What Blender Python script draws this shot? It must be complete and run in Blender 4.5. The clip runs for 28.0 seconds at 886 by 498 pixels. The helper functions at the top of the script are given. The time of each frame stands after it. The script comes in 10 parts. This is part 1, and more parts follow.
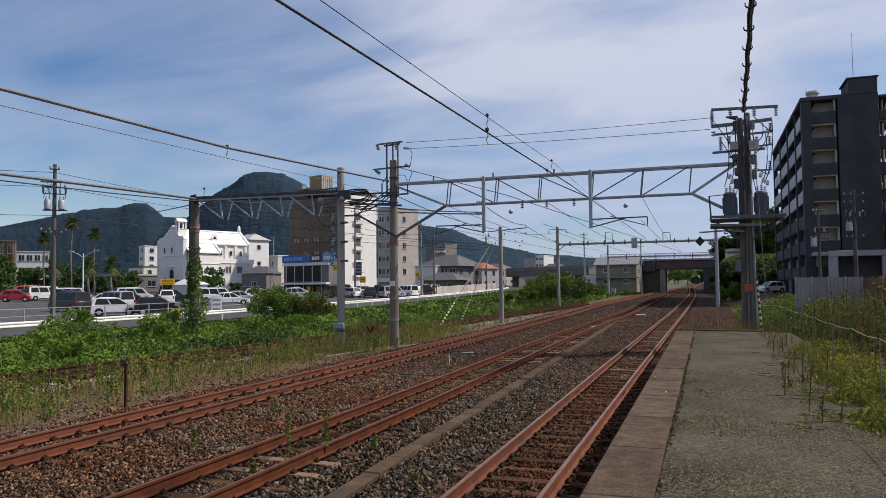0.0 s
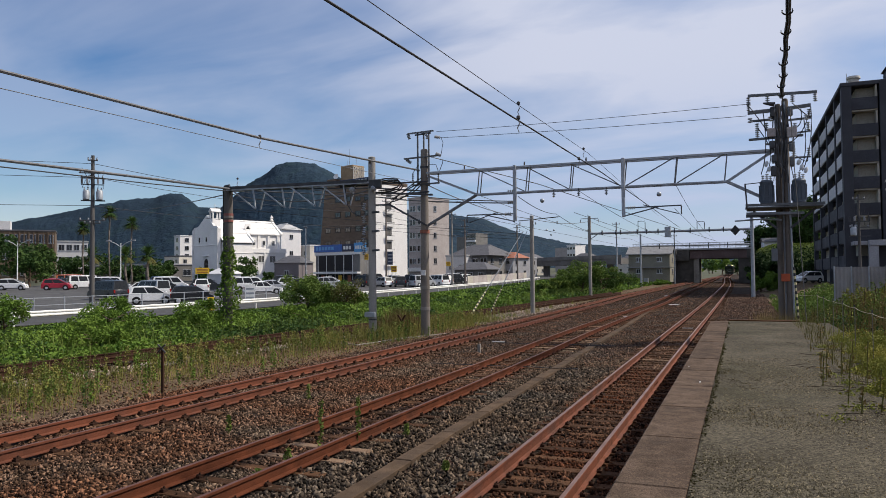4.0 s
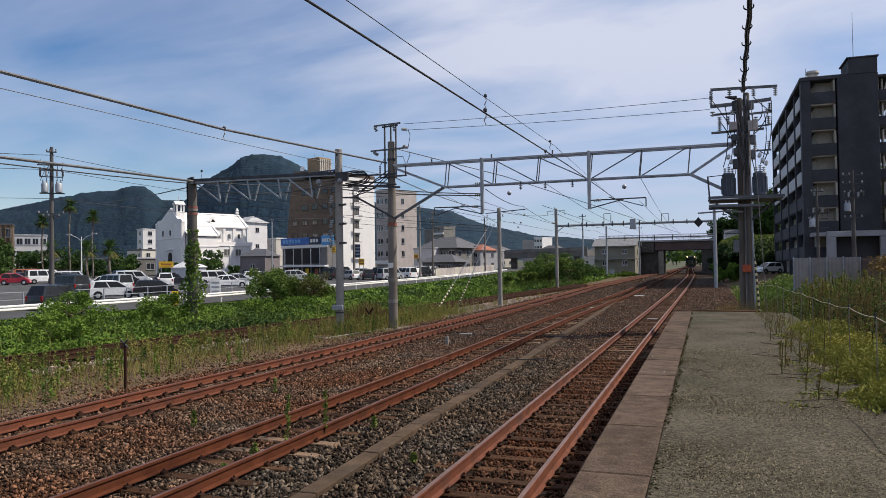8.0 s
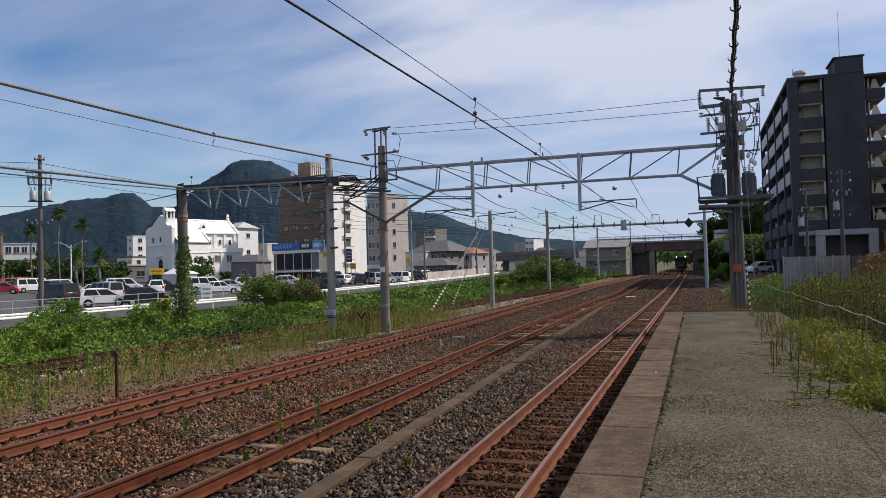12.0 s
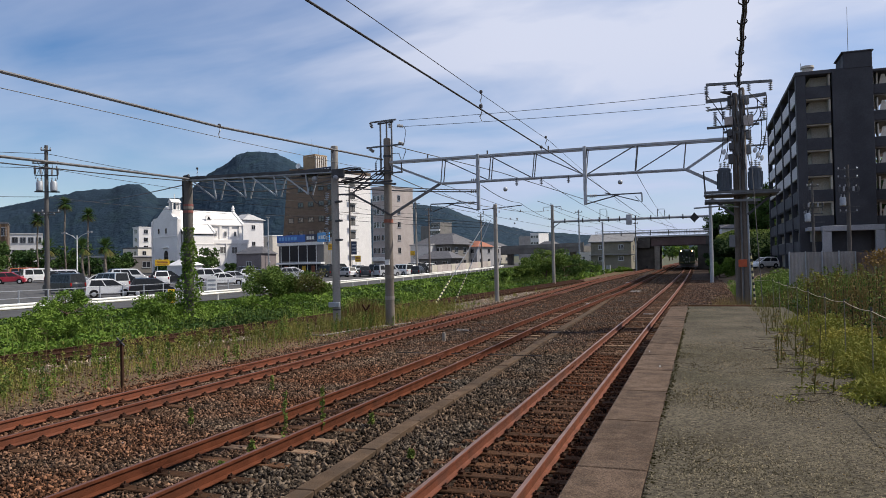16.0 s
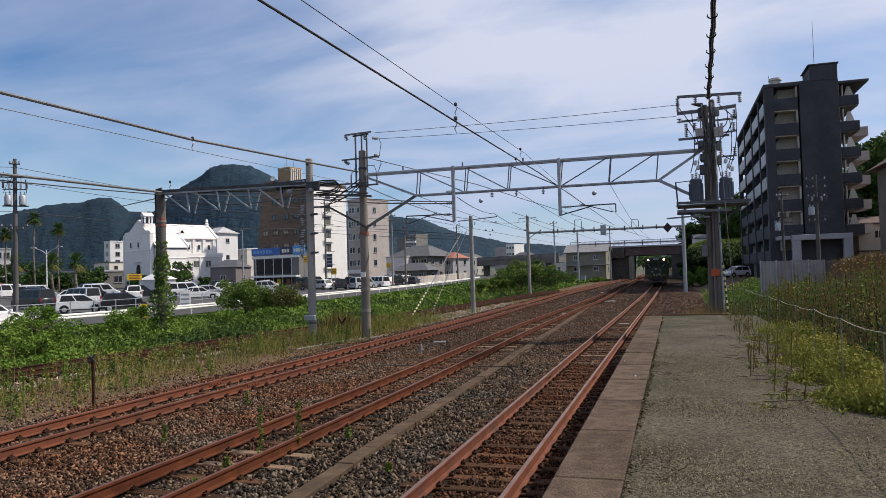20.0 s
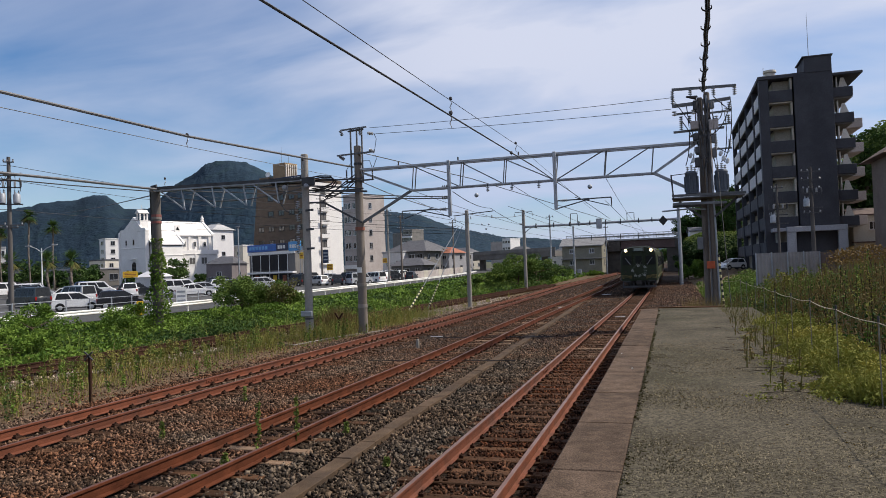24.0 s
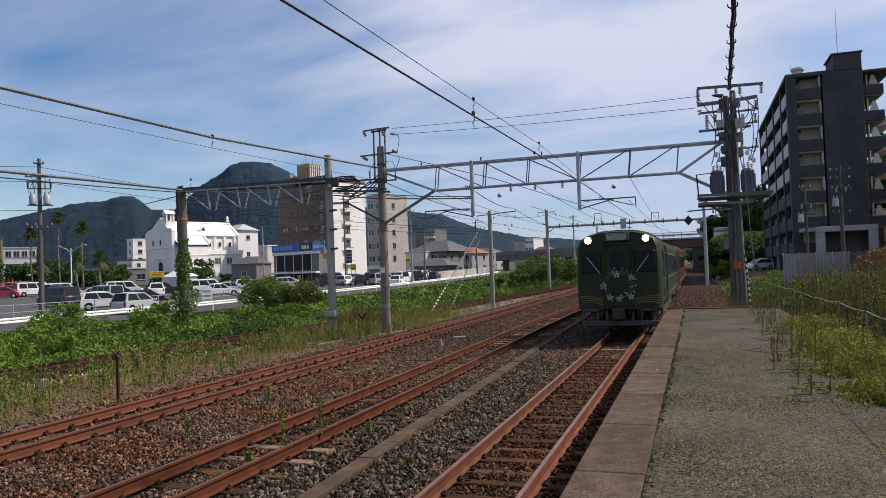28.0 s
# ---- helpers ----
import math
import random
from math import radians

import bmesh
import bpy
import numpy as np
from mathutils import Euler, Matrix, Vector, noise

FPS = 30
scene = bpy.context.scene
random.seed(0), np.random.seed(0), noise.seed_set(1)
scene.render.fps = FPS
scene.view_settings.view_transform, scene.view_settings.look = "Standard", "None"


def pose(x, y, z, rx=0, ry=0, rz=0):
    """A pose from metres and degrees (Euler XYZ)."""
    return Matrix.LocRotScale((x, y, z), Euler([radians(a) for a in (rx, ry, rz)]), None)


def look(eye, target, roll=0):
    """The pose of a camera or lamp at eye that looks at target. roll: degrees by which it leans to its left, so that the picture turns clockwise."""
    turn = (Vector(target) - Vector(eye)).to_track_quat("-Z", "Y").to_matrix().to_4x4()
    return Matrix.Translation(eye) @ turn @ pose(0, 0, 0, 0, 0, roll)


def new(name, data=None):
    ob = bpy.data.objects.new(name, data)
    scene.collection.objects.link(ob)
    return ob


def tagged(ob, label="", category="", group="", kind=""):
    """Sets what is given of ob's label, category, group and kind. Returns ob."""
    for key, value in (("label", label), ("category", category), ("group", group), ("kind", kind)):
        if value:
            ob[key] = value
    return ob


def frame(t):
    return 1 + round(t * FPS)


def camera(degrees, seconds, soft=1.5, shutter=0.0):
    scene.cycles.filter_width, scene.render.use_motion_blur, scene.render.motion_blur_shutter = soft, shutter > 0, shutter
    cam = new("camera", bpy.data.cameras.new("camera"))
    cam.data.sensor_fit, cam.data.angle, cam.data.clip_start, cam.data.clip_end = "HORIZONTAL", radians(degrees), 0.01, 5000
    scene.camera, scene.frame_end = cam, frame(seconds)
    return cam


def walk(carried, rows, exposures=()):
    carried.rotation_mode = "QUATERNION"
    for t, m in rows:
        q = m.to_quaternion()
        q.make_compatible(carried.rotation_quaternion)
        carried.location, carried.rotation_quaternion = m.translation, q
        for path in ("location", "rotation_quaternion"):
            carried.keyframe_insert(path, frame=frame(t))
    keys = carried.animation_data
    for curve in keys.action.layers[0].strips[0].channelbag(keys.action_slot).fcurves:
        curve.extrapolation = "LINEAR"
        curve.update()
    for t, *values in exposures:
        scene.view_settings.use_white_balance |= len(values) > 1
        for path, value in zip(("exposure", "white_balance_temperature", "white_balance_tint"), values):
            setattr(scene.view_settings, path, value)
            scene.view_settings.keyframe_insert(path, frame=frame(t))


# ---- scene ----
# ---- camera: held by hand on the platform, turning a little ----
cam = camera(62.4, 28.0, soft=0.75)
# seconds, eye, point looked at, roll
PATH = [
    (0, -0.003, -0.009, 2.613, -13.472, 37.605, 4.557, -0.60),
    (0.5, 0.002, -0.016, 2.616, -13.457, 37.606, 4.466, -0.58),
    (1, -0.003, -0.001, 2.603, -13.514, 37.606, 4.380, -0.46),
    (1.5, 0.004, -0.004, 2.605, -13.703, 37.538, 4.271, -0.45),
    (2, 0.006, -0.018, 2.605, -13.986, 37.424, 4.118, -0.37),
    (2.5, -0.004, 0.002, 2.604, -14.355, 37.313, 3.979, -0.38),
    (3, -0.013, -0.006, 2.604, -14.728, 37.167, 3.890, -0.35),
    (3.5, -0.015, -0.001, 2.598, -14.987, 37.069, 3.899, -0.40),
    (5.5, -0.002, -0.006, 2.599, -14.998, 37.040, 4.247, -0.73),
    (6, -0.001, 0.000, 2.599, -14.860, 37.101, 4.252, -0.74),
    (6.5, -0.005, 0.006, 2.601, -14.563, 37.229, 4.166, -0.73),
    (7, -0.004, -0.000, 2.602, -14.164, 37.384, 3.972, -0.78),
    (7.5, 0.000, 0.004, 2.603, -13.749, 37.550, 3.714, -0.78),
    (8, 0.000, 0.001, 2.593, -13.420, 37.670, 3.557, -0.80),
    (8.5, -0.002, 0.005, 2.593, -13.295, 37.720, 3.559, -0.83),
    (9, 0.005, 0.006, 2.601, -13.256, 37.727, 3.730, -0.99),
    (9.5, 0.006, 0.008, 2.602, -13.248, 37.725, 3.933, -1.16),
    (10, 0.006, 0.006, 2.601, -13.223, 37.728, 4.049, -1.22),
    (10.5, -0.001, 0.018, 2.599, -13.149, 37.769, 4.029, -1.37),
    (11, 0.001, 0.003, 2.602, -13.075, 37.782, 3.946, -1.41),
    (11.5, -0.002, 0.000, 2.600, -12.991, 37.812, 3.830, -1.41),
    (12, 0.002, 0.002, 2.599, -12.981, 37.819, 3.736, -1.52),
    (12.5, 0.010, 0.003, 2.599, -13.026, 37.805, 3.620, -1.54),
    (14.5, 0.005, 0.004, 2.599, -13.636, 37.596, 3.506, -1.26),
    (15, 0.007, 0.012, 2.588, -13.633, 37.606, 3.398, -1.17),
    (15.5, -0.004, 0.007, 2.590, -13.474, 37.663, 3.319, -1.07),
    (16, 0.002, 0.005, 2.591, -13.241, 37.741, 3.361, -1.12),
    (16.5, 0.004, 0.001, 2.597, -12.937, 37.839, 3.501, -1.17),
    (17, 0.004, -0.001, 2.590, -12.675, 37.923, 3.628, -1.22),
    (17.5, 0.001, -0.004, 2.590, -12.365, 38.020, 3.702, -1.25),
    (18, 0.001, -0.006, 2.591, -12.191, 38.074, 3.712, -1.24),
    (18.5, 0.004, -0.008, 2.590, -12.104, 38.099, 3.718, -1.36),
    (19, 0.007, -0.002, 2.595, -11.963, 38.146, 3.808, -1.49),
    (19.5, 0.006, 0.000, 2.596, -11.993, 38.136, 3.904, -1.56),
    (20, 0.007, -0.007, 2.595, -11.974, 38.132, 3.973, -1.64),
    (20.5, 0.008, -0.011, 2.591, -11.813, 38.176, 3.994, -1.64),
    (21, 0.019, -0.001, 2.594, -11.803, 38.188, 3.940, -1.67),
    (21.5, 0.008, -0.019, 2.593, -11.588, 38.246, 3.756, -1.70),
    (23.5, 0.002, -0.004, 2.582, -11.538, 38.282, 3.607, -2.07),
    (24, 0.004, -0.007, 2.589, -11.785, 38.201, 3.678, -2.13),
    (24.5, 0.008, -0.013, 2.586, -11.952, 38.138, 3.769, -2.22),
    (25, 0.012, -0.009, 2.585, -12.043, 38.113, 3.774, -2.25),
    (25.5, 0.009, -0.005, 2.581, -12.080, 38.106, 3.766, -2.25),
    (26, 0.013, 0.004, 2.587, -12.100, 38.108, 3.737, -2.21),
    (26.5, 0.000, -0.007, 2.584, -12.123, 38.095, 3.694, -2.05),
    (27, 0.003, -0.004, 2.584, -12.347, 38.026, 3.666, -2.01),
    (27.5, 0.003, 0.012, 2.583, -12.633, 37.947, 3.683, -2.07),
    (28, 0.008, -0.001, 2.589, -12.974, 37.817, 3.735, -2.07),
]
walk(cam, [(r[0], look(r[1:4], r[4:7], r[7])) for r in PATH], exposures=[(0, 0.0), (1, 0.03), (5, 0.05), (7, 0.07), (9, 0.14), (10, 0.12), (12, 0.10), (14, 0.13), (16, 0.18), (18, 0.14), (24, 0.15), (28, 0.14)])

# ---- daylight: sun from the right and ahead, thin cloud ----
SUN_TO = Vector((0.80, 0.40, 1.0)).normalized()
world = bpy.data.worlds.new("sky")
scene.world = world
world.use_nodes = True
wn, wl = world.node_tree.nodes, world.node_tree.links
wn.clear()


def wnode(kind, **vals):
    n = wn.new(kind)
    for k, v in vals.items():
        n.inputs[k].default_value = v
    return n


sky = wn.new("ShaderNodeTexSky")
sky.sky_type = "NISHITA"
sky.sun_disc = False
sky.sun_elevation = math.asin(SUN_TO.z)
sky.sun_rotation = math.atan2(SUN_TO.x, SUN_TO.y)
sky.air_density, sky.dust_density, sky.ozone_density = 1.0, 0.35, 2.0
tc = wn.new("ShaderNodeTexCoord")
sep = wn.new("ShaderNodeSeparateXYZ")
wl.new(tc.outputs["Generated"], sep.inputs[0])
# direction flattened onto a cloud layer, so that clouds lie in long streaks
addz = wn.new("ShaderNodeMath")
addz.operation = "ADD"
addz.inputs[1].default_value = 0.18
wl.new(sep.outputs["Z"], addz.inputs[0])
flat = []
for ax in ("X", "Y"):
    d = wn.new("ShaderNodeMath")
    d.operation = "DIVIDE"
    wl.new(sep.outputs[ax], d.inputs[0])
    wl.new(addz.outputs[0], d.inputs[1])
    flat.append(d)
comb = wn.new("ShaderNodeCombineXYZ")
wl.new(flat[0].outputs[0], comb.inputs[0])
wl.new(flat[1].outputs[0], comb.inputs[1])
mp = wn.new("ShaderNodeMapping")
mp.inputs["Rotation"].default_value = (0, 0, radians(38))
mp.inputs["Scale"].default_value = (0.75, 1.25, 1.0)
mp.inputs["Location"].default_value = (0.35, 0.9, 0)
wl.new(comb.outputs[0], mp.inputs[0])
n1 = wnode("ShaderNodeTexNoise", Scale=1.2, Detail=6.0, Roughness=0.5, Distortion=0.5)
n2 = wnode("ShaderNodeTexNoise", Scale=2.6, Detail=4.0, Roughness=0.5, Distortion=0.3)
wl.new(mp.outputs[0], n1.inputs["Vector"])
wl.new(mp.outputs[0], n2.inputs["Vector"])
mul = wn.new("ShaderNodeMath")
mul.operation = "MULTIPLY_ADD"
mul.inputs[1].default_value = 0.22
wl.new(n2.outputs[0], mul.inputs[0])
wl.new(n1.outputs[0], mul.inputs[2])
ramp = wn.new("ShaderNodeValToRGB")
ramp.color_ramp.elements[0].position = 0.40
ramp.color_ramp.elements[0].color = (0.0, 0.0, 0.0, 1)
ramp.color_ramp.elements[1].position = 0.70
ramp.color_ramp.elements[1].color = (0.90, 0.90, 0.90, 1)
wl.new(mul.outputs[0], ramp.inputs[0])
bright = wn.new("ShaderNodeMix")
bright.data_type = "RGBA"
bright.inputs["B"].default_value = (5.9, 6.25, 7.55, 1)
# the cloud sheet thins out low over the hills
high = wn.new("ShaderNodeMapRange")
high.interpolation_type = "SMOOTHSTEP"
high.inputs["From Min"].default_value, high.inputs["From Max"].default_value = 0.10, 0.30
high.inputs["To Min"].default_value, high.inputs["To Max"].default_value = 0.80, 1.0
wl.new(sep.outputs["Z"], high.inputs[0])
# and towards the west, away from the sun
west = wn.new("ShaderNodeMapRange")
west.interpolation_type = "SMOOTHSTEP"
west.inputs["From Min"].default_value, west.inputs["From Max"].default_value = -0.80, -0.20
west.inputs["To Min"].default_value, west.inputs["To Max"].default_value = 0.42, 1.10
wl.new(sep.outputs["X"], west.inputs[0])
thin = wn.new("ShaderNodeMath")
thin.operation = "MULTIPLY"
wl.new(ramp.outputs[0], thin.inputs[0])
wl.new(west.outputs[0], thin.inputs[1])
cover = wn.new("ShaderNodeMath")
cover.operation = "MULTIPLY"
wl.new(thin.outputs[0], cover.inputs[0])
wl.new(high.outputs[0], cover.inputs[1])
deep = wn.new("ShaderNodeHueSaturation")
deep.inputs["Saturation"].default_value = 1.36
deep.inputs["Hue"].default_value = 0.507
wl.new(sky.outputs[0], deep.inputs["Color"])
wl.new(cover.outputs[0], bright.inputs["Factor"])
wl.new(deep.outputs[0], bright.inputs["A"])
# pale haze low over the horizon
low = wn.new("ShaderNodeMapRange")
low.interpolation_type = "SMOOTHSTEP"
low.inputs["From Min"].default_value, low.inputs["From Max"].default_value = 0.0, 0.27
low.inputs["To Min"].default_value, low.inputs["To Max"].default_value = 0.42, 0.0
wl.new(sep.outputs["Z"], low.inputs[0])
haze = wn.new("ShaderNodeMix")
haze.data_type = "RGBA"
haze.inputs["B"].default_value = (2.7, 3.65, 6.7, 1)
westhaze = wn.new("ShaderNodeMapRange")
westhaze.interpolation_type = "SMOOTHSTEP"
westhaze.inputs["From Min"].default_value, westhaze.inputs["From Max"].default_value = -0.75, -0.25
westhaze.inputs["To Min"].default_value, westhaze.inputs["To Max"].default_value = 0.15, 1.0
wl.new(sep.outputs["X"], westhaze.inputs[0])
lowwest = wn.new("ShaderNodeMath")
lowwest.operation = "MULTIPLY"
wl.new(low.outputs[0], lowwest.inputs[0])
wl.new(westhaze.outputs[0], lowwest.inputs[1])
wl.new(lowwest.outputs[0], haze.inputs["Factor"])
wl.new(bright.outputs["Result"], haze.inputs["A"])
# thin bright veil on the sun's side of the sky
vdot = wn.new("ShaderNodeVectorMath")
vdot.operation = "DOT_PRODUCT"
vdot.inputs[1].default_value = SUN_TO
wl.new(tc.outputs["Generated"], vdot.inputs[0])
vfac = wn.new("ShaderNodeMapRange")
vfac.interpolation_type = "SMOOTHSTEP"
vfac.inputs["From Min"].default_value, vfac.inputs["From Max"].default_value = 0.05, 0.6
vfac.inputs["To Min"].default_value, vfac.inputs["To Max"].default_value = 0.0, 0.20
wl.new(vdot.outputs["Value"], vfac.inputs[0])
veil = wn.new("ShaderNodeMix")
veil.data_type = "RGBA"
veil.inputs["B"].default_value = (5.8, 6.4, 8.1, 1)
wl.new(vfac.outputs[0], veil.inputs["Factor"])
wl.new(haze.outputs["Result"], veil.inputs["A"])
bg = wnode("ShaderNodeBackground", Strength=0.101)
wl.new(veil.outputs["Result"], bg.inputs[0])
wo = wn.new("ShaderNodeOutputWorld")
wl.new(bg.outputs[0], wo.inputs[0])

sun = new("sun", bpy.data.lights.new("sun", "SUN"))
sun.data.energy, sun.data.angle, sun.data.color = 5.0, radians(0.9), (1.0, 0.91, 0.79)
sun.matrix_world = look(SUN_TO * 100, (0, 0, 0))

# ---- materials ----
MATS = {}


def mat(name, a, b=None, rough=0.8, metal=0.0, scale=6.0, fine=60.0, bump=0.3, dist=0.02, c=None, csize=0.6, camount=0.5,
        rnd=0.12, spec=0.4, stretch=(1, 1, 1), emit=0.0, speckle=0.0, grain=80.0):
    """Two colours mixed by a coarse and a fine noise, a third one as patches, relief from the fine noise."""
    if name in MATS:
        return MATS[name]
    b = b or tuple(v * 0.75 for v in a)
    m = bpy.data.materials.new(name)
    m.use_nodes = True
    nt, ns, ln = m.node_tree, m.node_tree.nodes, m.node_tree.links
    p = ns["Principled BSDF"]
    co = ns.new("ShaderNodeNewGeometry")
    mpg = ns.new("ShaderNodeMapping")
    mpg.inputs["Scale"].default_value = stretch
    ln.new(co.outputs["Position"], mpg.inputs[0])

    def noise_tex(s, detail=4.0):
        t = ns.new("ShaderNodeTexNoise")
        t.inputs["Scale"].default_value, t.inputs["Detail"].default_value = s, detail
        ln.new(mpg.outputs[0], t.inputs["Vector"])
        return t.outputs[0]

    def mix(f, x, y):
        n = ns.new("ShaderNodeMix")
        n.data_type = "RGBA"
        for key, v in (("Factor", f), ("A", x), ("B", y)):
            if hasattr(v, "links"):
                ln.new(v, n.inputs[key])
            else:
                n.inputs[key].default_value = v if key == "Factor" else (*v, 1)
        return n.outputs["Result"]

    def level(v, lo, hi, to_lo=0.0, to_hi=1.0):
        n = ns.new("ShaderNodeMapRange")
        n.inputs["From Min"].default_value, n.inputs["From Max"].default_value = lo, hi
        n.inputs["To Min"].default_value, n.inputs["To Max"].default_value = to_lo, to_hi
        ln.new(v, n.inputs[0])
        return n.outputs[0]

    coarse, fineo = noise_tex(scale), noise_tex(fine, 3.0)
    col = mix(level(coarse, 0.35, 0.65), a, b)
    col = mix(level(fineo, 0.3, 0.7, 0.0, 0.55), col, tuple(v * 0.55 for v in b))
    if c:
        col = mix(level(noise_tex(csize, 6.0), 0.5, 0.68, 0.0, camount), col, c)
    if speckle:
        # single grains, each with its own grey
        vo = ns.new("ShaderNodeTexVoronoi")
        vo.inputs["Scale"].default_value = grain
        ln.new(mpg.outputs[0], vo.inputs["Vector"])
        sx = ns.new("ShaderNodeSeparateColor")
        ln.new(vo.outputs["Color"], sx.inputs[0])
        gv = ns.new("ShaderNodeHueSaturation")
        ln.new(level(sx.outputs[0], 0, 1, 1 - speckle, 1 + speckle), gv.inputs["Value"])
        ln.new(col, gv.inputs["Color"])
        col = gv.outputs[0]
    oi = ns.new("ShaderNodeObjectInfo")
    hv = ns.new("ShaderNodeHueSaturation")
    ln.new(level(oi.outputs["Random"], 0, 1, 1 - rnd, 1 + rnd), hv.inputs["Value"])
    ln.new(col, hv.inputs["Color"])
    ln.new(hv.outputs[0], p.inputs["Base Color"])
    ln.new(level(coarse, 0.3, 0.7, max(rough - 0.08, 0.02), min(rough + 0.08, 1)), p.inputs["Roughness"])
    p.inputs["Metallic"].default_value = metal
    p.inputs["Specular IOR Level"].default_value = spec if rough < 0.85 else min(spec, 0.12)
    if bump:
        bn = ns.new("ShaderNodeBump")
        bn.inputs["Strength"].default_value, bn.inputs["Distance"].default_value = bump, dist
        ln.new(fineo, bn.inputs["Height"])
        ln.new(bn.outputs[0], p.inputs["Normal"])
    if emit:
        p.inputs["Emission Color"].default_value = (*a, 1)
        p.inputs["Emission Strength"].default_value = emit
    MATS[name] = m
    return m


def leaf_mat(name, a, b, trans=0.18, rnd=0.35):
    """Leaves: colour by island, some light through them."""
    if name in MATS:
        return MATS[name]
    m = bpy.data.materials.new(name)
    m.use_nodes = True
    ns, ln = m.node_tree.nodes, m.node_tree.links
    p = ns["Principled BSDF"]
    g = ns.new("ShaderNodeNewGeometry")
    tx = ns.new("ShaderNodeTexNoise")
    tx.inputs["Scale"].default_value = 0.35
    ln.new(g.outputs["Position"], tx.inputs["Vector"])
    av = ns.new("ShaderNodeMath")
    av.operation = "MULTIPLY_ADD"
    av.inputs[1].default_value = rnd
    ln.new(g.outputs["Random Per Island"], av.inputs[0])
    st = ns.new("ShaderNodeMapRange")
    st.inputs["From Min"].default_value, st.inputs["From Max"].default_value = 0.35, 0.65
    st.inputs["To Max"].default_value = 1 - rnd
    ln.new(tx.outputs[0], st.inputs[0])
    ln.new(st.outputs[0], av.inputs[2])
    mx = ns.new("ShaderNodeMix")
    mx.data_type = "RGBA"
    mx.inputs["A"].default_value, mx.inputs["B"].default_value = (*a, 1), (*b, 1)
    ln.new(av.outputs[0], mx.inputs["Factor"])
    ln.new(mx.outputs["Result"], p.inputs["Base Color"])
    p.inputs["Roughness"].default_value = 0.7
    p.inputs["Specular IOR Level"].default_value = 0.1
    tr = ns.new("ShaderNodeBsdfTranslucent")
    ln.new(mx.outputs["Result"], tr.inputs[0])
    ms = ns.new("ShaderNodeMixShader")
    ms.inputs[0].default_value = trans
    ln.new(p.outputs[0], ms.inputs[1])
    ln.new(tr.outputs[0], ms.inputs[2])
    ln.new(ms.outputs[0], ns["Material Output"].inputs[0])
    MATS[name] = m
    return m


def stone_mat(name, a, b, c):
    """Loose stones: colour by stone, rust in broad patches."""
    if name in MATS:
        return MATS[name]
    m = bpy.data.materials.new(name)
    m.use_nodes = True
    ns, ln = m.node_tree.nodes, m.node_tree.links
    p = ns["Principled BSDF"]
    g = ns.new("ShaderNodeNewGeometry")
    tx = ns.new("ShaderNodeTexNoise")
    tx.inputs["Scale"].default_value, tx.inputs["Detail"].default_value = 0.5, 3.0
    ln.new(g.outputs["Position"], tx.inputs["Vector"])
    r1 = ns.new("ShaderNodeValToRGB")
    e = r1.color_ramp.elements
    e[0].color, e[1].color = (*a, 1), (*b, 1)
    mid = e.new(0.6)
    mid.color = (*[(u + v) * 0.34 for u, v in zip(a, b)], 1)
    ln.new(g.outputs["Random Per Island"], r1.inputs[0])
    mr = ns.new("ShaderNodeMapRange")
    mr.inputs["From Min"].default_value, mr.inputs["From Max"].default_value, mr.inputs["To Max"].default_value = 0.33, 0.58, 0.85
    ln.new(tx.outputs[0], mr.inputs[0])
    mx = ns.new("ShaderNodeMix")
    mx.data_type, mx.blend_type = "RGBA", "MIX"
    ln.new(mr.outputs[0], mx.inputs["Factor"])
    ln.new(r1.outputs[0], mx.inputs["A"])
    m2 = ns.new("ShaderNodeMix")
    m2.data_type, m2.blend_type = "RGBA", "MULTIPLY"
    m2.inputs["Factor"].default_value = 1.0
    m2.inputs["B"].default_value = (*c, 1)
    ln.new(r1.outputs[0], m2.inputs["A"])
    ln.new(m2.outputs["Result"], mx.inputs["B"])
    ln.new(mx.outputs["Result"], p.inputs["Base Color"])
    p.inputs["Roughness"].default_value = 0.95
    p.inputs["Specular IOR Level"].default_value = 0.08
    MATS[name] = m
    return m


def glass_mat(name, tint, rough=0.08):
    if name in MATS:
        return MATS[name]
    m = mat(name, tint, tint, rough=rough, bump=0, spec=0.6, rnd=0.2)
    return m


RUST = mat("rust", (0.168, 0.046, 0.018), (0.104, 0.029, 0.011), rough=0.8, scale=3, fine=90, c=(0.06, 0.026, 0.018), csize=1.4, camount=0.5)
RUST_MID = mat("rust_brown", (0.142, 0.044, 0.020), (0.088, 0.028, 0.013), rough=0.85, scale=3, fine=90, c=(0.05, 0.024, 0.016), csize=1.4, camount=0.5)
RAIL_TOP = mat("rail_head_worn", (0.150, 0.060, 0.036), (0.100, 0.040, 0.025), rough=0.55, metal=0.2, scale=2, fine=70, bump=0.05)
RAIL_SHINE = mat("rail_head_polished", (0.225, 0.128, 0.096), (0.16, 0.09, 0.066), rough=0.45, metal=0.4, scale=2, fine=70, bump=0.05)
SLEEPER = mat("sleeper_wood", (0.104, 0.050, 0.025), (0.058, 0.030, 0.016), rough=0.9, scale=4, fine=50, bump=0.6, rnd=0.45, stretch=(0.3, 3, 1))
SLEEPER_NEW = mat("sleeper_pale", (0.30, 0.21, 0.14), (0.21, 0.13, 0.085), rough=0.9, scale=4, fine=50, bump=0.5, rnd=0.25, stretch=(0.3, 3, 1))
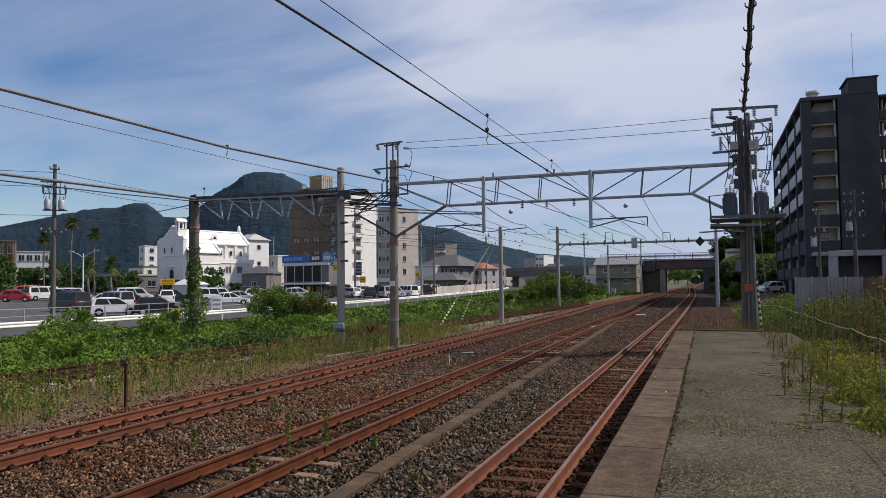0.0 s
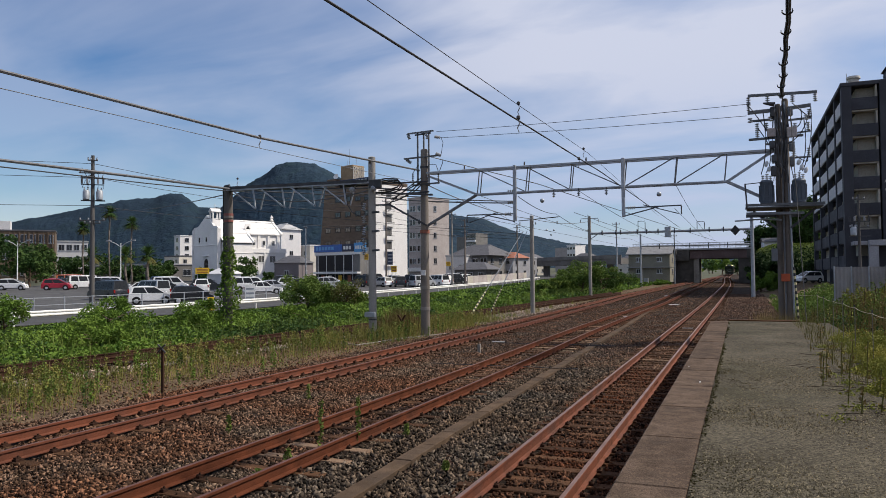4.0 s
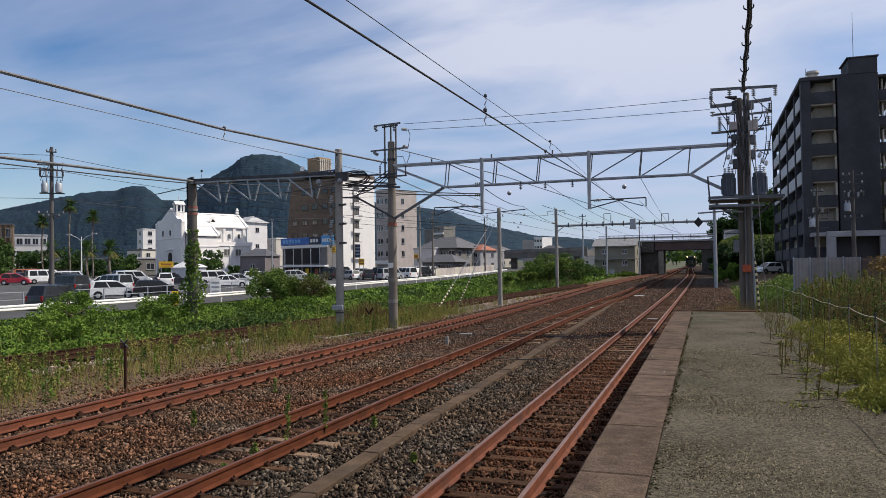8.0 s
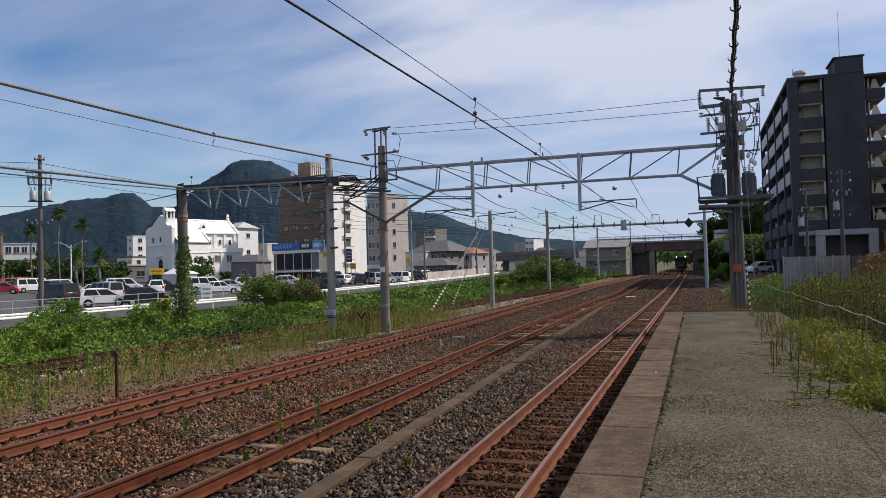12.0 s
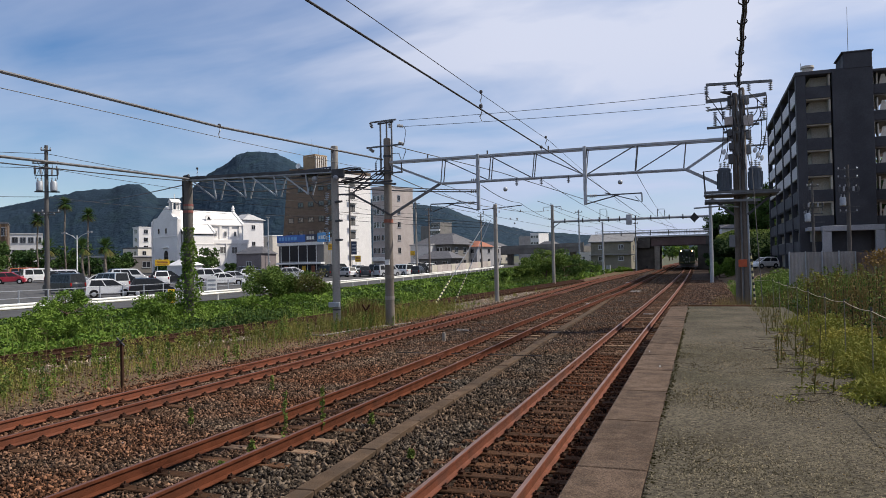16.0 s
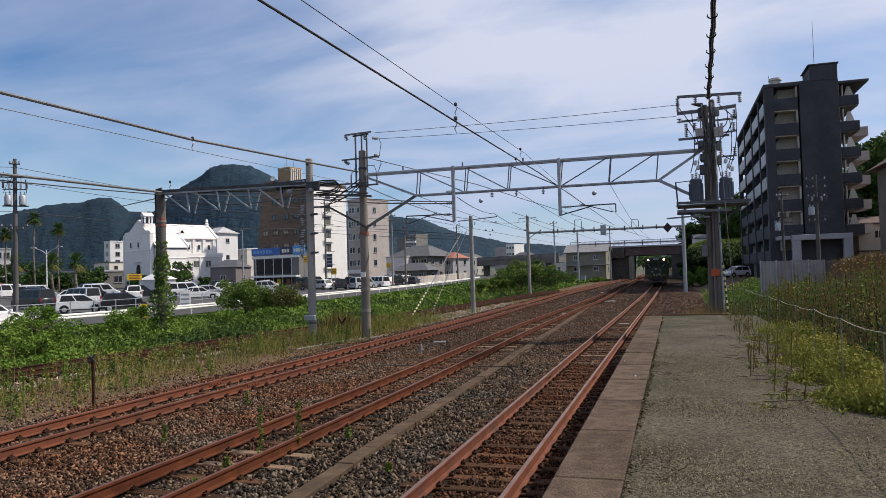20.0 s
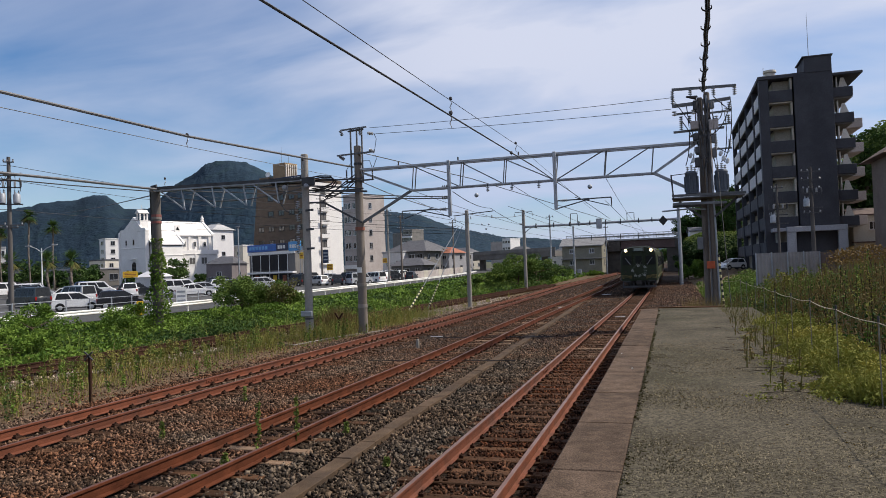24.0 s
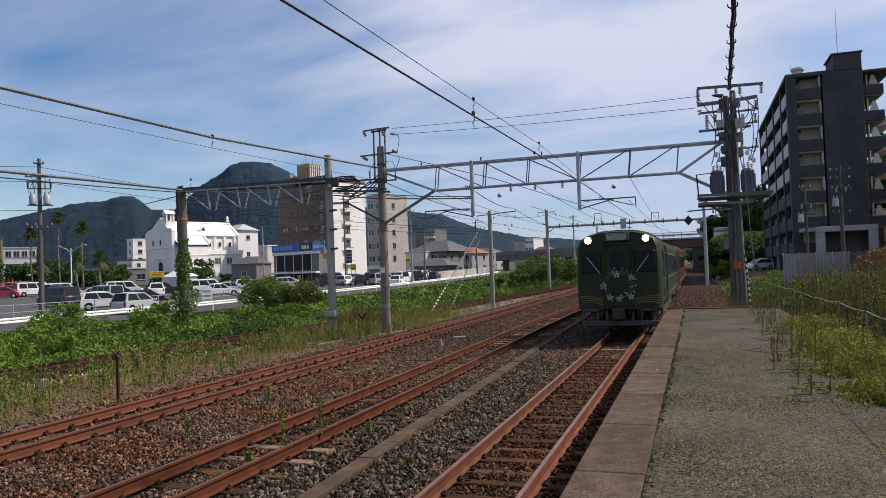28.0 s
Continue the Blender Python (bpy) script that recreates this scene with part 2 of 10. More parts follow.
BALLAST = mat("ballast_bed", (0.036, 0.024, 0.017), (0.020, 0.014, 0.010), rough=0.95, scale=9, fine=26, bump=0.9, dist=0.06, c=(0.045, 0.019, 0.010), csize=0.35, camount=0.8, speckle=0.75, grain=17)
STONES = stone_mat("ballast_stones", (0.006, 0.0045, 0.003), (0.255, 0.186, 0.134), (1.0, 0.61, 0.45))
DIRT = mat("dirt", (0.150, 0.101, 0.062), (0.098, 0.067, 0.040), rough=0.95, scale=2.2, fine=30, bump=0.7, dist=0.05, c=(0.055, 0.065, 0.02), csize=0.25, camount=0.7, speckle=0.5, grain=22)
ASPHALT = mat("platform_asphalt", (0.096, 0.083, 0.058), (0.064, 0.055, 0.039), rough=0.97, scale=0.9, fine=34, bump=0.8, dist=0.012, c=(0.044, 0.041, 0.025), csize=0.45, camount=0.7, spec=0.12, speckle=0.62, grain=46)
ROADM = mat("road_asphalt", (0.10, 0.10, 0.10), (0.075, 0.075, 0.078), rough=0.9, scale=0.6, fine=40, bump=0.2)
TROUGH = mat("trough_concrete", (0.110, 0.074, 0.048), (0.068, 0.046, 0.030), rough=0.95, scale=3, fine=60, bump=0.4, c=(0.05, 0.038, 0.03), csize=1.2, camount=0.6)
CONC = mat("concrete", (0.30, 0.28, 0.25), (0.22, 0.20, 0.18), rough=0.9, scale=3, fine=60, bump=0.35, c=(0.15, 0.135, 0.11), csize=1.2, camount=0.6)
CONC_EDGE = mat("platform_edge_concrete", (0.126, 0.088, 0.063), (0.074, 0.051, 0.036), rough=0.95, scale=5, fine=60, bump=0.6, c=(0.046, 0.033, 0.024), csize=2.6, camount=0.75, rnd=0.18, speckle=0.4, grain=95)
POLE_C = mat("pole_concrete", (0.36, 0.34, 0.315), (0.26, 0.245, 0.225), rough=0.9, scale=2, fine=50, bump=0.2, stretch=(1, 1, 0.3), c=(0.17, 0.14, 0.12), csize=0.8, camount=0.5)
POLE_MID = mat("pole_weathered_concrete", (0.25, 0.222, 0.196), (0.18, 0.158, 0.138), rough=0.9, scale=2, fine=50, bump=0.2, stretch=(1, 1, 0.3), c=(0.12, 0.10, 0.085), csize=0.8, camount=0.5)
POLE_BR = mat("pole_brown_concrete", (0.215, 0.185, 0.162), (0.155, 0.132, 0.115), rough=0.9, scale=2, fine=50, bump=0.2, stretch=(1, 1, 0.3))
STEEL = mat("galvanised_steel", (0.40, 0.425, 0.46), (0.31, 0.33, 0.36), rough=0.55, metal=0.4, scale=3, fine=40, bump=0.1)
STEEL_D = mat("dark_steel", (0.075, 0.078, 0.085), (0.05, 0.05, 0.055), rough=0.6, metal=0.3, scale=3, fine=40, bump=0.1)
WIRE = mat("wire", (0.030, 0.030, 0.034), (0.02, 0.02, 0.024), rough=0.6, bump=0)
WIRE_L = mat("weathered_cable", (0.13, 0.13, 0.138), (0.09, 0.09, 0.096), rough=0.6, bump=0)
STEEL_M = mat("weathered_steel", (0.17, 0.175, 0.185), (0.115, 0.12, 0.128), rough=0.6, metal=0.3, scale=3, fine=40, bump=0.1)
INSUL = mat("porcelain", (0.34, 0.35, 0.37), (0.26, 0.27, 0.29), rough=0.3, bump=0)
INSUL_D = mat("dark_porcelain", (0.05, 0.045, 0.045), (0.035, 0.03, 0.03), rough=0.35, bump=0)
WHITE = mat("white_render", (0.70, 0.69, 0.69), (0.63, 0.62, 0.63), rough=0.85, scale=0.6, fine=12, bump=0.05, c=(0.55, 0.55, 0.56), csize=0.3, camount=0.35)
CREAM = mat("cream_render", (0.66, 0.62, 0.56), (0.58, 0.54, 0.48), rough=0.85, scale=0.5, fine=12, bump=0.05, c=(0.42, 0.40, 0.37), csize=0.3, camount=0.4)
TAUPE = mat("taupe_render", (0.47, 0.425, 0.405), (0.39, 0.35, 0.335), rough=0.85, scale=0.5, fine=12, bump=0.05)
BROWNW = mat("brown_tile_cladding", (0.160, 0.110, 0.074), (0.118, 0.082, 0.056), rough=0.75, scale=0.8, fine=14, bump=0.15, stretch=(1, 1, 2.5))
HOTELW = mat("hotel_white_render", (0.86, 0.84, 0.82), (0.80, 0.78, 0.76), rough=0.85, scale=0.6, fine=12, bump=0.05, c=(0.66, 0.64, 0.62), csize=0.3, camount=0.3)
HOUSEG = mat("house_grey_wall", (0.21, 0.20, 0.19), (0.15, 0.145, 0.14), rough=0.85, scale=0.5, fine=9, bump=0.05)
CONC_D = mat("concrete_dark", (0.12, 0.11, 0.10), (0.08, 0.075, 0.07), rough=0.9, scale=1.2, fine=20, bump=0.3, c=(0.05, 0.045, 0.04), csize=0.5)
TAN = mat("tan_render", (0.33, 0.245, 0.155), (0.25, 0.185, 0.12), rough=0.85, scale=0.7, fine=12, bump=0.05)
GLASS = glass_mat("dark_glass", (0.018, 0.020, 0.024))
DARKWALL = mat("dark_cladding", (0.048, 0.049, 0.060), (0.037, 0.038, 0.047), rough=0.75, scale=0.6, fine=9, bump=0.08, rnd=0.06)
GREYPANEL = mat("balcony_panel_grey", (0.36, 0.36, 0.38), (0.30, 0.30, 0.32), rough=0.7, scale=0.5, fine=9, bump=0.05, rnd=0.06)
BEIGE = mat("beige_wall", (0.48, 0.45, 0.385), (0.41, 0.385, 0.33), rough=0.85, scale=0.5, fine=9, bump=0.05)
FENCE_P = mat("fence_sheet", (0.33, 0.31, 0.30), (0.26, 0.24, 0.235), rough=0.7, scale=1.5, fine=20, bump=0.1, c=(0.19, 0.16, 0.14), csize=0.9)
ROOF_G = mat("roof_tile_grey", (0.10, 0.10, 0.11), (0.07, 0.07, 0.08), rough=0.7, scale=2, fine=20, bump=0.3)
ROOF_L = mat("roof_sheet_pale", (0.42, 0.42, 0.42), (0.34, 0.34, 0.35), rough=0.6, scale=1, fine=20, bump=0.1)
RED_ROOF = mat("roof_terracotta", (0.34, 0.13, 0.075), (0.25, 0.095, 0.06), rough=0.8, scale=2, fine=20, bump=0.2)
SIGN_BLUE = mat("sign_blue", (0.012, 0.11, 0.42), (0.010, 0.085, 0.34), rough=0.4, scale=2, fine=30, bump=0)
SIGN_SKY = mat("sign_sky_blue", (0.10, 0.36, 0.70), (0.08, 0.30, 0.62), rough=0.4, scale=2, fine=30, bump=0)
YELLOW = mat("sign_yellow", (0.75, 0.48, 0.02), (0.66, 0.40, 0.02), rough=0.45, bump=0)
ORANGE = mat("orange_plate", (0.50, 0.10, 0.03), (0.40, 0.075, 0.03), rough=0.6, bump=0)
BLACK = mat("black_paint", (0.015, 0.015, 0.016), (0.01, 0.01, 0.011), rough=0.5, bump=0)
WHITEP = mat("white_paint", (0.78, 0.78, 0.76), (0.68, 0.68, 0.66), rough=0.5, scale=3, fine=30, bump=0.03)
TYRE = mat("rubber", (0.018, 0.018, 0.018), (0.013, 0.013, 0.013), rough=0.85, bump=0.1)
ALU = mat("aluminium", (0.55, 0.56, 0.58), (0.48, 0.48, 0.50), rough=0.35, metal=0.7, bump=0)
BARK = mat("bark", (0.13, 0.095, 0.065), (0.085, 0.062, 0.045), rough=0.95, scale=5, fine=40, bump=0.6, stretch=(1, 1, 0.3))
# blue of distant haze is mixed into the wooded hills' base colour
FOREST_HAZE = mat("forest_hill_hazy", (0.016, 0.034, 0.055), (0.013, 0.028, 0.045), rough=0.95, scale=0.012, fine=0.11, bump=0.7, dist=5.0, c=(0.016, 0.034, 0.041), csize=0.02, camount=0.7)
FIELD = mat("far_ground", (0.10, 0.105, 0.07), (0.075, 0.08, 0.055), rough=0.95, scale=0.05, fine=1.5, bump=0.1)
LEAF = leaf_mat("leaves_bright", (0.063, 0.128, 0.019), (0.165, 0.246, 0.041))
LEAF_D = leaf_mat("leaves_dark", (0.018, 0.045, 0.014), (0.045, 0.085, 0.022))
LEAF_T = leaf_mat("tree_leaves", (0.030, 0.065, 0.018), (0.070, 0.115, 0.028))
# leaf green darkened to carry the shade on the bridge bank
LEAF_SHADE = leaf_mat("leaves_in_shade", (0.011, 0.029, 0.010), (0.026, 0.050, 0.014))
LEAF_Y = leaf_mat("leaves_yellowing", (0.120, 0.135, 0.024), (0.265, 0.235, 0.048))
LEAF_O = leaf_mat("leaves_dry_olive", (0.075, 0.085, 0.024), (0.13, 0.108, 0.036))
RUST_OLD = mat("rust_dark", (0.058, 0.027, 0.016), (0.036, 0.018, 0.012), rough=0.9, scale=3, fine=80, c=(0.03, 0.018, 0.012), csize=1.4)
LEAF_R = leaf_mat("leaves_turning_brown", (0.105, 0.068, 0.026), (0.17, 0.11, 0.035))
LEAF_B = leaf_mat("leaves_olive_bush", (0.054, 0.100, 0.020), (0.135, 0.185, 0.038))
GRASS = leaf_mat("grass_blades", (0.075, 0.125, 0.022), (0.15, 0.18, 0.045))
GRASS_DRY = leaf_mat("grass_dry", (0.21, 0.17, 0.07), (0.29, 0.24, 0.12))


# ---- building helpers ----
class MB:
    """Gathers vertices and faces of one mesh."""

    def __init__(self):
        self.v, self.f, self.m = [], [], []

    def add(self, vs, fs, mi=0):
        n = len(self.v)
        self.v += [tuple(p) for p in vs]
        self.f += [tuple(i + n for i in f) for f in fs]
        self.m += [mi] * len(fs)
        return self

    def box(self, x0, x1, y0, y1, z0, z1, c=0.0, mi=0, turn=None):
        """A box with chamfered edges of width c."""
        if c <= 0:
            vs = [(x, y, z) for x in (x0, x1) for y in (y0, y1) for z in (z0, z1)]
            fs = [(0, 1, 3, 2), (4, 6, 7, 5), (0, 4, 5, 1), (2, 3, 7, 6), (0, 2, 6, 4), (1, 5, 7, 3)]
        else:
            c = min(c, (x1 - x0) * 0.45, (y1 - y0) * 0.45, (z1 - z0) * 0.45)
            vs, ix = [], {}
            for i, (x, sx) in enumerate(((x0, 1), (x1, -1))):
                for j, (y, sy) in enumerate(((y0, 1), (y1, -1))):
                    for k, (z, sz) in enumerate(((z0, 1), (z1, -1))):
                        for ax in range(3):
                            q = [x + sx * c, y + sy * c, z + sz * c]
                            q[ax] = (x, y, z)[ax]
                            ix[i, j, k, ax] = len(vs)
                            vs.append(tuple(q))
            fs = []
            cyc = ((0, 0), (1, 0), (1, 1), (0, 1))
            for s in (0, 1):
                fs.append([ix[s, a, b, 0] for a, b in (cyc[::-1] if s == 0 else cyc)])
                fs.append([ix[a, s, b, 1] for a, b in (cyc if s == 0 else cyc[::-1])])
                fs.append([ix[a, b, s, 2] for a, b in (cyc[::-1] if s == 0 else cyc)])
            for a in (0, 1):
                for b in (0, 1):
                    e = [ix[0, a, b, 1], ix[0, a, b, 2], ix[1, a, b, 2], ix[1, a, b, 1]]
                    fs.append(e if a == b else e[::-1])
                    e = [ix[a, 0, b, 2], ix[a, 0, b, 0], ix[a, 1, b, 0], ix[a, 1, b, 2]]
                    fs.append(e if a == b else e[::-1])
                    e = [ix[a, b, 0, 0], ix[a, b, 0, 1], ix[a, b, 1, 1], ix[a, b, 1, 0]]
                    fs.append(e if a == b else e[::-1])
                    for k in (0, 1):
                        e = [ix[a, b, k, 0], ix[a, b, k, 1], ix[a, b, k, 2]]
                        fs.append(e if (a + b + k) % 2 == 0 else e[::-1])
        if turn is not None:
            vs = [turn @ Vector(p) for p in vs]
        return self.add(vs, fs, mi)

    def cyl(self, p, q, r0, r1=None, n=10, mi=0, caps=True):
        p, q = Vector(p), Vector(q)
        r1 = r0 if r1 is None else r1
        w = (q - p).normalized()
        u = w.orthogonal().normalized()
        t = w.cross(u)
        vs = []
        for o, r in ((p, r0), (q, r1)):
            for i in range(n):
                a = 2 * math.pi * i / n
                vs.append(o + (u * math.cos(a) + t * math.sin(a)) * r)
        fs = [(i, (i + 1) % n, n + (i + 1) % n, n + i) for i in range(n)]
        if caps:
            fs += [tuple(range(n))[::-1], tuple(range(n, 2 * n))]
        return self.add(vs, fs, mi)

    def beam(self, p, q, w, h=None, mi=0, up=(0, 0, 1)):
        """A bar of rectangular section between two points."""
        p, q, h = Vector(p), Vector(q), h or w
        d = (q - p).normalized()
        u = d.cross(Vector(up))
        u = u.normalized() if u.length > 1e-4 else d.orthogonal().normalized()
        t = u.cross(d)
        vs = [o + u * (a * w / 2) + t * (b * h / 2) for o in (p, q) for a, b in ((-1, -1), (1, -1), (1, 1), (-1, 1))]
        return self.add(vs, [(3, 2, 1, 0), (4, 5, 6, 7), (0, 1, 5, 4), (1, 2, 6, 5), (2, 3, 7, 6), (3, 0, 4, 7)], mi)

    def tube(self, pts, r, n=6, mi=0):
        pts = [Vector(p) for p in pts]
        vs, k = [], len(pts)
        for i, p in enumerate(pts):
            d = (pts[min(i + 1, k - 1)] - pts[max(i - 1, 0)]).normalized()
            u = d.cross(Vector((0, 0, 1)))
            u = u.normalized() if u.length > 1e-3 else d.orthogonal().normalized()
            t = d.cross(u)
            for j in range(n):
                a = 2 * math.pi * j / n
                vs.append(p + (u * math.cos(a) + t * math.sin(a)) * r)
        fs = [(i * n + j, i * n + (j + 1) % n, (i + 1) * n + (j + 1) % n, (i + 1) * n + j) for i in range(k - 1) for j in range(n)]
        fs += [tuple(range(n))[::-1], tuple(range((k - 1) * n, k * n))]
        return self.add(vs, fs, mi)

    def lathe(self, base, prof, n=12, mi=0, axis=None):
        """Rings of (radius, height) round an upright axis at base."""
        base = Vector(base)
        rot = Matrix.Identity(3) if axis is None else Vector((0, 0, 1)).rotation_difference(Vector(axis)).to_matrix()
        vs = [base + rot @ Vector((r * math.cos(2 * math.pi * j / n), r * math.sin(2 * math.pi * j / n), h)) for r, h in prof for j in range(n)]
        k = len(prof)
        fs = [(i * n + j, i * n + (j + 1) % n, (i + 1) * n + (j + 1) % n, (i + 1) * n + j) for i in range(k - 1) for j in range(n)]
        fs += [tuple(range(n))[::-1], tuple(range((k - 1) * n, k * n))]
        return self.add(vs, fs, mi)

    def prism(self, poly, axis, lo, hi, mi=0):
        """A polygon of (a, b) pushed along an axis: 'x' takes (y, z), 'y' takes (x, z), 'z' takes (x, y)."""
        n = len(poly)
        put = {"x": lambda s, a, b: (s, a, b), "y": lambda s, a, b: (a, s, b), "z": lambda s, a, b: (a, b, s)}[axis]
        vs = [put(s, a, b) for s in (lo, hi) for a, b in poly]
        fs = [tuple(range(n))[::-1], tuple(range(n, 2 * n))] + [(i, (i + 1) % n, n + (i + 1) % n, n + i) for i in range(n)]
        return self.add(vs, fs, mi)

    def mesh(self, name, mats, smooth=False):
        me = bpy.data.meshes.new(name)
        me.from_pydata(self.v, [], self.f)
        for m in mats if isinstance(mats, (list, tuple)) else [mats]:
            me.materials.append(m)
        if any(self.m):
            me.polygons.foreach_set("material_index", self.m)
        bm = bmesh.new()
        bm.from_mesh(me)
        bmesh.ops.recalc_face_normals(bm, faces=bm.faces)
        bm.to_mesh(me)
        bm.free()
        if smooth:
            me.polygons.foreach_set("use_smooth", [True] * len(me.polygons))
            me.set_sharp_from_angle(angle=radians(40))
        return me


def part(name, mb, material, parent=None, label="", smooth=False):
    """One mesh object, under a thing or a part if there is one."""
    me = mb if isinstance(mb, bpy.types.Mesh) else mb.mesh(name, material, smooth)
    ob = new(name, me)
    ob.parent = parent
    return tagged(ob, label)


def thing(name, label, category, group="", kind="", at=None):
    """An empty at the base of a thing."""
    ob = new(name)
    ob.empty_display_size = 0.2
    if at is not None:
        ob.matrix_basis = at if isinstance(at, Matrix) else Matrix.Translation(at)
    return tagged(ob, label, category, group, kind)


def raw_mesh(name, verts, faces, material, smooth=False, size=None):
    """A mesh from numpy arrays: verts (n, 3), faces (m, 3 or 4)."""
    me = bpy.data.meshes.new(name)
    n, (m, k) = len(verts), faces.shape
    me.vertices.add(n)
    me.vertices.foreach_set("co", np.ascontiguousarray(verts, dtype=np.float32).ravel())
    me.loops.add(m * k)
    me.loops.foreach_set("vertex_index", np.ascontiguousarray(faces, dtype=np.int32).ravel())
    me.polygons.add(m)
    me.polygons.foreach_set("loop_start", np.arange(0, m * k, k, dtype=np.int32))
    if smooth:
        me.polygons.foreach_set("use_smooth", [True] * m)
    me.materials.append(material)
    me.update(calc_edges=True)
    return me


RNG = np.random.default_rng(7)


def leaf_cloud(centres, size, spread=0.5, flat=0.0):
    """Bent leaf quads round the given centres: arrays of verts and faces."""
    n = len(centres)
    a = RNG.normal(size=(n, 3))
    a[:, 2] *= 1 - flat
    a /= np.linalg.norm(a, axis=1, keepdims=True)
    b = np.cross(a, RNG.normal(size=(n, 3)))
    b /= np.linalg.norm(b, axis=1, keepdims=True)
    s = size * (1 + spread * RNG.uniform(-1, 1, (n, 1)))
    c = np.asarray(centres)
    up = np.cross(a, b) * s * 0.25
    v = np.stack([c - a * s, c + b * s * 0.5 + up, c + a * s, c - b * s * 0.5 + up], 1).reshape(-1, 3)
    f = np.arange(4 * n).reshape(-1, 4)
    return v, f


def stuff(name, label, category, vf, material):
    ob = new(name, raw_mesh(name, vf[0], vf[1], material))
    return tagged(ob, label, category, kind="stuff")


def join(parts_):
    vs, fs, n = [], [], 0
    for v, f in parts_:
        vs.append(v)
        fs.append(f + n)
        n += len(v)
    return np.concatenate(vs), np.concatenate(fs)


def smoothstep(x, a, b):
    t = min(max((x - a) / (b - a), 0.0), 1.0)
    return t * t * (3 - 2 * t)


def ramp_z(y):
    """The line climbs a little after the station."""
    return 0.0 if y < 40 else 0.0056 * (y - 50) if y > 60 else 0.0056 * (y - 40) ** 2 / 40


def ground_z(x, y):
    """Height of the land: track bed, verge, road and car park, the bank at the right."""
    base = -0.34 + (ramp_z(y) if y > 0 else 0)
    left = 0.45 * smoothstep(-x, 24, 36) + 0.012 * max(-x - 40, 0) * smoothstep(-x, 40, 60) + 0.004 * max(y - 60, 0) * smoothstep(-x, 30, 45) * 0.5
    right = 1.0 * smoothstep(x, 2.0, 4.0) * smoothstep(-y, -34, -26) + 0.9 * smoothstep(x, 3.0, 6.5)
    return base + min(left, 6.0) + right

# ---- the land: one sheet from the platform to the hills ----
def build_ground():
    xs = np.unique(np.concatenate([np.linspace(-3200, -200, 16), np.linspace(-200, -60, 15), np.linspace(-60, 12, 73), np.linspace(12, 60, 13), np.linspace(60, 3200, 14)]))
    ys = np.unique(np.concatenate([np.linspace(-400, -20, 8), np.linspace(-20, 100, 81), np.linspace(100, 400, 31), np.linspace(400, 3600, 18)]))
    vs = [(x, y, ground_z(x, y) + (0.03 * noise.noise((x * 0.4, y * 0.4, 0)) if abs(x) < 60 and y < 150 else 0)) for x in xs for y in ys]
    n = len(ys)
    fs, mi = [], []
    for i in range(len(xs) - 1):
        for j in range(n - 1):
            fs.append((i * n + j, (i + 1) * n + j, (i + 1) * n + j + 1, i * n + j + 1))
            mi.append(0 if -45 < xs[i] < 40 and ys[j] < 170 else 1)
    me = bpy.data.meshes.new("ground")
    me.from_pydata(vs, [], fs)
    me.materials.append(DIRT)
    me.materials.append(FIELD)
    me.polygons.foreach_set("material_index", mi)
    me.polygons.foreach_set("use_smooth", [True] * len(fs))
    tagged(new("ground", me), "bare brown earth beside the tracks with stones", "ground", kind="structure")


build_ground()


def sheet(name, edge_a, edge_b, ys, lift, material, label, category, cols=6):
    """A strip of paving between two edge lines, laid over the land."""
    vs, fs = [], []
    for y in ys:
        a, b = edge_a(y), edge_b(y)
        for k in range(cols + 1):
            x = a + (b - a) * k / cols
            vs.append((x, y, ground_z(x, y) + lift))
    for i in range(len(ys) - 1):
        for k in range(cols):
            n = i * (cols + 1) + k
            fs.append((n, n + 1, n + cols + 2, n + cols + 1))
    me = bpy.data.meshes.new(name)
    me.from_pydata(vs, [], fs)
    me.materials.append(material)
    return tagged(new(name, me), label, category, kind="structure")


def road_x(y):
    """The road's edge on the side of the tracks."""
    return -34.2 - 0.00055 * max(y - 30, 0) ** 2 if y < 150 else -42.1 - 0.13 * (y - 150)


sheet("road", lambda y: road_x(y) - 0.3, lambda y: road_x(y) - 9, list(range(-270, -20, 25)) + list(range(-20, 330, 6)), 0.05, ROADM, "grey asphalt road along the railway", "road")
sheet("car_park", lambda y: road_x(y) - 9.02, lambda y: road_x(y) - 75, list(range(-20, 200, 5)), 0.06, ROADM, "grey asphalt car park full of parked cars", "car park", 14)

# ---- tracks ----
GAUGE = 1.067 + 0.065


def line_a(y):
    """The platform track leans right past the platform, then bends left beyond the bridge."""
    return -2.56 + 0.37 * smoothstep(y, 18, 102) - 1.55 * smoothstep(y, 125, 235)


def line_b(y):
    """The middle track swings a little to the left and back."""
    return -6.56 - 0.34 * smoothstep(y, 14, 38) * (1 - smoothstep(y, 40, 68))


def line_c(y):
    return -10.95 - 0.012 * min(max(y - 20, 0), 60) + 0.03 * max(y - 85, 0)


def line_d(y):
    return -20.0 + 0.075 * (y - 14) if y < 90 else -14.3 - 0.012 * (y - 90)


RAIL_PROF = [(-0.066, -0.180), (0.066, -0.180), (0.066, -0.167), (0.009, -0.150), (0.009, -0.045), (0.0325, -0.036), (0.0325, -0.006), (0.027, 0.0),
             (-0.027, 0.0), (-0.0325, -0.006), (-0.0325, -0.036), (-0.009, -0.045), (-0.009, -0.150), (-0.066, -0.167)]


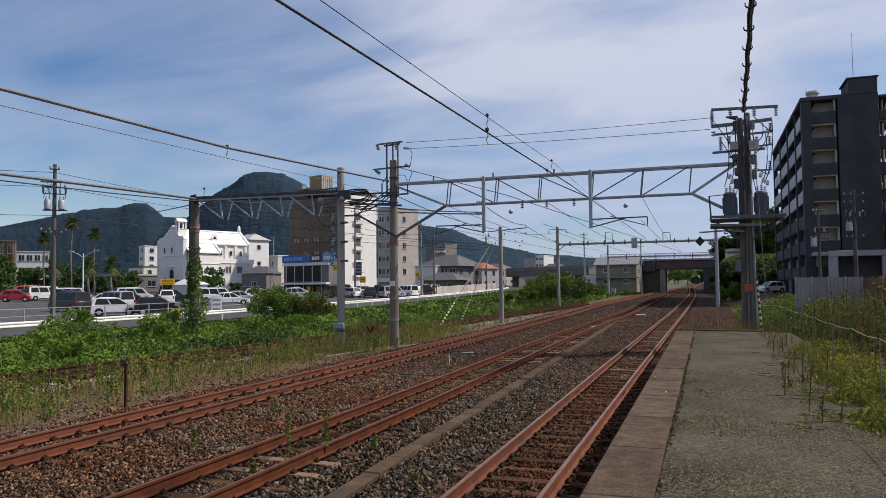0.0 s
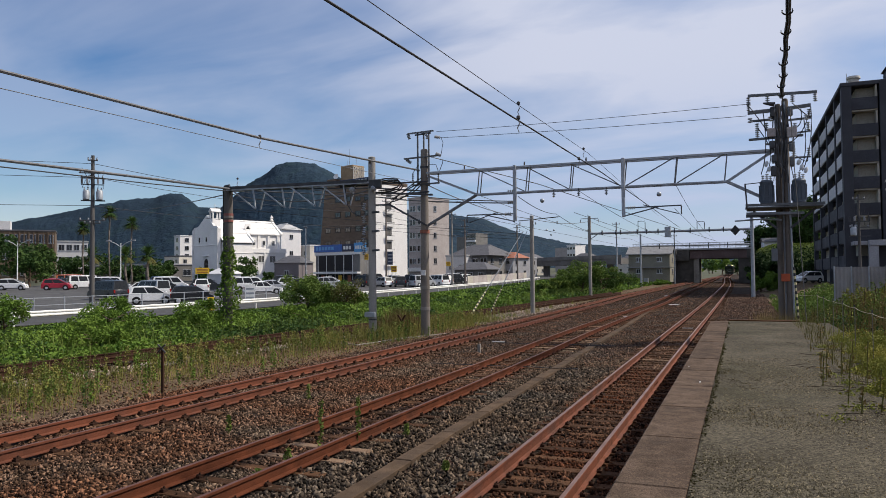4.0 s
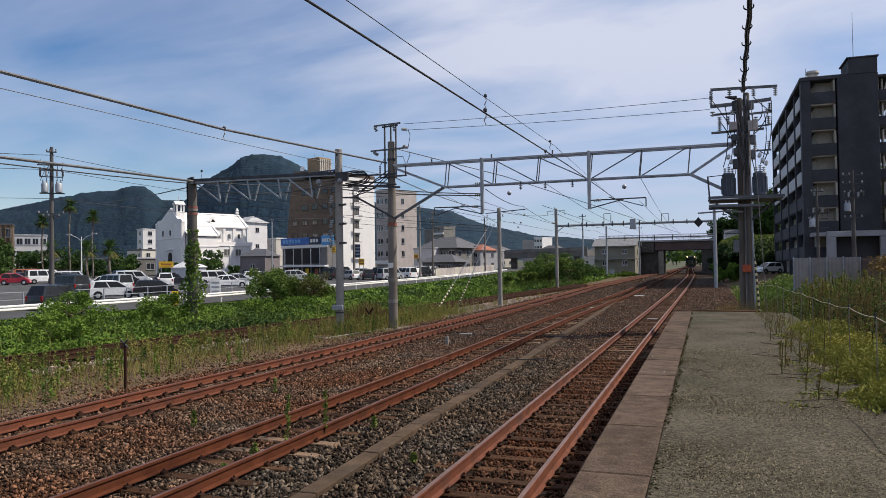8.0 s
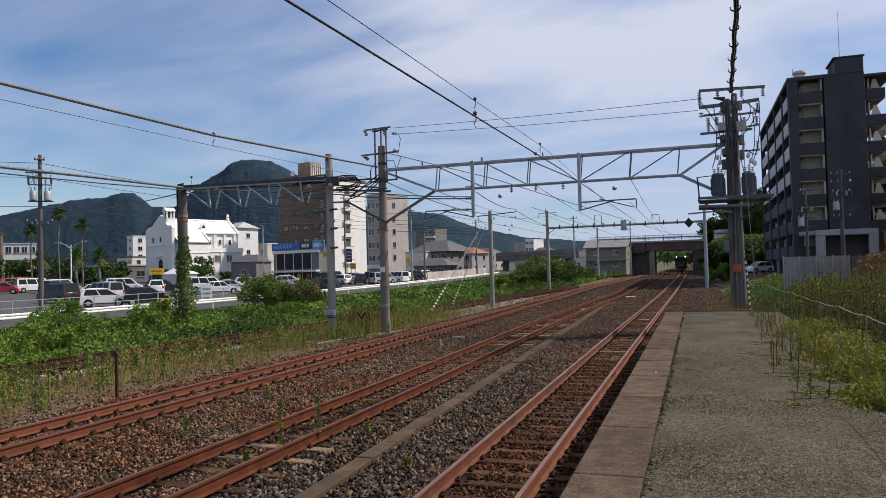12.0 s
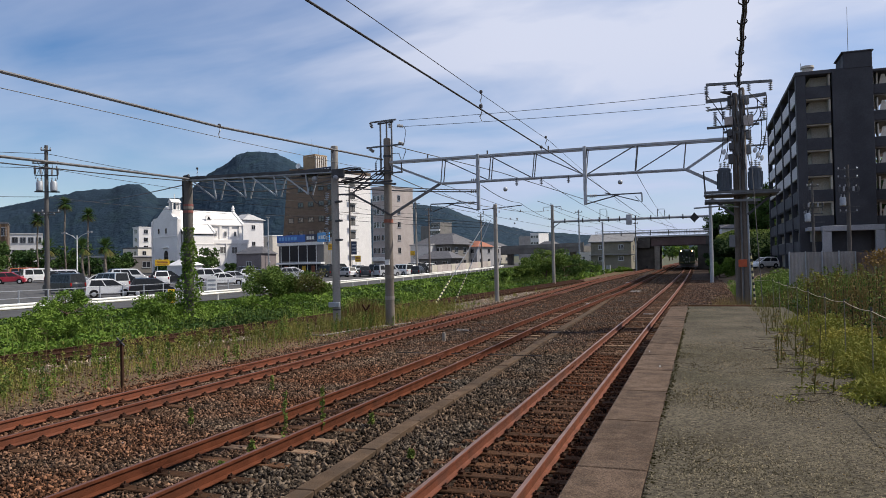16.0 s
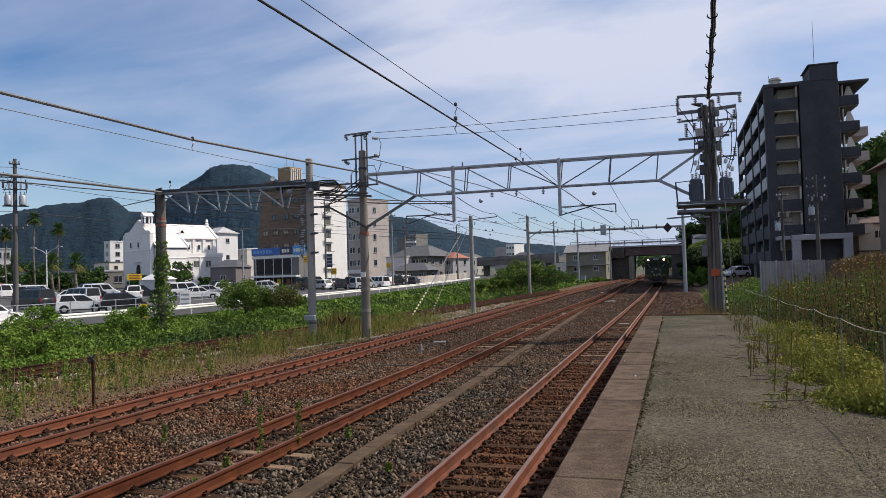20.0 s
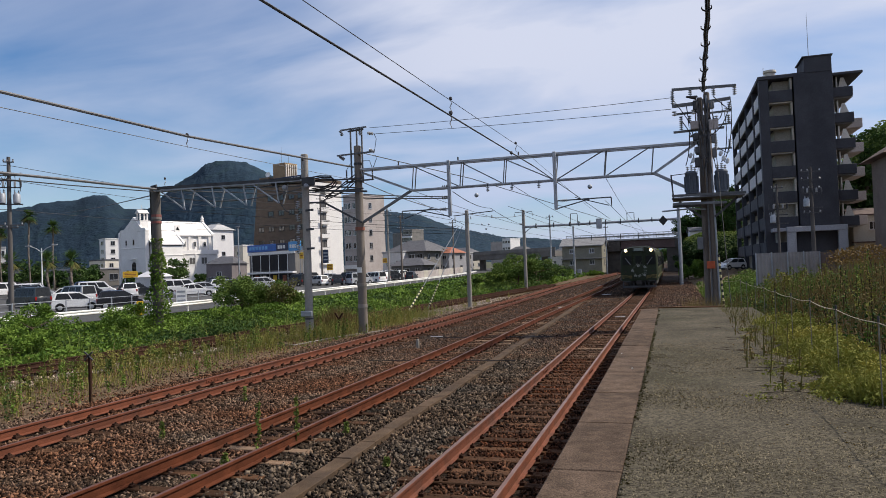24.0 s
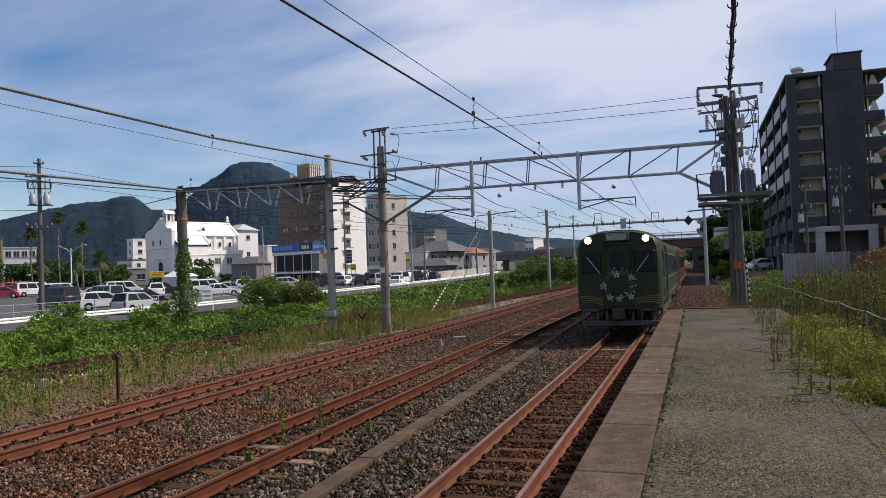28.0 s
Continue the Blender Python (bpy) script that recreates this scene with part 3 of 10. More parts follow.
def rail(parent, line, off, ys, top, side):
    vs, fs, mi = [], [], []
    k = len(RAIL_PROF)
    for y in ys:
        for a, b in RAIL_PROF:
            vs.append((line(y) + off + a, y, b + ramp_z(y)))
    for i in range(len(ys) - 1):
        for j in range(k):
            fs.append((i * k + j, i * k + (j + 1) % k, (i + 1) * k + (j + 1) % k, (i + 1) * k + j))
            mi.append(1 if j == 7 else 0)
    fs += [tuple(range(k)), tuple(range((len(ys) - 1) * k, len(ys) * k))[::-1]]
    mi += [0, 0]
    me = bpy.data.meshes.new("rail")
    me.from_pydata(vs, [], fs)
    me.materials.append(side)
    me.materials.append(top)
    me.polygons.foreach_set("material_index", mi)
    ob = new("rail", me)
    ob.parent = parent
    return ob


def sleeper_mesh(name, material, w, l, h):
    mb = MB().box(-l / 2, l / 2, -w / 2, w / 2, -h, 0, 0.012)
    return mb.mesh(name, material)


SLP = [sleeper_mesh("sleeper", SLEEPER, w, l, 0.14) for w, l in ((0.21, 2.1), (0.19, 2.06), (0.22, 2.14))]
SLP_N = sleeper_mesh("sleeper_pale", SLEEPER_NEW, 0.2, 2.1, 0.14)


SLEEPER_YS = {}


def track(label, line, y0, y1, near, step, top, rng, pale=0.04, sink=0.0):
    """Two rails on sleepers; the sleepers beyond the near stretch are one mesh."""
    th = thing("railway_track", label, "railway track", "station tracks")
    ys = [y0]
    while ys[-1] < y1:
        ys.append(ys[-1] + (4 if ys[-1] < 120 else 12))
    side = RUST_OLD if sink else RUST_MID if line is line_b else RUST
    rail(th, line, -GAUGE / 2, ys, RUST_OLD if sink else top, side)
    rail(th, line, GAUGE / 2, ys, RUST_OLD if sink else top, side)
    far, fast = MB(), MB()
    placed = SLEEPER_YS.setdefault(line, [])
    y, i = y0, 0
    while y < min(y1, 230):
        yy = y + rng.uniform(-0.04, 0.04)
        x, z = line(yy), ramp_z(yy) - 0.190 - sink + rng.uniform(-0.012, 0.008)
        turn = rng.uniform(-1.6, 1.6)
        placed.append(yy)
        if near[0] <= yy <= near[1]:
            ob = new("sleeper", SLP_N if rng.random() < pale else SLP[i % 3])
            ob.parent = th
            ob.matrix_basis = pose(x + rng.uniform(-0.04, 0.04), yy, z, 0, 0, turn)
            for s in (-1, 1):
                xr = x + s * GAUGE / 2
                for o in (-1, 1):
                    b = 1.0 if line is line_c else 0.62
                    fast.box(xr + o * 0.10 - 0.05 * b, xr + o * 0.10 + 0.05 * b, yy - 0.07 * b, yy + 0.07 * b, z, z + 0.035)
                    fast.box(xr + o * 0.085 - 0.03 * b, xr + o * 0.085 + 0.03 * b, yy - 0.045 * b, yy + 0.045 * b, z + 0.035, z + 0.03 + 0.03 * b)
                    fast.cyl((xr + o * 0.10, yy, z), (xr + o * 0.10, yy, z + 0.05 + 0.035 * b), 0.02 * b, n=5)
        else:
            far.box(x - 1.05, x + 1.05, yy - 0.1, yy + 0.1, z - 0.1, z)
        y += step
        i += 1
    if far.v:
        tagged(part("sleeper_run", far, SLEEPER, th), kind="stuff")
    tagged(part("fastening_run", fast, RUST_OLD, th), kind="stuff")
    return th


rr = random.Random(3)
track("railway track with brown rails on close timber sleepers beside the platform", line_a, -4, 340, (4, 60), 0.60, RAIL_SHINE, rr, 0.03)
track("rusty railway track on worn timber sleepers, weeds between", line_b, -4, 340, (4, 60), 0.72, RAIL_TOP, rr, 0.16)
track("rusty main railway track with bolted rail fastenings", line_c, -4, 300, (2, 60), 0.60, RAIL_TOP, rr, 0.05)
track("disused rusty siding half hidden by grass", line_d, 4, 92, (10, 60), 0.8, RAIL_TOP, rr, 0.0, 0.02)


def build_ballast():
    """The stone bed under the tracks, a little humped."""
    ys = list(np.linspace(-12, 90, 137)) + list(np.linspace(94, 340, 40))
    cols = np.linspace(0, 1, 61)
    vs, fs = [], []
    for y in ys:
        xl, xr = line_c(y) - 2.2, (-1.15 if y < 27 else 1.5 if y < 60 else 2.6)
        for c in cols:
            x = xl + (xr - xl) * c
            d = min(abs(x - f(y)) for f in (line_a, line_b, line_c))
            z = -0.228 - 0.02 * smoothstep(d, 0.5, 1.9) + 0.03 * noise.noise((x * 1.3, y * 1.3, 1)) + 0.012 * noise.noise((x * 6, y * 6, 2))
            edge = min(c, 1 - c)
            z -= 0.25 * (1 - smoothstep(edge, 0, 0.05)) * (c < 0.5 or y > 27)
            vs.append((x, y, z + ramp_z(y)))
    n = len(cols)
    for i in range(len(ys) - 1):
        for j in range(n - 1):
            fs.append((i * n + j, i * n + j + 1, (i + 1) * n + j + 1, (i + 1) * n + j))
    me = bpy.data.meshes.new("ballast")
    me.from_pydata(vs, [], fs)
    me.materials.append(BALLAST)
    me.polygons.foreach_set("use_smooth", [True] * len(fs))
    tagged(new("ballast", me), "rust-stained crushed stone bed under the tracks", "ballast", kind="structure")


build_ballast()

# ---- platform ----
PZ = 0.92


def build_platform():
    pl = thing("platform", "old asphalt station platform with concrete edge slabs", "platform", kind="structure")
    mb = MB()
    xs = np.linspace(-0.42, 2.6, 20)
    ys = np.linspace(-14, 26.75, 120)
    vs = [(x, y, PZ + 0.006 + 0.012 * noise.noise((x * 0.7, y * 0.7, 0)) - 0.02 * smoothstep(x, 1.4, 2.6)) for x in xs for y in ys]
    n = len(ys)
    fs = [(i * n + j, (i + 1) * n + j, (i + 1) * n + j + 1, i * n + j + 1) for i in range(len(xs) - 1) for j in range(n - 1)]
    mb.add(vs, fs)
    part("paving", mb, ASPHALT, pl, "grey asphalt paving with moss", True)
    part("platform_body", MB().box(-0.80, 2.6, -14, 26.7, -0.5, PZ - 0.1, 0.02), CONC_EDGE, pl, "stained concrete platform wall")
    part("end_beam", MB().box(-0.42, 1.75, 26.76, 26.98, 0.55, PZ + 0.05, 0.015), SLEEPER, pl, "dark old timber across the platform end")
    y, i = -14.0, 0
    while y < 26.6:
        l = min(1.82, 26.8 - y)
        mb = MB().box(-1.0, -0.425, y + 0.006, y + l - 0.006, PZ - 0.16, PZ + rr.uniform(-0.006, 0.008), 0.014)
        part("edge_slab", mb, CONC_EDGE, pl)
        y += l
        i += 1


build_platform()


def build_trough():
    th = thing("cable_trough", "line of grey concrete cable trough lids between the tracks", "cable trough")
    y = 3.0
    while y < 60:
        x = -4.62 - 0.032 * (y - 6) + 0.01 * math.sin(y)
        z = -0.165 + ramp_z(y) + rr.uniform(-0.01, 0.012)
        ob = part("trough_lid", MB().box(-0.13, 0.13, 0.004, 0.996, -0.12, 0, 0.01), TROUGH, th) if y < 4 else new("trough_lid", th.children[0].data)
        ob.parent = th
        ob.matrix_basis = pose(x, y, z, 0, rr.uniform(-1.2, 1.2), 1.8 + rr.uniform(-0.5, 0.5))
        y += 1.0


build_trough()


# ---- hills behind the town ----
def build_hill(name, label, ridge, y0, depth, seed):
    """A wooded hill: its ridge line given by (x, height) pairs, pushed back over a depth."""
    xs = np.linspace(ridge[0][0], ridge[-1][0], 240)
    top = np.interp(xs, [r[0] for r in ridge], [r[1] for r in ridge])
    rows, rh = 56, random.Random(seed)
    vs, fs = [], []
    for j in range(rows):
        v = j / (rows - 1)
        s = math.sin(math.pi * min(v / 0.62, 1.0) / 2) if v < 0.62 else math.cos(math.pi / 2 * (v - 0.62) / 0.38)
        for x, h in zip(xs, top):
            b = noise.noise((x * 0.006, v * 4, seed)) * 12 * math.sin(math.pi * v) + noise.noise((x * 0.02, v * 9, seed)) * 2.4
            y = y0 + depth * (v - 0.62)
            r = 2.2 * noise.noise((x * 0.05, v * 30, seed + 9)) + 1.3 * rh.uniform(-1, 1)
            vs.append((x * y / y0, y, max(h * s * (1.0 if v <= 0.62 else 0.985) + b * (s if v < 0.5 else 0.15) + r * (s > 0.2), -6)))
    n = len(xs)
    for j in range(rows - 1):
        for i in range(n - 1):
            fs.append((j * n + i, j * n + i + 1, (j + 1) * n + i + 1, (j + 1) * n + i))
    me = bpy.data.meshes.new(name)
    me.from_pydata(vs, [], fs)
    me.materials.append(FOREST_HAZE)
    me.polygons.foreach_set("use_smooth", [True] * len(fs))
    return tagged(new(name, me), label, "hill", kind="structure")


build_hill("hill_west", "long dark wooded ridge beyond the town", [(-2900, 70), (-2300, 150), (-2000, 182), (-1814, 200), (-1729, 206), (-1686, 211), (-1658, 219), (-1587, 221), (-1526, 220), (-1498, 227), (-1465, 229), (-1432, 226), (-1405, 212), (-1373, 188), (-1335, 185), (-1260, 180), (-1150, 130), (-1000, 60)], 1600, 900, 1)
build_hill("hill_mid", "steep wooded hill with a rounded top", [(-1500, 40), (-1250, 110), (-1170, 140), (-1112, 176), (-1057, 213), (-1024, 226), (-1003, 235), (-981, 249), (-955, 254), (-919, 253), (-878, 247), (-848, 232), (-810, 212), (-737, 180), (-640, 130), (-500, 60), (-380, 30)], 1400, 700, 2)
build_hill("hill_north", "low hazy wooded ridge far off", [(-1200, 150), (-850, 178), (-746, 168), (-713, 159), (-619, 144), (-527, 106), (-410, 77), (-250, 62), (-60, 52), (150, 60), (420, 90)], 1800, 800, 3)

# ---- overhead line: posts, gantries, wires ----
def concrete_post(name, label, x, y, z0, z1, r0, r1, material=POLE_C, group="line posts", bands=(), bury=0.4):
    th = thing(name, label, "post", group, at=(x, y, z0))
    part("shaft", MB().lathe((0, 0, -bury), [(r0, 0), (r0, bury), (r1, z1 - z0 + bury - 0.03), (r1 * 0.7, z1 - z0 + bury)], 16), material, th, smooth=True)
    for h, m in bands:
        r = r0 + (r1 - r0) * h / (z1 - z0) + 0.012
        part("band", MB().lathe((0, 0, h - 0.06), [(r, 0), (r, 0.12)], 16), m, th, smooth=True)
    return th


def insulator(parent, p, axis=(0, 0, 1), n=3, r=0.07, gap=0.07, material=INSUL):
    prof = []
    for i in range(n):
        prof += [(0.022, i * gap), (r, i * gap + gap * 0.35), (r * 0.9, i * gap + gap * 0.55), (0.022, i * gap + gap * 0.7)]
    return part("insulator", MB().lathe(p, prof, 10, axis=axis), material, parent, smooth=True)


def wire(label, pts, r, material=WIRE, sag=0.0, group="overhead wires", name="overhead_wire"):
    """A hanging wire through points, with some sag in each span."""
    out = []
    for (a, b) in zip(pts[:-1], pts[1:]):
        a, b = Vector(a), Vector(b)
        k = 10 if sag else 2
        for i in range(k):
            t = i / k
            q = a.lerp(b, t)
            q.z -= 4 * sag * t * (1 - t)
            out.append(q)
    out.append(Vector(pts[-1]))
    ob = part(name, MB().tube(out, r, 6), material, smooth=True)
    return tagged(ob, label, "wire", group)


def gantry_one():
    """The near gantry: a lattice beam over the three tracks."""
    y = 32.0
    th = thing("line_gantry", "grey steel lattice gantry spanning the tracks", "gantry", at=(0, y, 0))
    x0, x1, zt, zb = -13.75, 1.35, 7.42, 6.28
    for s in (-0.22, 0.22):
        part("top_chord", MB().box(x0, x1, s - 0.04, s + 0.04, zt - 0.05, zt + 0.05, 0.012), STEEL, th)
        part("bottom_chord", MB().box(-11.3, -0.45, s - 0.03, s + 0.03, zb - 0.035, zb + 0.035, 0.012), STEEL, th)
    # verticals and diagonals of the lattice
    xs = [-11.2, -8.9, -6.9, -4.6, -2.5, -0.55]
    for i, x in enumerate(xs):
        for s in (-0.2, 0.2):
            part("lattice_post", MB().beam((x, s, zb), (x + 0.12, s, zt), 0.04), STEEL_M, th)
    for a, b in zip(xs[:-1], xs[1:]):
        up = a >= -4.7
        part("lattice_diagonal", MB().beam((a, 0, zb if up else zt), (b, 0, zt if up else zb), 0.045), STEEL_M, th)
    part("end_brace", MB().beam((-11.25, 0, zb), (-13.8, 0, zt - 0.1), 0.10), STEEL, th)
    part("end_brace", MB().beam((-11.3, 0, zb), (-13.85, 0, 4.9), 0.11), STEEL_M, th)
    part("end_brace", MB().beam((-0.45, 0, zb), (1.3, 0, zt), 0.10), STEEL, th)
    part("end_brace", MB().beam((-0.45, 0, zb), (1.35, 0, 5.3), 0.12), STEEL, th)
    # drop posts that carry the registration arms
    for x, top in ((-9.38, 7.5), (-4.58, 7.5)):
        part("drop_post", MB().box(x - 0.07, x + 0.07, -0.36, -0.22, 4.97, top, 0.015), STEEL, th)
    for x0_, dx, z in ((-9.38, -2.3, 5.3), (-4.58, 2.35, 5.35)):
        arm = part("cantilever", MB().beam((x0_, -0.3, z), (x0_ + dx, -0.3, z + 0.02), 0.05), STEEL_D, th)
        part("strut", MB().beam((x0_, -0.3, z - 0.35), (x0_ + dx * 0.62, -0.3, z), 0.045), STEEL_D, arm)
        part("steady_arm", MB().beam((x0_ + dx * 0.35, -0.3, z + 0.1), (x0_ + dx * 0.95, -0.3, z - 0.32), 0.035), STEEL_D, arm)
        part("hanger", MB().beam((x0_ + dx, -0.3, z), (x0_ + dx, -0.3, z - 0.35), 0.035), STEEL_D, arm)
        insulator(th, (x0_ + dx * 0.08, -0.3, z), axis=(1 if dx > 0 else -1, 0, 0), n=4, r=0.08, gap=0.08)
    for x in (-6.5, -5.3, -7.6):
        insulator(th, (x, -0.25, zb - 0.3), n=3, r=0.08)
        part("hanger", MB().beam((x, -0.25, zb - 0.32), (x, -0.25, zb + 0.02), 0.025), STEEL_D, th)
    for x in (-11.9, -9.0, -6.2):
        part("bird_spike", MB().beam((x, 0, zt), (x, 0, zt + 0.25), 0.05), STEEL_D, th)


gantry_one()


def gantry_two():
    y = 82.0
    z = 7.0
    th = thing("line_gantry", "grey steel pipe gantry over the tracks with a signal diamond", "gantry", at=(0, y, 0))
    part("beam", MB().cyl((-15.5, 0, z), (1.1, 0, z + 0.02), 0.13, n=12), STEEL, th, smooth=True)
    for x, zb, zt in ((-15.6, -0.3, 8.95), (1.15, -0.3, 8.75)):
        part("post", MB().lathe((x, 0, zb), [(0.2, 0), (0.15, zt - zb)], 14), POLE_C if x < 0 else STEEL, th, smooth=True)
    for x in (-15.6, 1.15):
        s = 1 if x < 0 else -1
        part("bracket", MB().beam((x, 0, z - 0.7), (x + s * 1.0, 0, z), 0.08), STEEL, th)
    for x in (-14.2, -12.7, -12.2, -10.4, -9.4, -8.2, -7.0, -6.5, -4.9, -3.0, -1.6):
        part("clamp", MB().box(x - 0.05, x + 0.05, -0.16, 0.16, z - 0.2, z + 0.32, 0.01), STEEL_D, th)
    for x, w, h in ((-10.3, 0.75, 1.2), (-4.2, 0.75, 0.95)):
        for a, b in (((x, z), (x, z + h)), ((x + w, z), (x + w, z + h * 0.9)), ((x, z + h), (x + w, z + h))):
            part("hoop", MB().beam((a[0], 0, a[1]), (b[0], 0, b[1]), 0.05), STEEL_D, th)
    part("box", MB().box(-7.5, -6.9, -0.25, 0.25, z - 0.6, z + 0.5, 0.03), STEEL, th)
    r = 0.55
    part("diamond_board", MB().prism([(-0.45 - r * 0.86, z - 0.1), (-0.45, z - 0.1 - r), (-0.45 + r * 0.86, z - 0.1), (-0.45, z - 0.1 + r)], "y", -0.25, -0.2), BLACK, th, "black diamond board")
    for x, zt, d in ((-15.6, 8.7, 1.0), (-15.6, 8.7, -1.0)):
        part("cross_arm", MB().beam((x, 0, zt), (x + d, 0, zt), 0.07), STEEL, th)
        insulator(th, (x + d, 0, zt - 0.45), n=3, r=0.07, gap=0.12)


gantry_two()


def gantry_three():
    y, z = 132.0, 7.2
    th = thing("line_gantry", "far steel pipe gantry over the tracks", "gantry", at=(0, y, 0))
    part("beam", MB().cyl((-16.1, 0, z), (2.0, 0, z), 0.14, n=10), STEEL, th)
    for x in (-16.2, 2.0):
        part("post", MB().lathe((x, 0, 0), [(0.2, 0), (0.15, 9.4)], 12), STEEL, th)
    for x in (-13, -10.5, -8, -5, -2):
        part("clamp", MB().box(x - 0.06, x + 0.06, -0.18, 0.18, z - 0.5, z + 0.4, 0.01), STEEL_D, th)


gantry_three()

# posts on the left of the tracks
p_white = concrete_post("line_post", "tall pale grey concrete line post with strapped box", -16.25, 31.0, ground_z(-16.25, 31), 8.25, 0.19, 0.17, POLE_C)
p_brown = concrete_post("line_post", "weathered brown concrete line post with crossarms", -13.95, 32.0, ground_z(-14, 32), 8.6, 0.22, 0.17, POLE_MID)
p_ivy = concrete_post("line_post", "dark concrete post overgrown with ivy", -24.65, 31.0, ground_z(-24.6, 31), 7.15, 0.24, 0.22, mat("pole_dark_grey", (0.150, 0.140, 0.130), (0.095, 0.088, 0.082), rough=0.9, scale=2, fine=50, bump=0.2, stretch=(1, 1, 0.3)))
part("conduit", MB().tube([(-0.25, -0.06, 0.0), (-0.25, -0.06, 7.4), (-0.2, -0.05, 7.62), (0.1, -0.05, 7.66)], 0.07, 8), STEEL_D, p_ivy, "black cable conduit up the post", smooth=True)
p_52 = concrete_post("line_post", "concrete line post with a bracket beside the tracks", -14.12, 52.0, ground_z(-14, 52), 6.85, 0.17, 0.14, POLE_C)


def siding_gantry():
    th = thing("line_gantry", "short steel lattice gantry over the siding", "gantry", at=(0, 31, 0))
    for s in (-0.2, 0.2):
        part("top_chord", MB().beam((-24.6, s, 7.05), (-16.3, s, 7.0), 0.07, 0.09), STEEL, th)
    part("cable_tray", MB().beam((-24.7, -0.1, 7.17), (-16.4, -0.1, 7.08), 0.30, 0.14), STEEL_D, th, "black cable tray along the top chord")
    for k in range(4):
        x = -24.2 + k * 1.75
        part("lattice_diagonal", MB().beam((x, -0.2, 7.0), (x + 1.4, -0.2, 6.0), 0.06), STEEL, th)
        part("lattice_diagonal", MB().beam((x + 1.4, -0.2, 6.0), (x + 1.25, -0.2, 7.0), 0.06), STEEL, th)
        part("lattice_diagonal", MB().beam((x + 1.4, 0.2, 6.0), (x + 1.7, 0.2, 7.0), 0.06), STEEL, th)


siding_gantry()


INSUL_W = mat("white_porcelain", (0.62, 0.63, 0.64), (0.50, 0.51, 0.53), rough=0.3, bump=0)
TRAFO = mat("transformer_blue_grey", (0.100, 0.120, 0.150), (0.075, 0.092, 0.118), rough=0.55, scale=4, fine=30, bump=0.05)


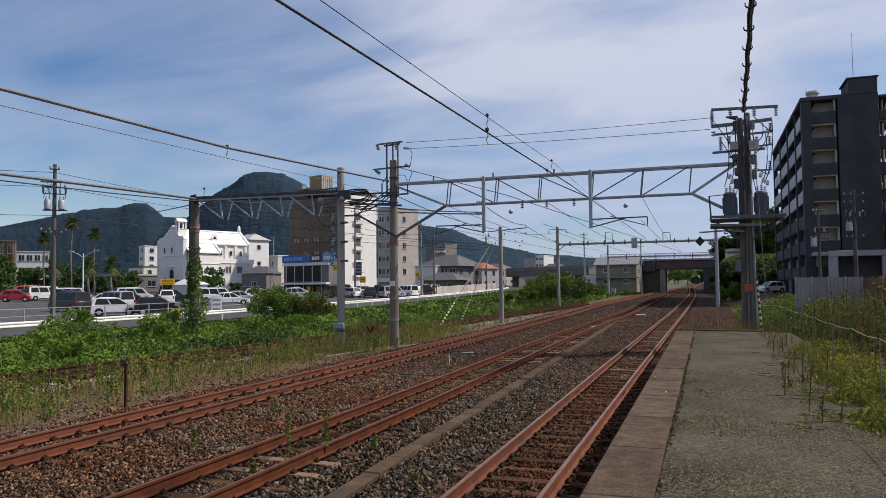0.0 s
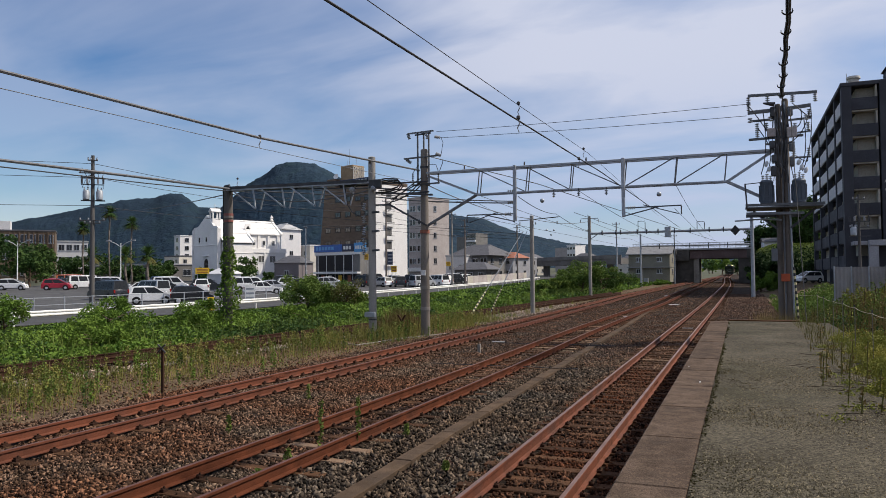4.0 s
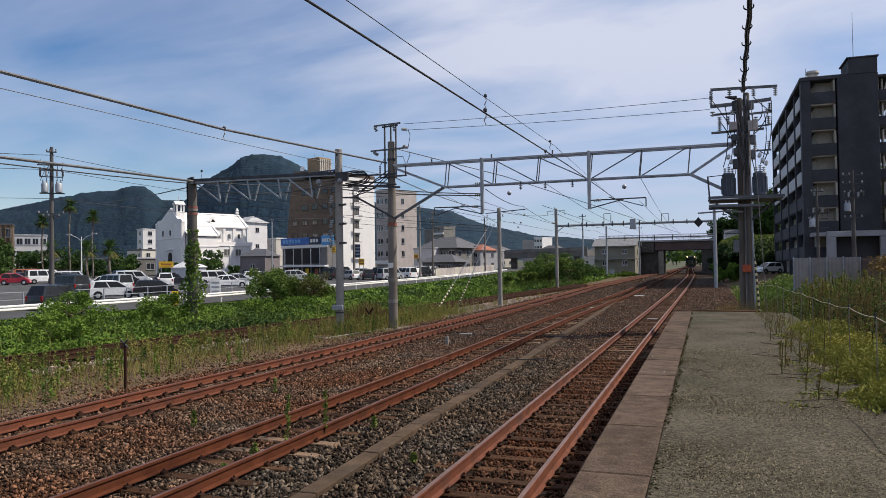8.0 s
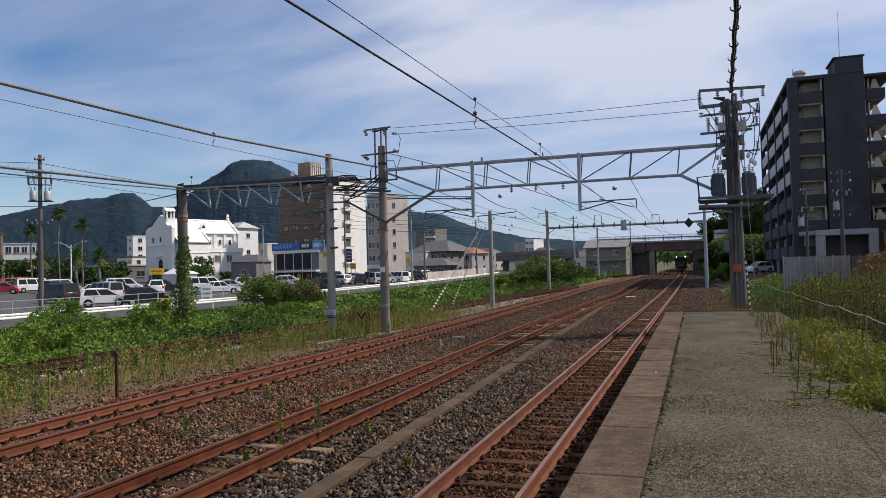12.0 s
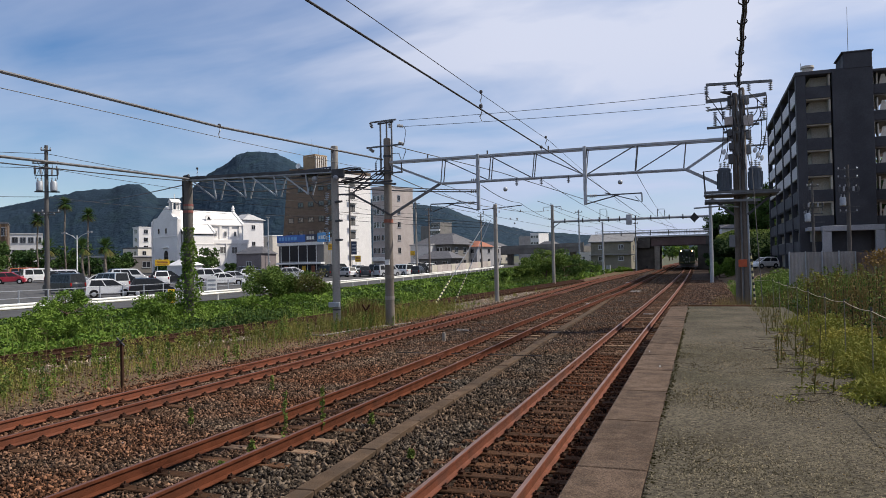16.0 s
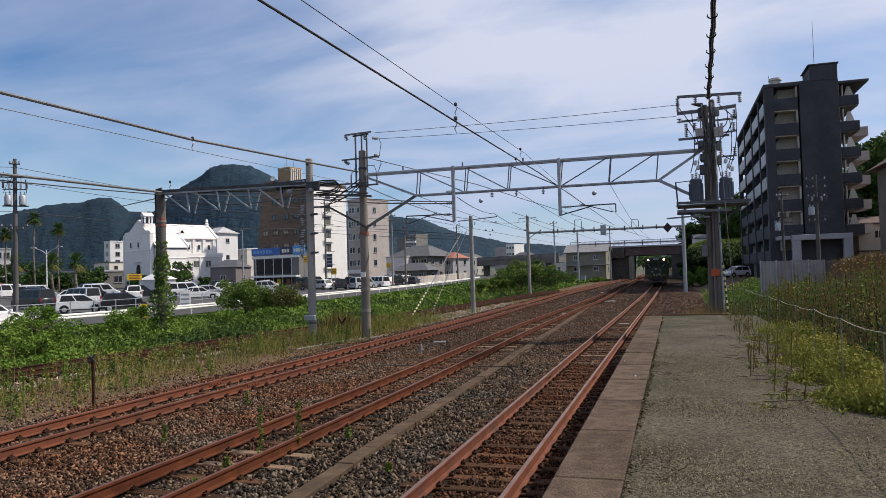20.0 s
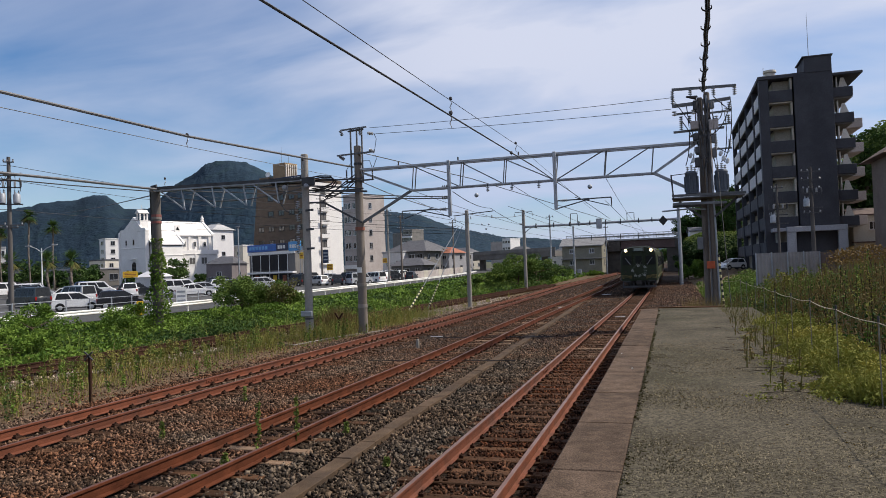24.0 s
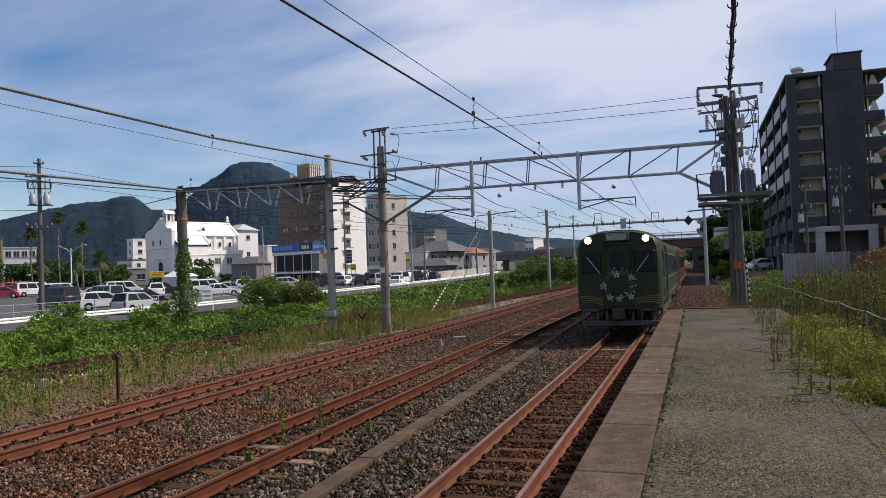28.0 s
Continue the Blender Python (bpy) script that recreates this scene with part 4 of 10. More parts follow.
def right_pole():
    """The big pole at the platform end: two posts, crossarms, a stage with two transformers."""
    y, zb = 32.0, 0.2
    th = thing("transformer_pole", "brown twin pole with crossarms, two grey transformers and a stage", "utility pole", at=(0, y, 0))
    part("post", MB().lathe((1.49, 0.1, zb), [(0.14, 0), (0.125, 9.2 - zb), (0.10, 9.3 - zb)], 14), POLE_BR, th, smooth=True)
    part("post", MB().lathe((1.75, -0.1, zb), [(0.14, 0), (0.12, 9.35 - zb), (0.1, 9.45 - zb)], 14), POLE_BR, th, smooth=True)
    part("orange_plate", MB().box(1.46, 1.78, -0.30, -0.26, 2.2, 2.5, 0.01), ORANGE, th, "faded orange warning plate")
    part("switch_box", MB().box(1.14, 1.36, -0.3, -0.05, 3.0, 3.5, 0.02), STEEL_M, th)
    for x0, x1, z0, z1, w in ((0.40, 2.89, 9.66, 9.58, 0.10), (0.38, 1.40, 8.97, 9.0, 0.14), (1.80, 2.66, 9.02, 9.08, 0.13), (0.44, 1.40, 8.62, 8.64, 0.08), (1.80, 2.65, 8.55, 8.58, 0.07),
                              (0.40, 2.37, 7.88, 7.92, 0.09), (1.01, 2.06, 7.66, 7.65, 0.07), (1.90, 2.62, 7.05, 7.06, 0.06), (1.85, 2.63, 8.0, 8.07, 0.06)):
        part("cross_arm", MB().beam((x0, -0.3, z0), (x1, -0.3, z1), 0.09, w), STEEL_M, th)
    for x, z in ((0.42, 9.28), (1.12, 9.28), (2.02, 9.25), (2.82, 9.2), (0.42, 9.05), (2.6, 8.62), (0.72, 8.2), (1.05, 8.2), (2.55, 8.1), (2.08, 8.1), (2.55, 7.1), (2.02, 7.1), (0.72, 7.95), (1.9, 7.4)):
        insulator(th, (x, -0.32, z), n=4, r=0.085, gap=0.085)
    for x, z in ((0.46, 8.6), (1.22, 8.6), (2.5, 8.55)):
        insulator(th, (x, -0.34, z - 0.05), n=2, r=0.10, gap=0.12, material=INSUL_W)
    part("strain_insulator", MB().cyl((0.95, -0.35, 9.30), (1.36, -0.35, 9.22), 0.03, 0.10, 10), INSUL_D, th, smooth=True)
    # stage with its beams
    part("stage", MB().box(0.26, 2.98, -0.8, 0.8, 5.08, 5.14, 0.02), STEEL_M, th, "grey steel stage")
    for s in (-0.75, 0.75):
        part("stage_beam", MB().beam((0.22, s, 5.21), (3.03, s, 5.19), 0.1), STEEL_M, th)
        part("stage_beam", MB().beam((0.24, s, 4.88), (2.30, s, 4.84), 0.1), STEEL_M, th)
    part("stage_brace", MB().beam((1.85, -0.3, 4.3), (2.75, -0.3, 5.05), 0.09), STEEL_D, th)
    part("stage_brace", MB().beam((1.35, -0.3, 4.3), (0.5, -0.3, 5.0), 0.09), STEEL_D, th)
    part("side_post", MB().beam((0.28, -0.5, 5.1), (0.22, -0.5, 6.1), 0.06), STEEL_D, th)
    part("side_rail", MB().beam((0.22, -0.5, 6.08), (0.85, -0.5, 6.12), 0.03), STEEL_D, th)
    part("bracket_arm", MB().tube([(-0.19, -0.35, 4.63), (0.9, -0.35, 4.68), (1.52, -0.3, 4.62)], 0.035, 6), STEEL, th)
    for x in (1.01, 2.17):
        tr = part("transformer", MB().lathe((x, -0.3, 5.27), [(0.20, 0), (0.245, 0.03), (0.245, 0.80), (0.255, 0.82), (0.255, 0.87), (0.20, 0.93), (0.08, 0.96)], 20), TRAFO, th, "blue-grey drum transformer", smooth=True)
        for k in range(10):
            part("cooling_fin", MB().box(0.23, 0.285, -0.012, 0.012, 0.10, 0.74, turn=Matrix.Translation((x, -0.3, 5.27)) @ Matrix.Rotation(k * math.pi / 5, 4, "Z")), TRAFO, tr)
        for dx, dz in ((-0.13, 0.0), (0.02, 0.06), (0.15, -0.02)):
            insulator(tr, (x + dx, -0.38, 6.18 + dz), n=3, r=0.07, gap=0.085, material=INSUL_W)
        for dx, z in ((0.08, 6.55), (0.22, 6.42), (-0.02, 6.75)):
            part("fuse_holder", MB().lathe((x + dx, -0.42, z), [(0.03, 0), (0.07, 0.04), (0.075, 0.16), (0.03, 0.22)], 10, axis=(0.3, 0, 1)), INSUL_W, tr, smooth=True)
    for x0, x1, z0, z1 in ((1.07, 1.38, 7.92, 8.26), (1.78, 2.14, 7.85, 8.26)):
        part("terminal_box", MB().box(x0, x1, -0.48, -0.3, z0, z1, 0.02), TAUPE, th)
    for a, b in (((0.95, -0.4, 8.9), (0.82, -0.4, 6.45)), ((1.1, -0.4, 8.0), (1.0, -0.4, 6.5)), ((2.65, -0.4, 9.0), (2.3, -0.4, 6.5)), ((2.4, -0.4, 8.5), (2.2, -0.4, 6.5)), ((2.0, -0.4, 9.2), (2.65, -0.4, 8.6)), ((0.45, -0.4, 9.2), (1.1, -0.4, 8.1)),
                 ((2.6, -0.4, 8.9), (1.8, -0.4, 7.6)), ((2.3, -0.4, 8.95), (2.0, -0.4, 8.2)), ((0.75, -0.4, 8.3), (1.1, -0.4, 7.6)), ((2.1, -0.4, 7.1), (2.5, -0.4, 7.0))):
        mid = (Vector(a) + Vector(b)) / 2 + Vector((0.25, 0, -0.35))
        pts = [Vector(a) * (1 - t) ** 2 + mid * 2 * t * (1 - t) + Vector(b) * t * t for t in [k / 8 for k in range(9)]]
        part("jumper_cable", MB().tube(pts, 0.018, 5), WIRE, th)
    part("conduit", MB().tube([(1.90, -0.2, 0.5), (1.86, -0.25, 4.0), (1.80, -0.28, 6.5), (1.72, -0.3, 9.3)], 0.04, 8), STEEL, th, smooth=True)
    part("conduit", MB().tube([(1.62, -0.2, 0.4), (1.61, -0.24, 4.0), (1.60, -0.26, 8.5)], 0.035, 8), STEEL_M, th, smooth=True)
    for k, (x, z, w, h) in enumerate(((1.28, 8.7, 0.16, 0.4), (1.92, 8.7, 0.18, 0.3), (1.25, 7.45, 0.2, 0.3), (1.95, 7.3, 0.2, 0.3), (1.3, 6.9, 0.18, 0.3), (1.95, 6.7, 0.18, 0.4), (1.28, 6.35, 0.2, 0.4))):
        part("cut_out_switch", MB().box(x - w / 2, x + w / 2, -0.5, -0.3, z, z + h, 0.03), STEEL_M if k % 2 else STEEL_D, th)
    rg = random.Random(17)
    for k in range(16):
        x = rg.uniform(1.32, 1.94)
        z1 = rg.uniform(8.4, 9.4)
        q = [(x, -0.32, z1)] + [(x + rg.uniform(-0.12, 0.12), -0.34 - rg.uniform(0, 0.12), z1 + (6.1 - z1) * t) for t in (0.25, 0.5, 0.75)] + [(x + rg.uniform(-0.1, 0.1), -0.35, rg.uniform(5.9, 6.9))]
        part("jumper_cable", MB().tube(q, rg.uniform(0.014, 0.028), 5), WIRE_L if k % 3 else WIRE, th)
    # guy with a striped guard
    part("guy_wire", MB().tube([(1.9, -0.6, 9.0), (2.02, -4.5, 0.6)], 0.015, 5), WIRE, th)
    g0, g1 = Vector((1.88, -0.9, 2.75)), Vector((2.0, -1.2, 0.45))
    for k in range(20):
        part("guy_guard_band", MB().cyl(g0.lerp(g1, k / 20), g0.lerp(g1, (k + 1) / 20), 0.04, n=10), GUARD_Y if k % 2 else BLACK, th)


GUARD_Y = mat("guard_faded_yellow", (0.62, 0.55, 0.30), (0.52, 0.44, 0.22), rough=0.6, bump=0)
right_pole()

# feeders beside the left posts, running along the line
wire("thick weathered feeder cable bundle along the line", [(-14.5, 2, 6.9), (-14.5, 19.8, 7.12), (-14.2, 32, 7.6)], 0.042, WIRE_L)
wire("thin dark wire below the feeder", [(-14.5, 2, 6.5), (-14.5, 19.8, 6.78), (-14.3, 31.8, 7.0)], 0.010, STEEL_M)
wire("thick weathered feeder cable along the siding", [(-24, 4, 6.4), (-24, 24.8, 6.93), (-24.4, 31, 7.12)], 0.06, WIRE_L)
wire("dark wire under the feeder", [(-24, 4, 6.15), (-24, 24.8, 6.70), (-24.4, 31, 7.0)], 0.025)
wire("weathered cable between the posts", [(-24.4, 31, 7.1), (-16.2, 31, 6.75), (-14, 32, 6.6)], 0.04, WIRE_L)
wire("messenger wire over the middle track", [(-5.5, 3, 6.5), (-5.5, 19, 6.74), (-5.5, 32, 6.95), (-6.0, 82, 7.4)], 0.022)
wire("thin wire over the middle track", [(-6.5, 3, 7.7), (-6.5, 22.5, 8.0), (-6.5, 34, 8.2), (-8, 82, 8.6)], 0.010)
wire("thin wire between the poles", [(-13.3, 32, 9.4), (0.35, 31.7, 9.33)], 0.011, sag=0.06)
wire("thin wire between the poles", [(-13.3, 32, 9.1), (0.35, 31.7, 8.86)], 0.011, sag=0.06)
# ---- buildings ----
def windows_on(parent, face, cells, w, h, frame_m=ALU, glass=GLASS, depth=0.06, sill=True):
    """Framed windows on a wall. face(u, z, out) gives a place; cells: (u, z) centres."""
    for u, z in cells:
        def rect(u0, u1, z0, z1, o0, o1):
            mb = MB()
            vs = [face(a, b, o) for o in (o0, o1) for a, b in ((u0, z0), (u1, z0), (u1, z1), (u0, z1))]
            return mb.add(vs, [(0, 1, 2, 3), (7, 6, 5, 4), (0, 4, 5, 1), (1, 5, 6, 2), (2, 6, 7, 3), (3, 7, 4, 0)])
        t = 0.07
        fr = MB()
        for r in ((u - w / 2, u - w / 2 + t, z - h / 2, z + h / 2), (u + w / 2 - t, u + w / 2, z - h / 2, z + h / 2), (u - w / 2 + t, u + w / 2 - t, z - h / 2, z - h / 2 + t),
                  (u - w / 2 + t, u + w / 2 - t, z + h / 2 - t, z + h / 2), (u - t / 2, u + t / 2, z - h / 2 + t, z + h / 2 - t)):
            q = rect(*r, 0.0, depth)
            fr.add(q.v, q.f)
        wi = part("window", fr, frame_m, parent)
        part("pane", rect(u - w / 2 + t, u + w / 2 - t, z - h / 2 + t, z + h / 2 - t, -0.02, 0.02), glass, wi)
        if sill:
            part("sill", rect(u - w / 2 - 0.1, u + w / 2 + 0.1, z - h / 2 - 0.1, z - h / 2, 0.0, depth + 0.08), frame_m, wi)


def face_front(y):
    return lambda u, z, o: (u, y - o, z)


def face_right(x):
    return lambda u, z, o: (x + o, u, z)


def apartment():
    th = thing("apartment_building", "seven-storey dark clad apartment block with beige balconies and grey panels", "apartment building", at=(0, 0, 0))
    x0, y0, y1, zb, zt = 10.7, 91.0, 128.0, 0.4, 23.2
    part("wall", MB().box(x0 + 1.6, 18.0, y0 + 1.5, y1, zb, zt - 0.3, 0.05), BEIGE, th)
    part("roof", MB().box(x0 - 0.1, 18.3, y0 - 0.1, y1 + 0.2, zt - 0.3, zt + 0.15, 0.05), DARKWALL, th)
    part("roof", MB().box(18.3, 21.4, y0 - 0.1, y1 + 0.2, zt - 0.55, zt - 0.25, 0.05), DARKWALL, th)
    part("corner_column", MB().box(x0, x0 + 1.0, y0, y0 + 1.2, zb, zt - 0.3, 0.03), DARKWALL, th)
    tw = part("stair_tower", MB().box(14.35, 18.35, y0 - 0.15, y0 + 3.0, zb, zt + 0.0, 0.03), DARKWALL, th)
    part("tower_top", MB().box(15.5, 18.3, y0 - 0.2, y0 + 4.5, zt, zt + 1.75, 0.03), DARKWALL, tw)
    part("tower_cap", MB().box(15.3, 18.45, y0 - 0.3, y0 + 4.6, zt + 1.75, zt + 1.9, 0.02), DARKWALL, tw)
    part("aerial", MB().cyl((16.2, y0 + 1, zt + 1.9), (16.2, y0 + 1, zt + 7.2), 0.04, 0.02, 6), STEEL, th)
    part("roof_tank", MB().lathe((12.3, y0 + 3, zt + 0.15), [(0.55, 0), (0.6, 0.9), (0.75, 1.0), (0.7, 1.25)], 14), CREAM, th, smooth=True)
    part("aerial", MB().cyl((11.5, y0 + 2, zt + 0.15), (11.5, y0 + 2, zt + 1.6), 0.03, n=6), STEEL, th)
    # side towards the tracks: columns, floor edges, panels
    cols = [y0 + 0.2, 98.2, 107.0, 117.0, y1 - 0.3]
    for c in cols[1:]:
        part("column", MB().box(x0, x0 + 0.6, c - 0.35, c + 0.35, zb, zt - 0.3, 0.03), DARKWALL, th)
    for k in range(7):
        zf = 20.25 - k * 2.9
        # end bay: balcony with beige back wall and dark parapet
        b = part("balcony", MB().box(x0 + 1.0, 14.2, y0 + 0.05, y0 + 0.2, zf, zf + 1.32, 0.02), DARKWALL, th, "dark balcony parapet")
        part("balcony_floor", MB().box(x0 + 1.0, 14.2, y0 + 0.2, y0 + 1.5, zf - 0.05, zf + 0.1), BEIGE, b)
        part("bay_side", MB().box(14.0, 14.2, y0 + 0.2, y0 + 1.5, zf + 0.1, zf + 2.75), BEIGE, b)
        part("ceiling_panel", MB().box(x0 + 1.0, 14.0, y0 + 0.2, y0 + 1.5, zf + 2.75, zf + 2.84), BEIGE, b)
        # sunny side balconies seen from their ends
        if k < 6:
            e = part("balcony", MB().box(18.35, 20.4, y0 + 0.3, y0 + 0.5, zf + 0.0, zf + 1.1, 0.02), DARKWALL, th, "dark end of a long balcony")
            part("balcony_front", MB().box(20.2, 20.4, y0 + 0.5, y1, zf - 0.1, zf + 1.1, 0.02), GREYPANEL, e)
            part("balcony_floor", MB().box(18.35, 20.2, y0 + 0.5, y1, zf - 0.15, zf + 0.02), HOUSEG, e)
            # sunlit wedge on the balcony's end wall, built as a cream trapezoid
            part("divider", MB().prism([(19.05, zf + 1.0), (20.1, zf + 1.0), (19.65, zf + 2.25), (19.35, zf + 2.25)], "y", y0 + 0.9, y0 + 1.0), CREAM, e)
            part("end_panel", MB().box(18.85, 19.0, y0 + 0.9, y0 + 1.7, zf + 0.02, zf + 2.6), CREAM, e)
            part("divider", MB().box(18.1, 19.4, y0 + 8.6, y0 + 8.7, zf + 0.02, zf + 2.3), CREAM, e)
            if k:
                part("rear_balcony", MB().box(20.45, 22.6, y0 + 6.4, y0 + 6.6, zf + 0.25, zf + 1.35, 0.02).box(22.4, 22.6, y0 + 6.6, y0 + 12.0, zf + 0.25, zf + 1.35, 0.02).box(20.45, 22.4, y0 + 6.6, y0 + 12.0, zf + 0.2, zf + 0.32), TAUPE, e, "pale grey end of a rear balcony")
            part("pillar", MB().box(18.0, 18.5, y0 + 0.5, y0 + 0.9, zf + 0.02, zf + 2.75), CREAM, e)
        for a, c in zip(cols[:-1], cols[1:]):
            w = part("gallery_panel", MB().box(x0 + 0.12, x0 + 0.24, a + 0.35 + (0.8 if a == cols[0] else 0), c - 0.35, zf + 0.0, zf + 1.45, 0.02), WHITE if k < 4 else DARKWALL, th)
            part("gallery_floor", MB().box(x0 + 0.24, x0 + 1.6, a + 0.35, c - 0.35, zf - 0.1, zf + 0.08), DARKWALL, w)
    # entrance storey
    for x in (12.5, 17.55):
        part("portal_post", MB().box(x, x + 0.9, y0 - 3.2, y0 - 2.6, zb, 5.2, 0.03), GREYPANEL, th)
    part("portal_beam", MB().box(12.5, 18.45, y0 - 3.25, y0 - 2.55, 5.2, 5.8, 0.03), GREYPANEL, th, "pale entrance canopy")
    part("portal_roof", MB().box(11.2, 18.4, y0 - 2.55, y0 - 0.2, 5.3, 5.72, 0.03), GREYPANEL, th)
    # flat dark panel stands in for the dark opening between the posts
    part("portal_recess", MB().box(13.4, 17.55, y0 - 1.2, y0 - 1.0, zb, 5.3), DARKWALL, th, "dark panel across the entrance opening")
    part("portal_side", MB().box(11.2, 11.4, y0 - 2.5, y0 - 0.3, zb, 2.8, 0.02), GREYPANEL, th)


apartment()


SHOPG = mat("shaded_shop_glass", (0.022, 0.022, 0.026), (0.016, 0.016, 0.02), rough=0.55, bump=0, spec=0.2)


SIGN_NAVY = mat("sign_navy", (0.012, 0.022, 0.07), rough=0.4, bump=0)
CURTAIN = mat("curtained_glass", (0.16, 0.155, 0.15), (0.11, 0.105, 0.10), rough=0.25, scale=1.2, fine=9, bump=0, rnd=0.3)


BROWN_D = mat("brown_window_frame", (0.05, 0.036, 0.028), (0.035, 0.026, 0.02), rough=0.6, bump=0)


def hotel():
    th = thing("hotel_building", "tall hotel with brown clad front, white side wall and roof sign", "hotel", at=pose(-72.1, 138, 0, 0, 0, -17.5))
    zb = 0.9
    part("wall", MB().box(-8.6, 0.0, 0.0, 10.8, zb, 22.2, 0.06), HOTELW, th, "white rendered side wall")
    part("front_cladding", MB().prism([(-16.4, 8.5), (-14.6, 22.0), (0.05, 22.0), (0.05, 8.5)], "y", -0.5, -0.02), BROWNW, th, "brown tiled slanting front")
    part("slant_wall", MB().prism([(-16.3, zb), (-16.3, 8.5), (-14.5, 21.9), (-8.6, 21.9), (-8.6, zb)], "y", 0.0, 9.0), BROWNW, th)
    part("parapet", MB().box(-8.7, 0.1, -0.1, 10.9, 22.2, 22.9, 0.05), BROWNW, th)
    part("roof_tower", MB().box(-12.2, -8.4, 2.0, 5.8, 22.0, 27.2, 0.1), TAN, th, "tan plant tower on the roof")
    for k in range(6):
        part("tower_rib", MB().box(-8.4, -8.15, 2.15 + k * 0.62, 2.45 + k * 0.62, 23.4, 26.8, 0.03), CREAM, th, "pale louvre of the plant tower")
    part("roof_box", MB().box(-15.0, -12.0, 0.4, 4.0, 21.9, 24.2, 0.08), BROWNW, th)
    part("dish", MB().lathe((-11.9, 0.5, 24.6), [(0.05, 0), (0.6, 0.25), (0.62, 0.3), (0.05, 0.1)], 12, axis=(0.3, -1, 0.3)), WHITEP, th)
    sg = part("roof_sign", MB().box(-9.9, 0.2, -0.55, -0.35, 22.2, 23.5, 0.03), SIGN_NAVY, th, "dark navy roof sign")
    for k in range(9):
        part("sign_bar", MB().box(-9.5 + k * 0.95, -8.9 + k * 0.95, -0.62, -0.55, 22.5, 23.2), WHITEP, sg)
    for k in range(9):
        part("sign_strut", MB().beam((-9.6 + k * 1.2, -0.4, 22.2), (-9.6 + k * 1.2, 0.8, 23.3), 0.06), STEEL_D, sg)
    for x, zt in ((-11.4, 31.2), (-9.2, 29.4), (-12.0, 28.6)):
        part("aerial", MB().cyl((x, 4, 27), (x, 4, zt), 0.05, 0.02, 6), STEEL, th)
    windows_on(th, face_front(-0.5), [(u, z) for z in (9.6, 12.6, 15.9, 19.2) for u in (-13.6, -10.4, -7.2, -4.0, -1.2) if u > -11 or z < 14], 1.7, 1.1, BROWN_D)
    windows_on(th, face_right(0.0), [(4.9, z) for z in (6.2, 9.0, 11.9, 14.8, 17.6, 20.4)], 1.5, 1.5, STEEL_D, CURTAIN)
    for z in (6.2, 9.0, 11.9, 14.8, 17.6):
        bl = part("balcony", MB().box(0.0, 0.55, 3.7, 6.1, z - 1.75, z - 1.6, 0.02).box(0.48, 0.55, 3.7, 6.1, z - 1.6, z - 0.85, 0.01), HOTELW, th)
        part("balcony_rail", MB().box(0.40, 0.58, 3.6, 6.2, z - 0.85, z - 0.78, 0.01), STEEL_D, bl)
    # annexe
    s = 1.19
    main, th = th, thing("annexe_building", "taupe rendered eight-storey block behind the hotel", "building", at=pose(-72.1 * s, 138 * s, -0.5, 0, 0, -17.5))
    part("wall", MB().box(0.4 * s, 5.4 * s, 10.8 * s, 19.0 * s, zb, 19.4 * s, 0.06), TAUPE, th)
    part("roof", MB().box(0.3 * s, 5.5 * s, 10.7 * s, 19.1 * s, 19.4 * s, 19.75 * s, 0.04), TAUPE, th)
    windows_on(th, face_front(10.8 * s), [(u * s, z * s) for z in (5.6, 8.4, 11.3, 14.2, 17.2) for u in (1.1, 2.1, 3.5, 4.6)], 0.95, 1.5, ALU)
    windows_on(th, face_right(5.4 * s), [(14.0 * s, z * s) for z in (5.6, 8.4, 11.3, 14.2, 17.2)], 1.2, 1.5, ALU)
    part("shop_canopy", MB().box(0.6 * s, 5.6 * s, 10.2 * s, 10.8 * s, 3.9, 4.9, 0.04), WHITEP, th)
    th = main
    # shop in front with the blue signs
    th = thing("shop_building", "low shop with blue sign panels and dark glazing", "shop", at=pose(-72.1, 138, 0, 0, 0, -17.5) @ Matrix.Translation((2.2, 0, 0)))
    part("shop_wall", MB().box(-14.8, -1.0, -5.0, -0.6, zb, 7.6, 0.05), HOUSEG, th)
    for k in range(5):
        part("mullion", MB().box(-13.9 + k * 2.7, -13.75 + k * 2.7, -5.2, -5.1, zb, 6.8, 0.02), WHITEP, th)
    for u, m_ in ((-12.9, RED_ROOF), (-10.6, CREAM), (-4.6, RED_ROOF), (-7.4, YELLOW)):
        part("door_panel", MB().box(u, u + 1.1, -5.16, -5.1, zb + 0.2, zb + 1.7, 0.02), m_, th)
    part("shop_glass", MB().box(-14.0, -3.0, -5.12, -5.0, 3.6, 6.8, 0.02), SHOPG, th, "dark shop glazing")
    part("shop_canopy", MB().box(-15.0, -0.6, -6.2, -5.0, 2.9, 3.3, 0.05), WHITEP, th)
    # lower sheet stands in for the dark interior recess under the canopy
    part("shop_glass", MB().box(-13.8, -2.0, -5.1, -5.0, zb + 0.1, 2.8, 0.02), SHOPG, th)
    part("band", MB().box(-15.0, -0.9, -5.2, -5.0, 6.9, 7.5, 0.02), WHITEP, th)
    s1 = part("sign_panel", MB().box(-15.0, -6.2, -5.3, -5.0, 7.6, 9.1, 0.03), SIGN_BLUE, th, "blue sign panel")
    s2 = part("sign_panel", MB().box(-6.1, -2.6, -5.3, -5.0, 7.6, 9.1, 0.03), SIGN_NAVY, th, "navy sign panel")
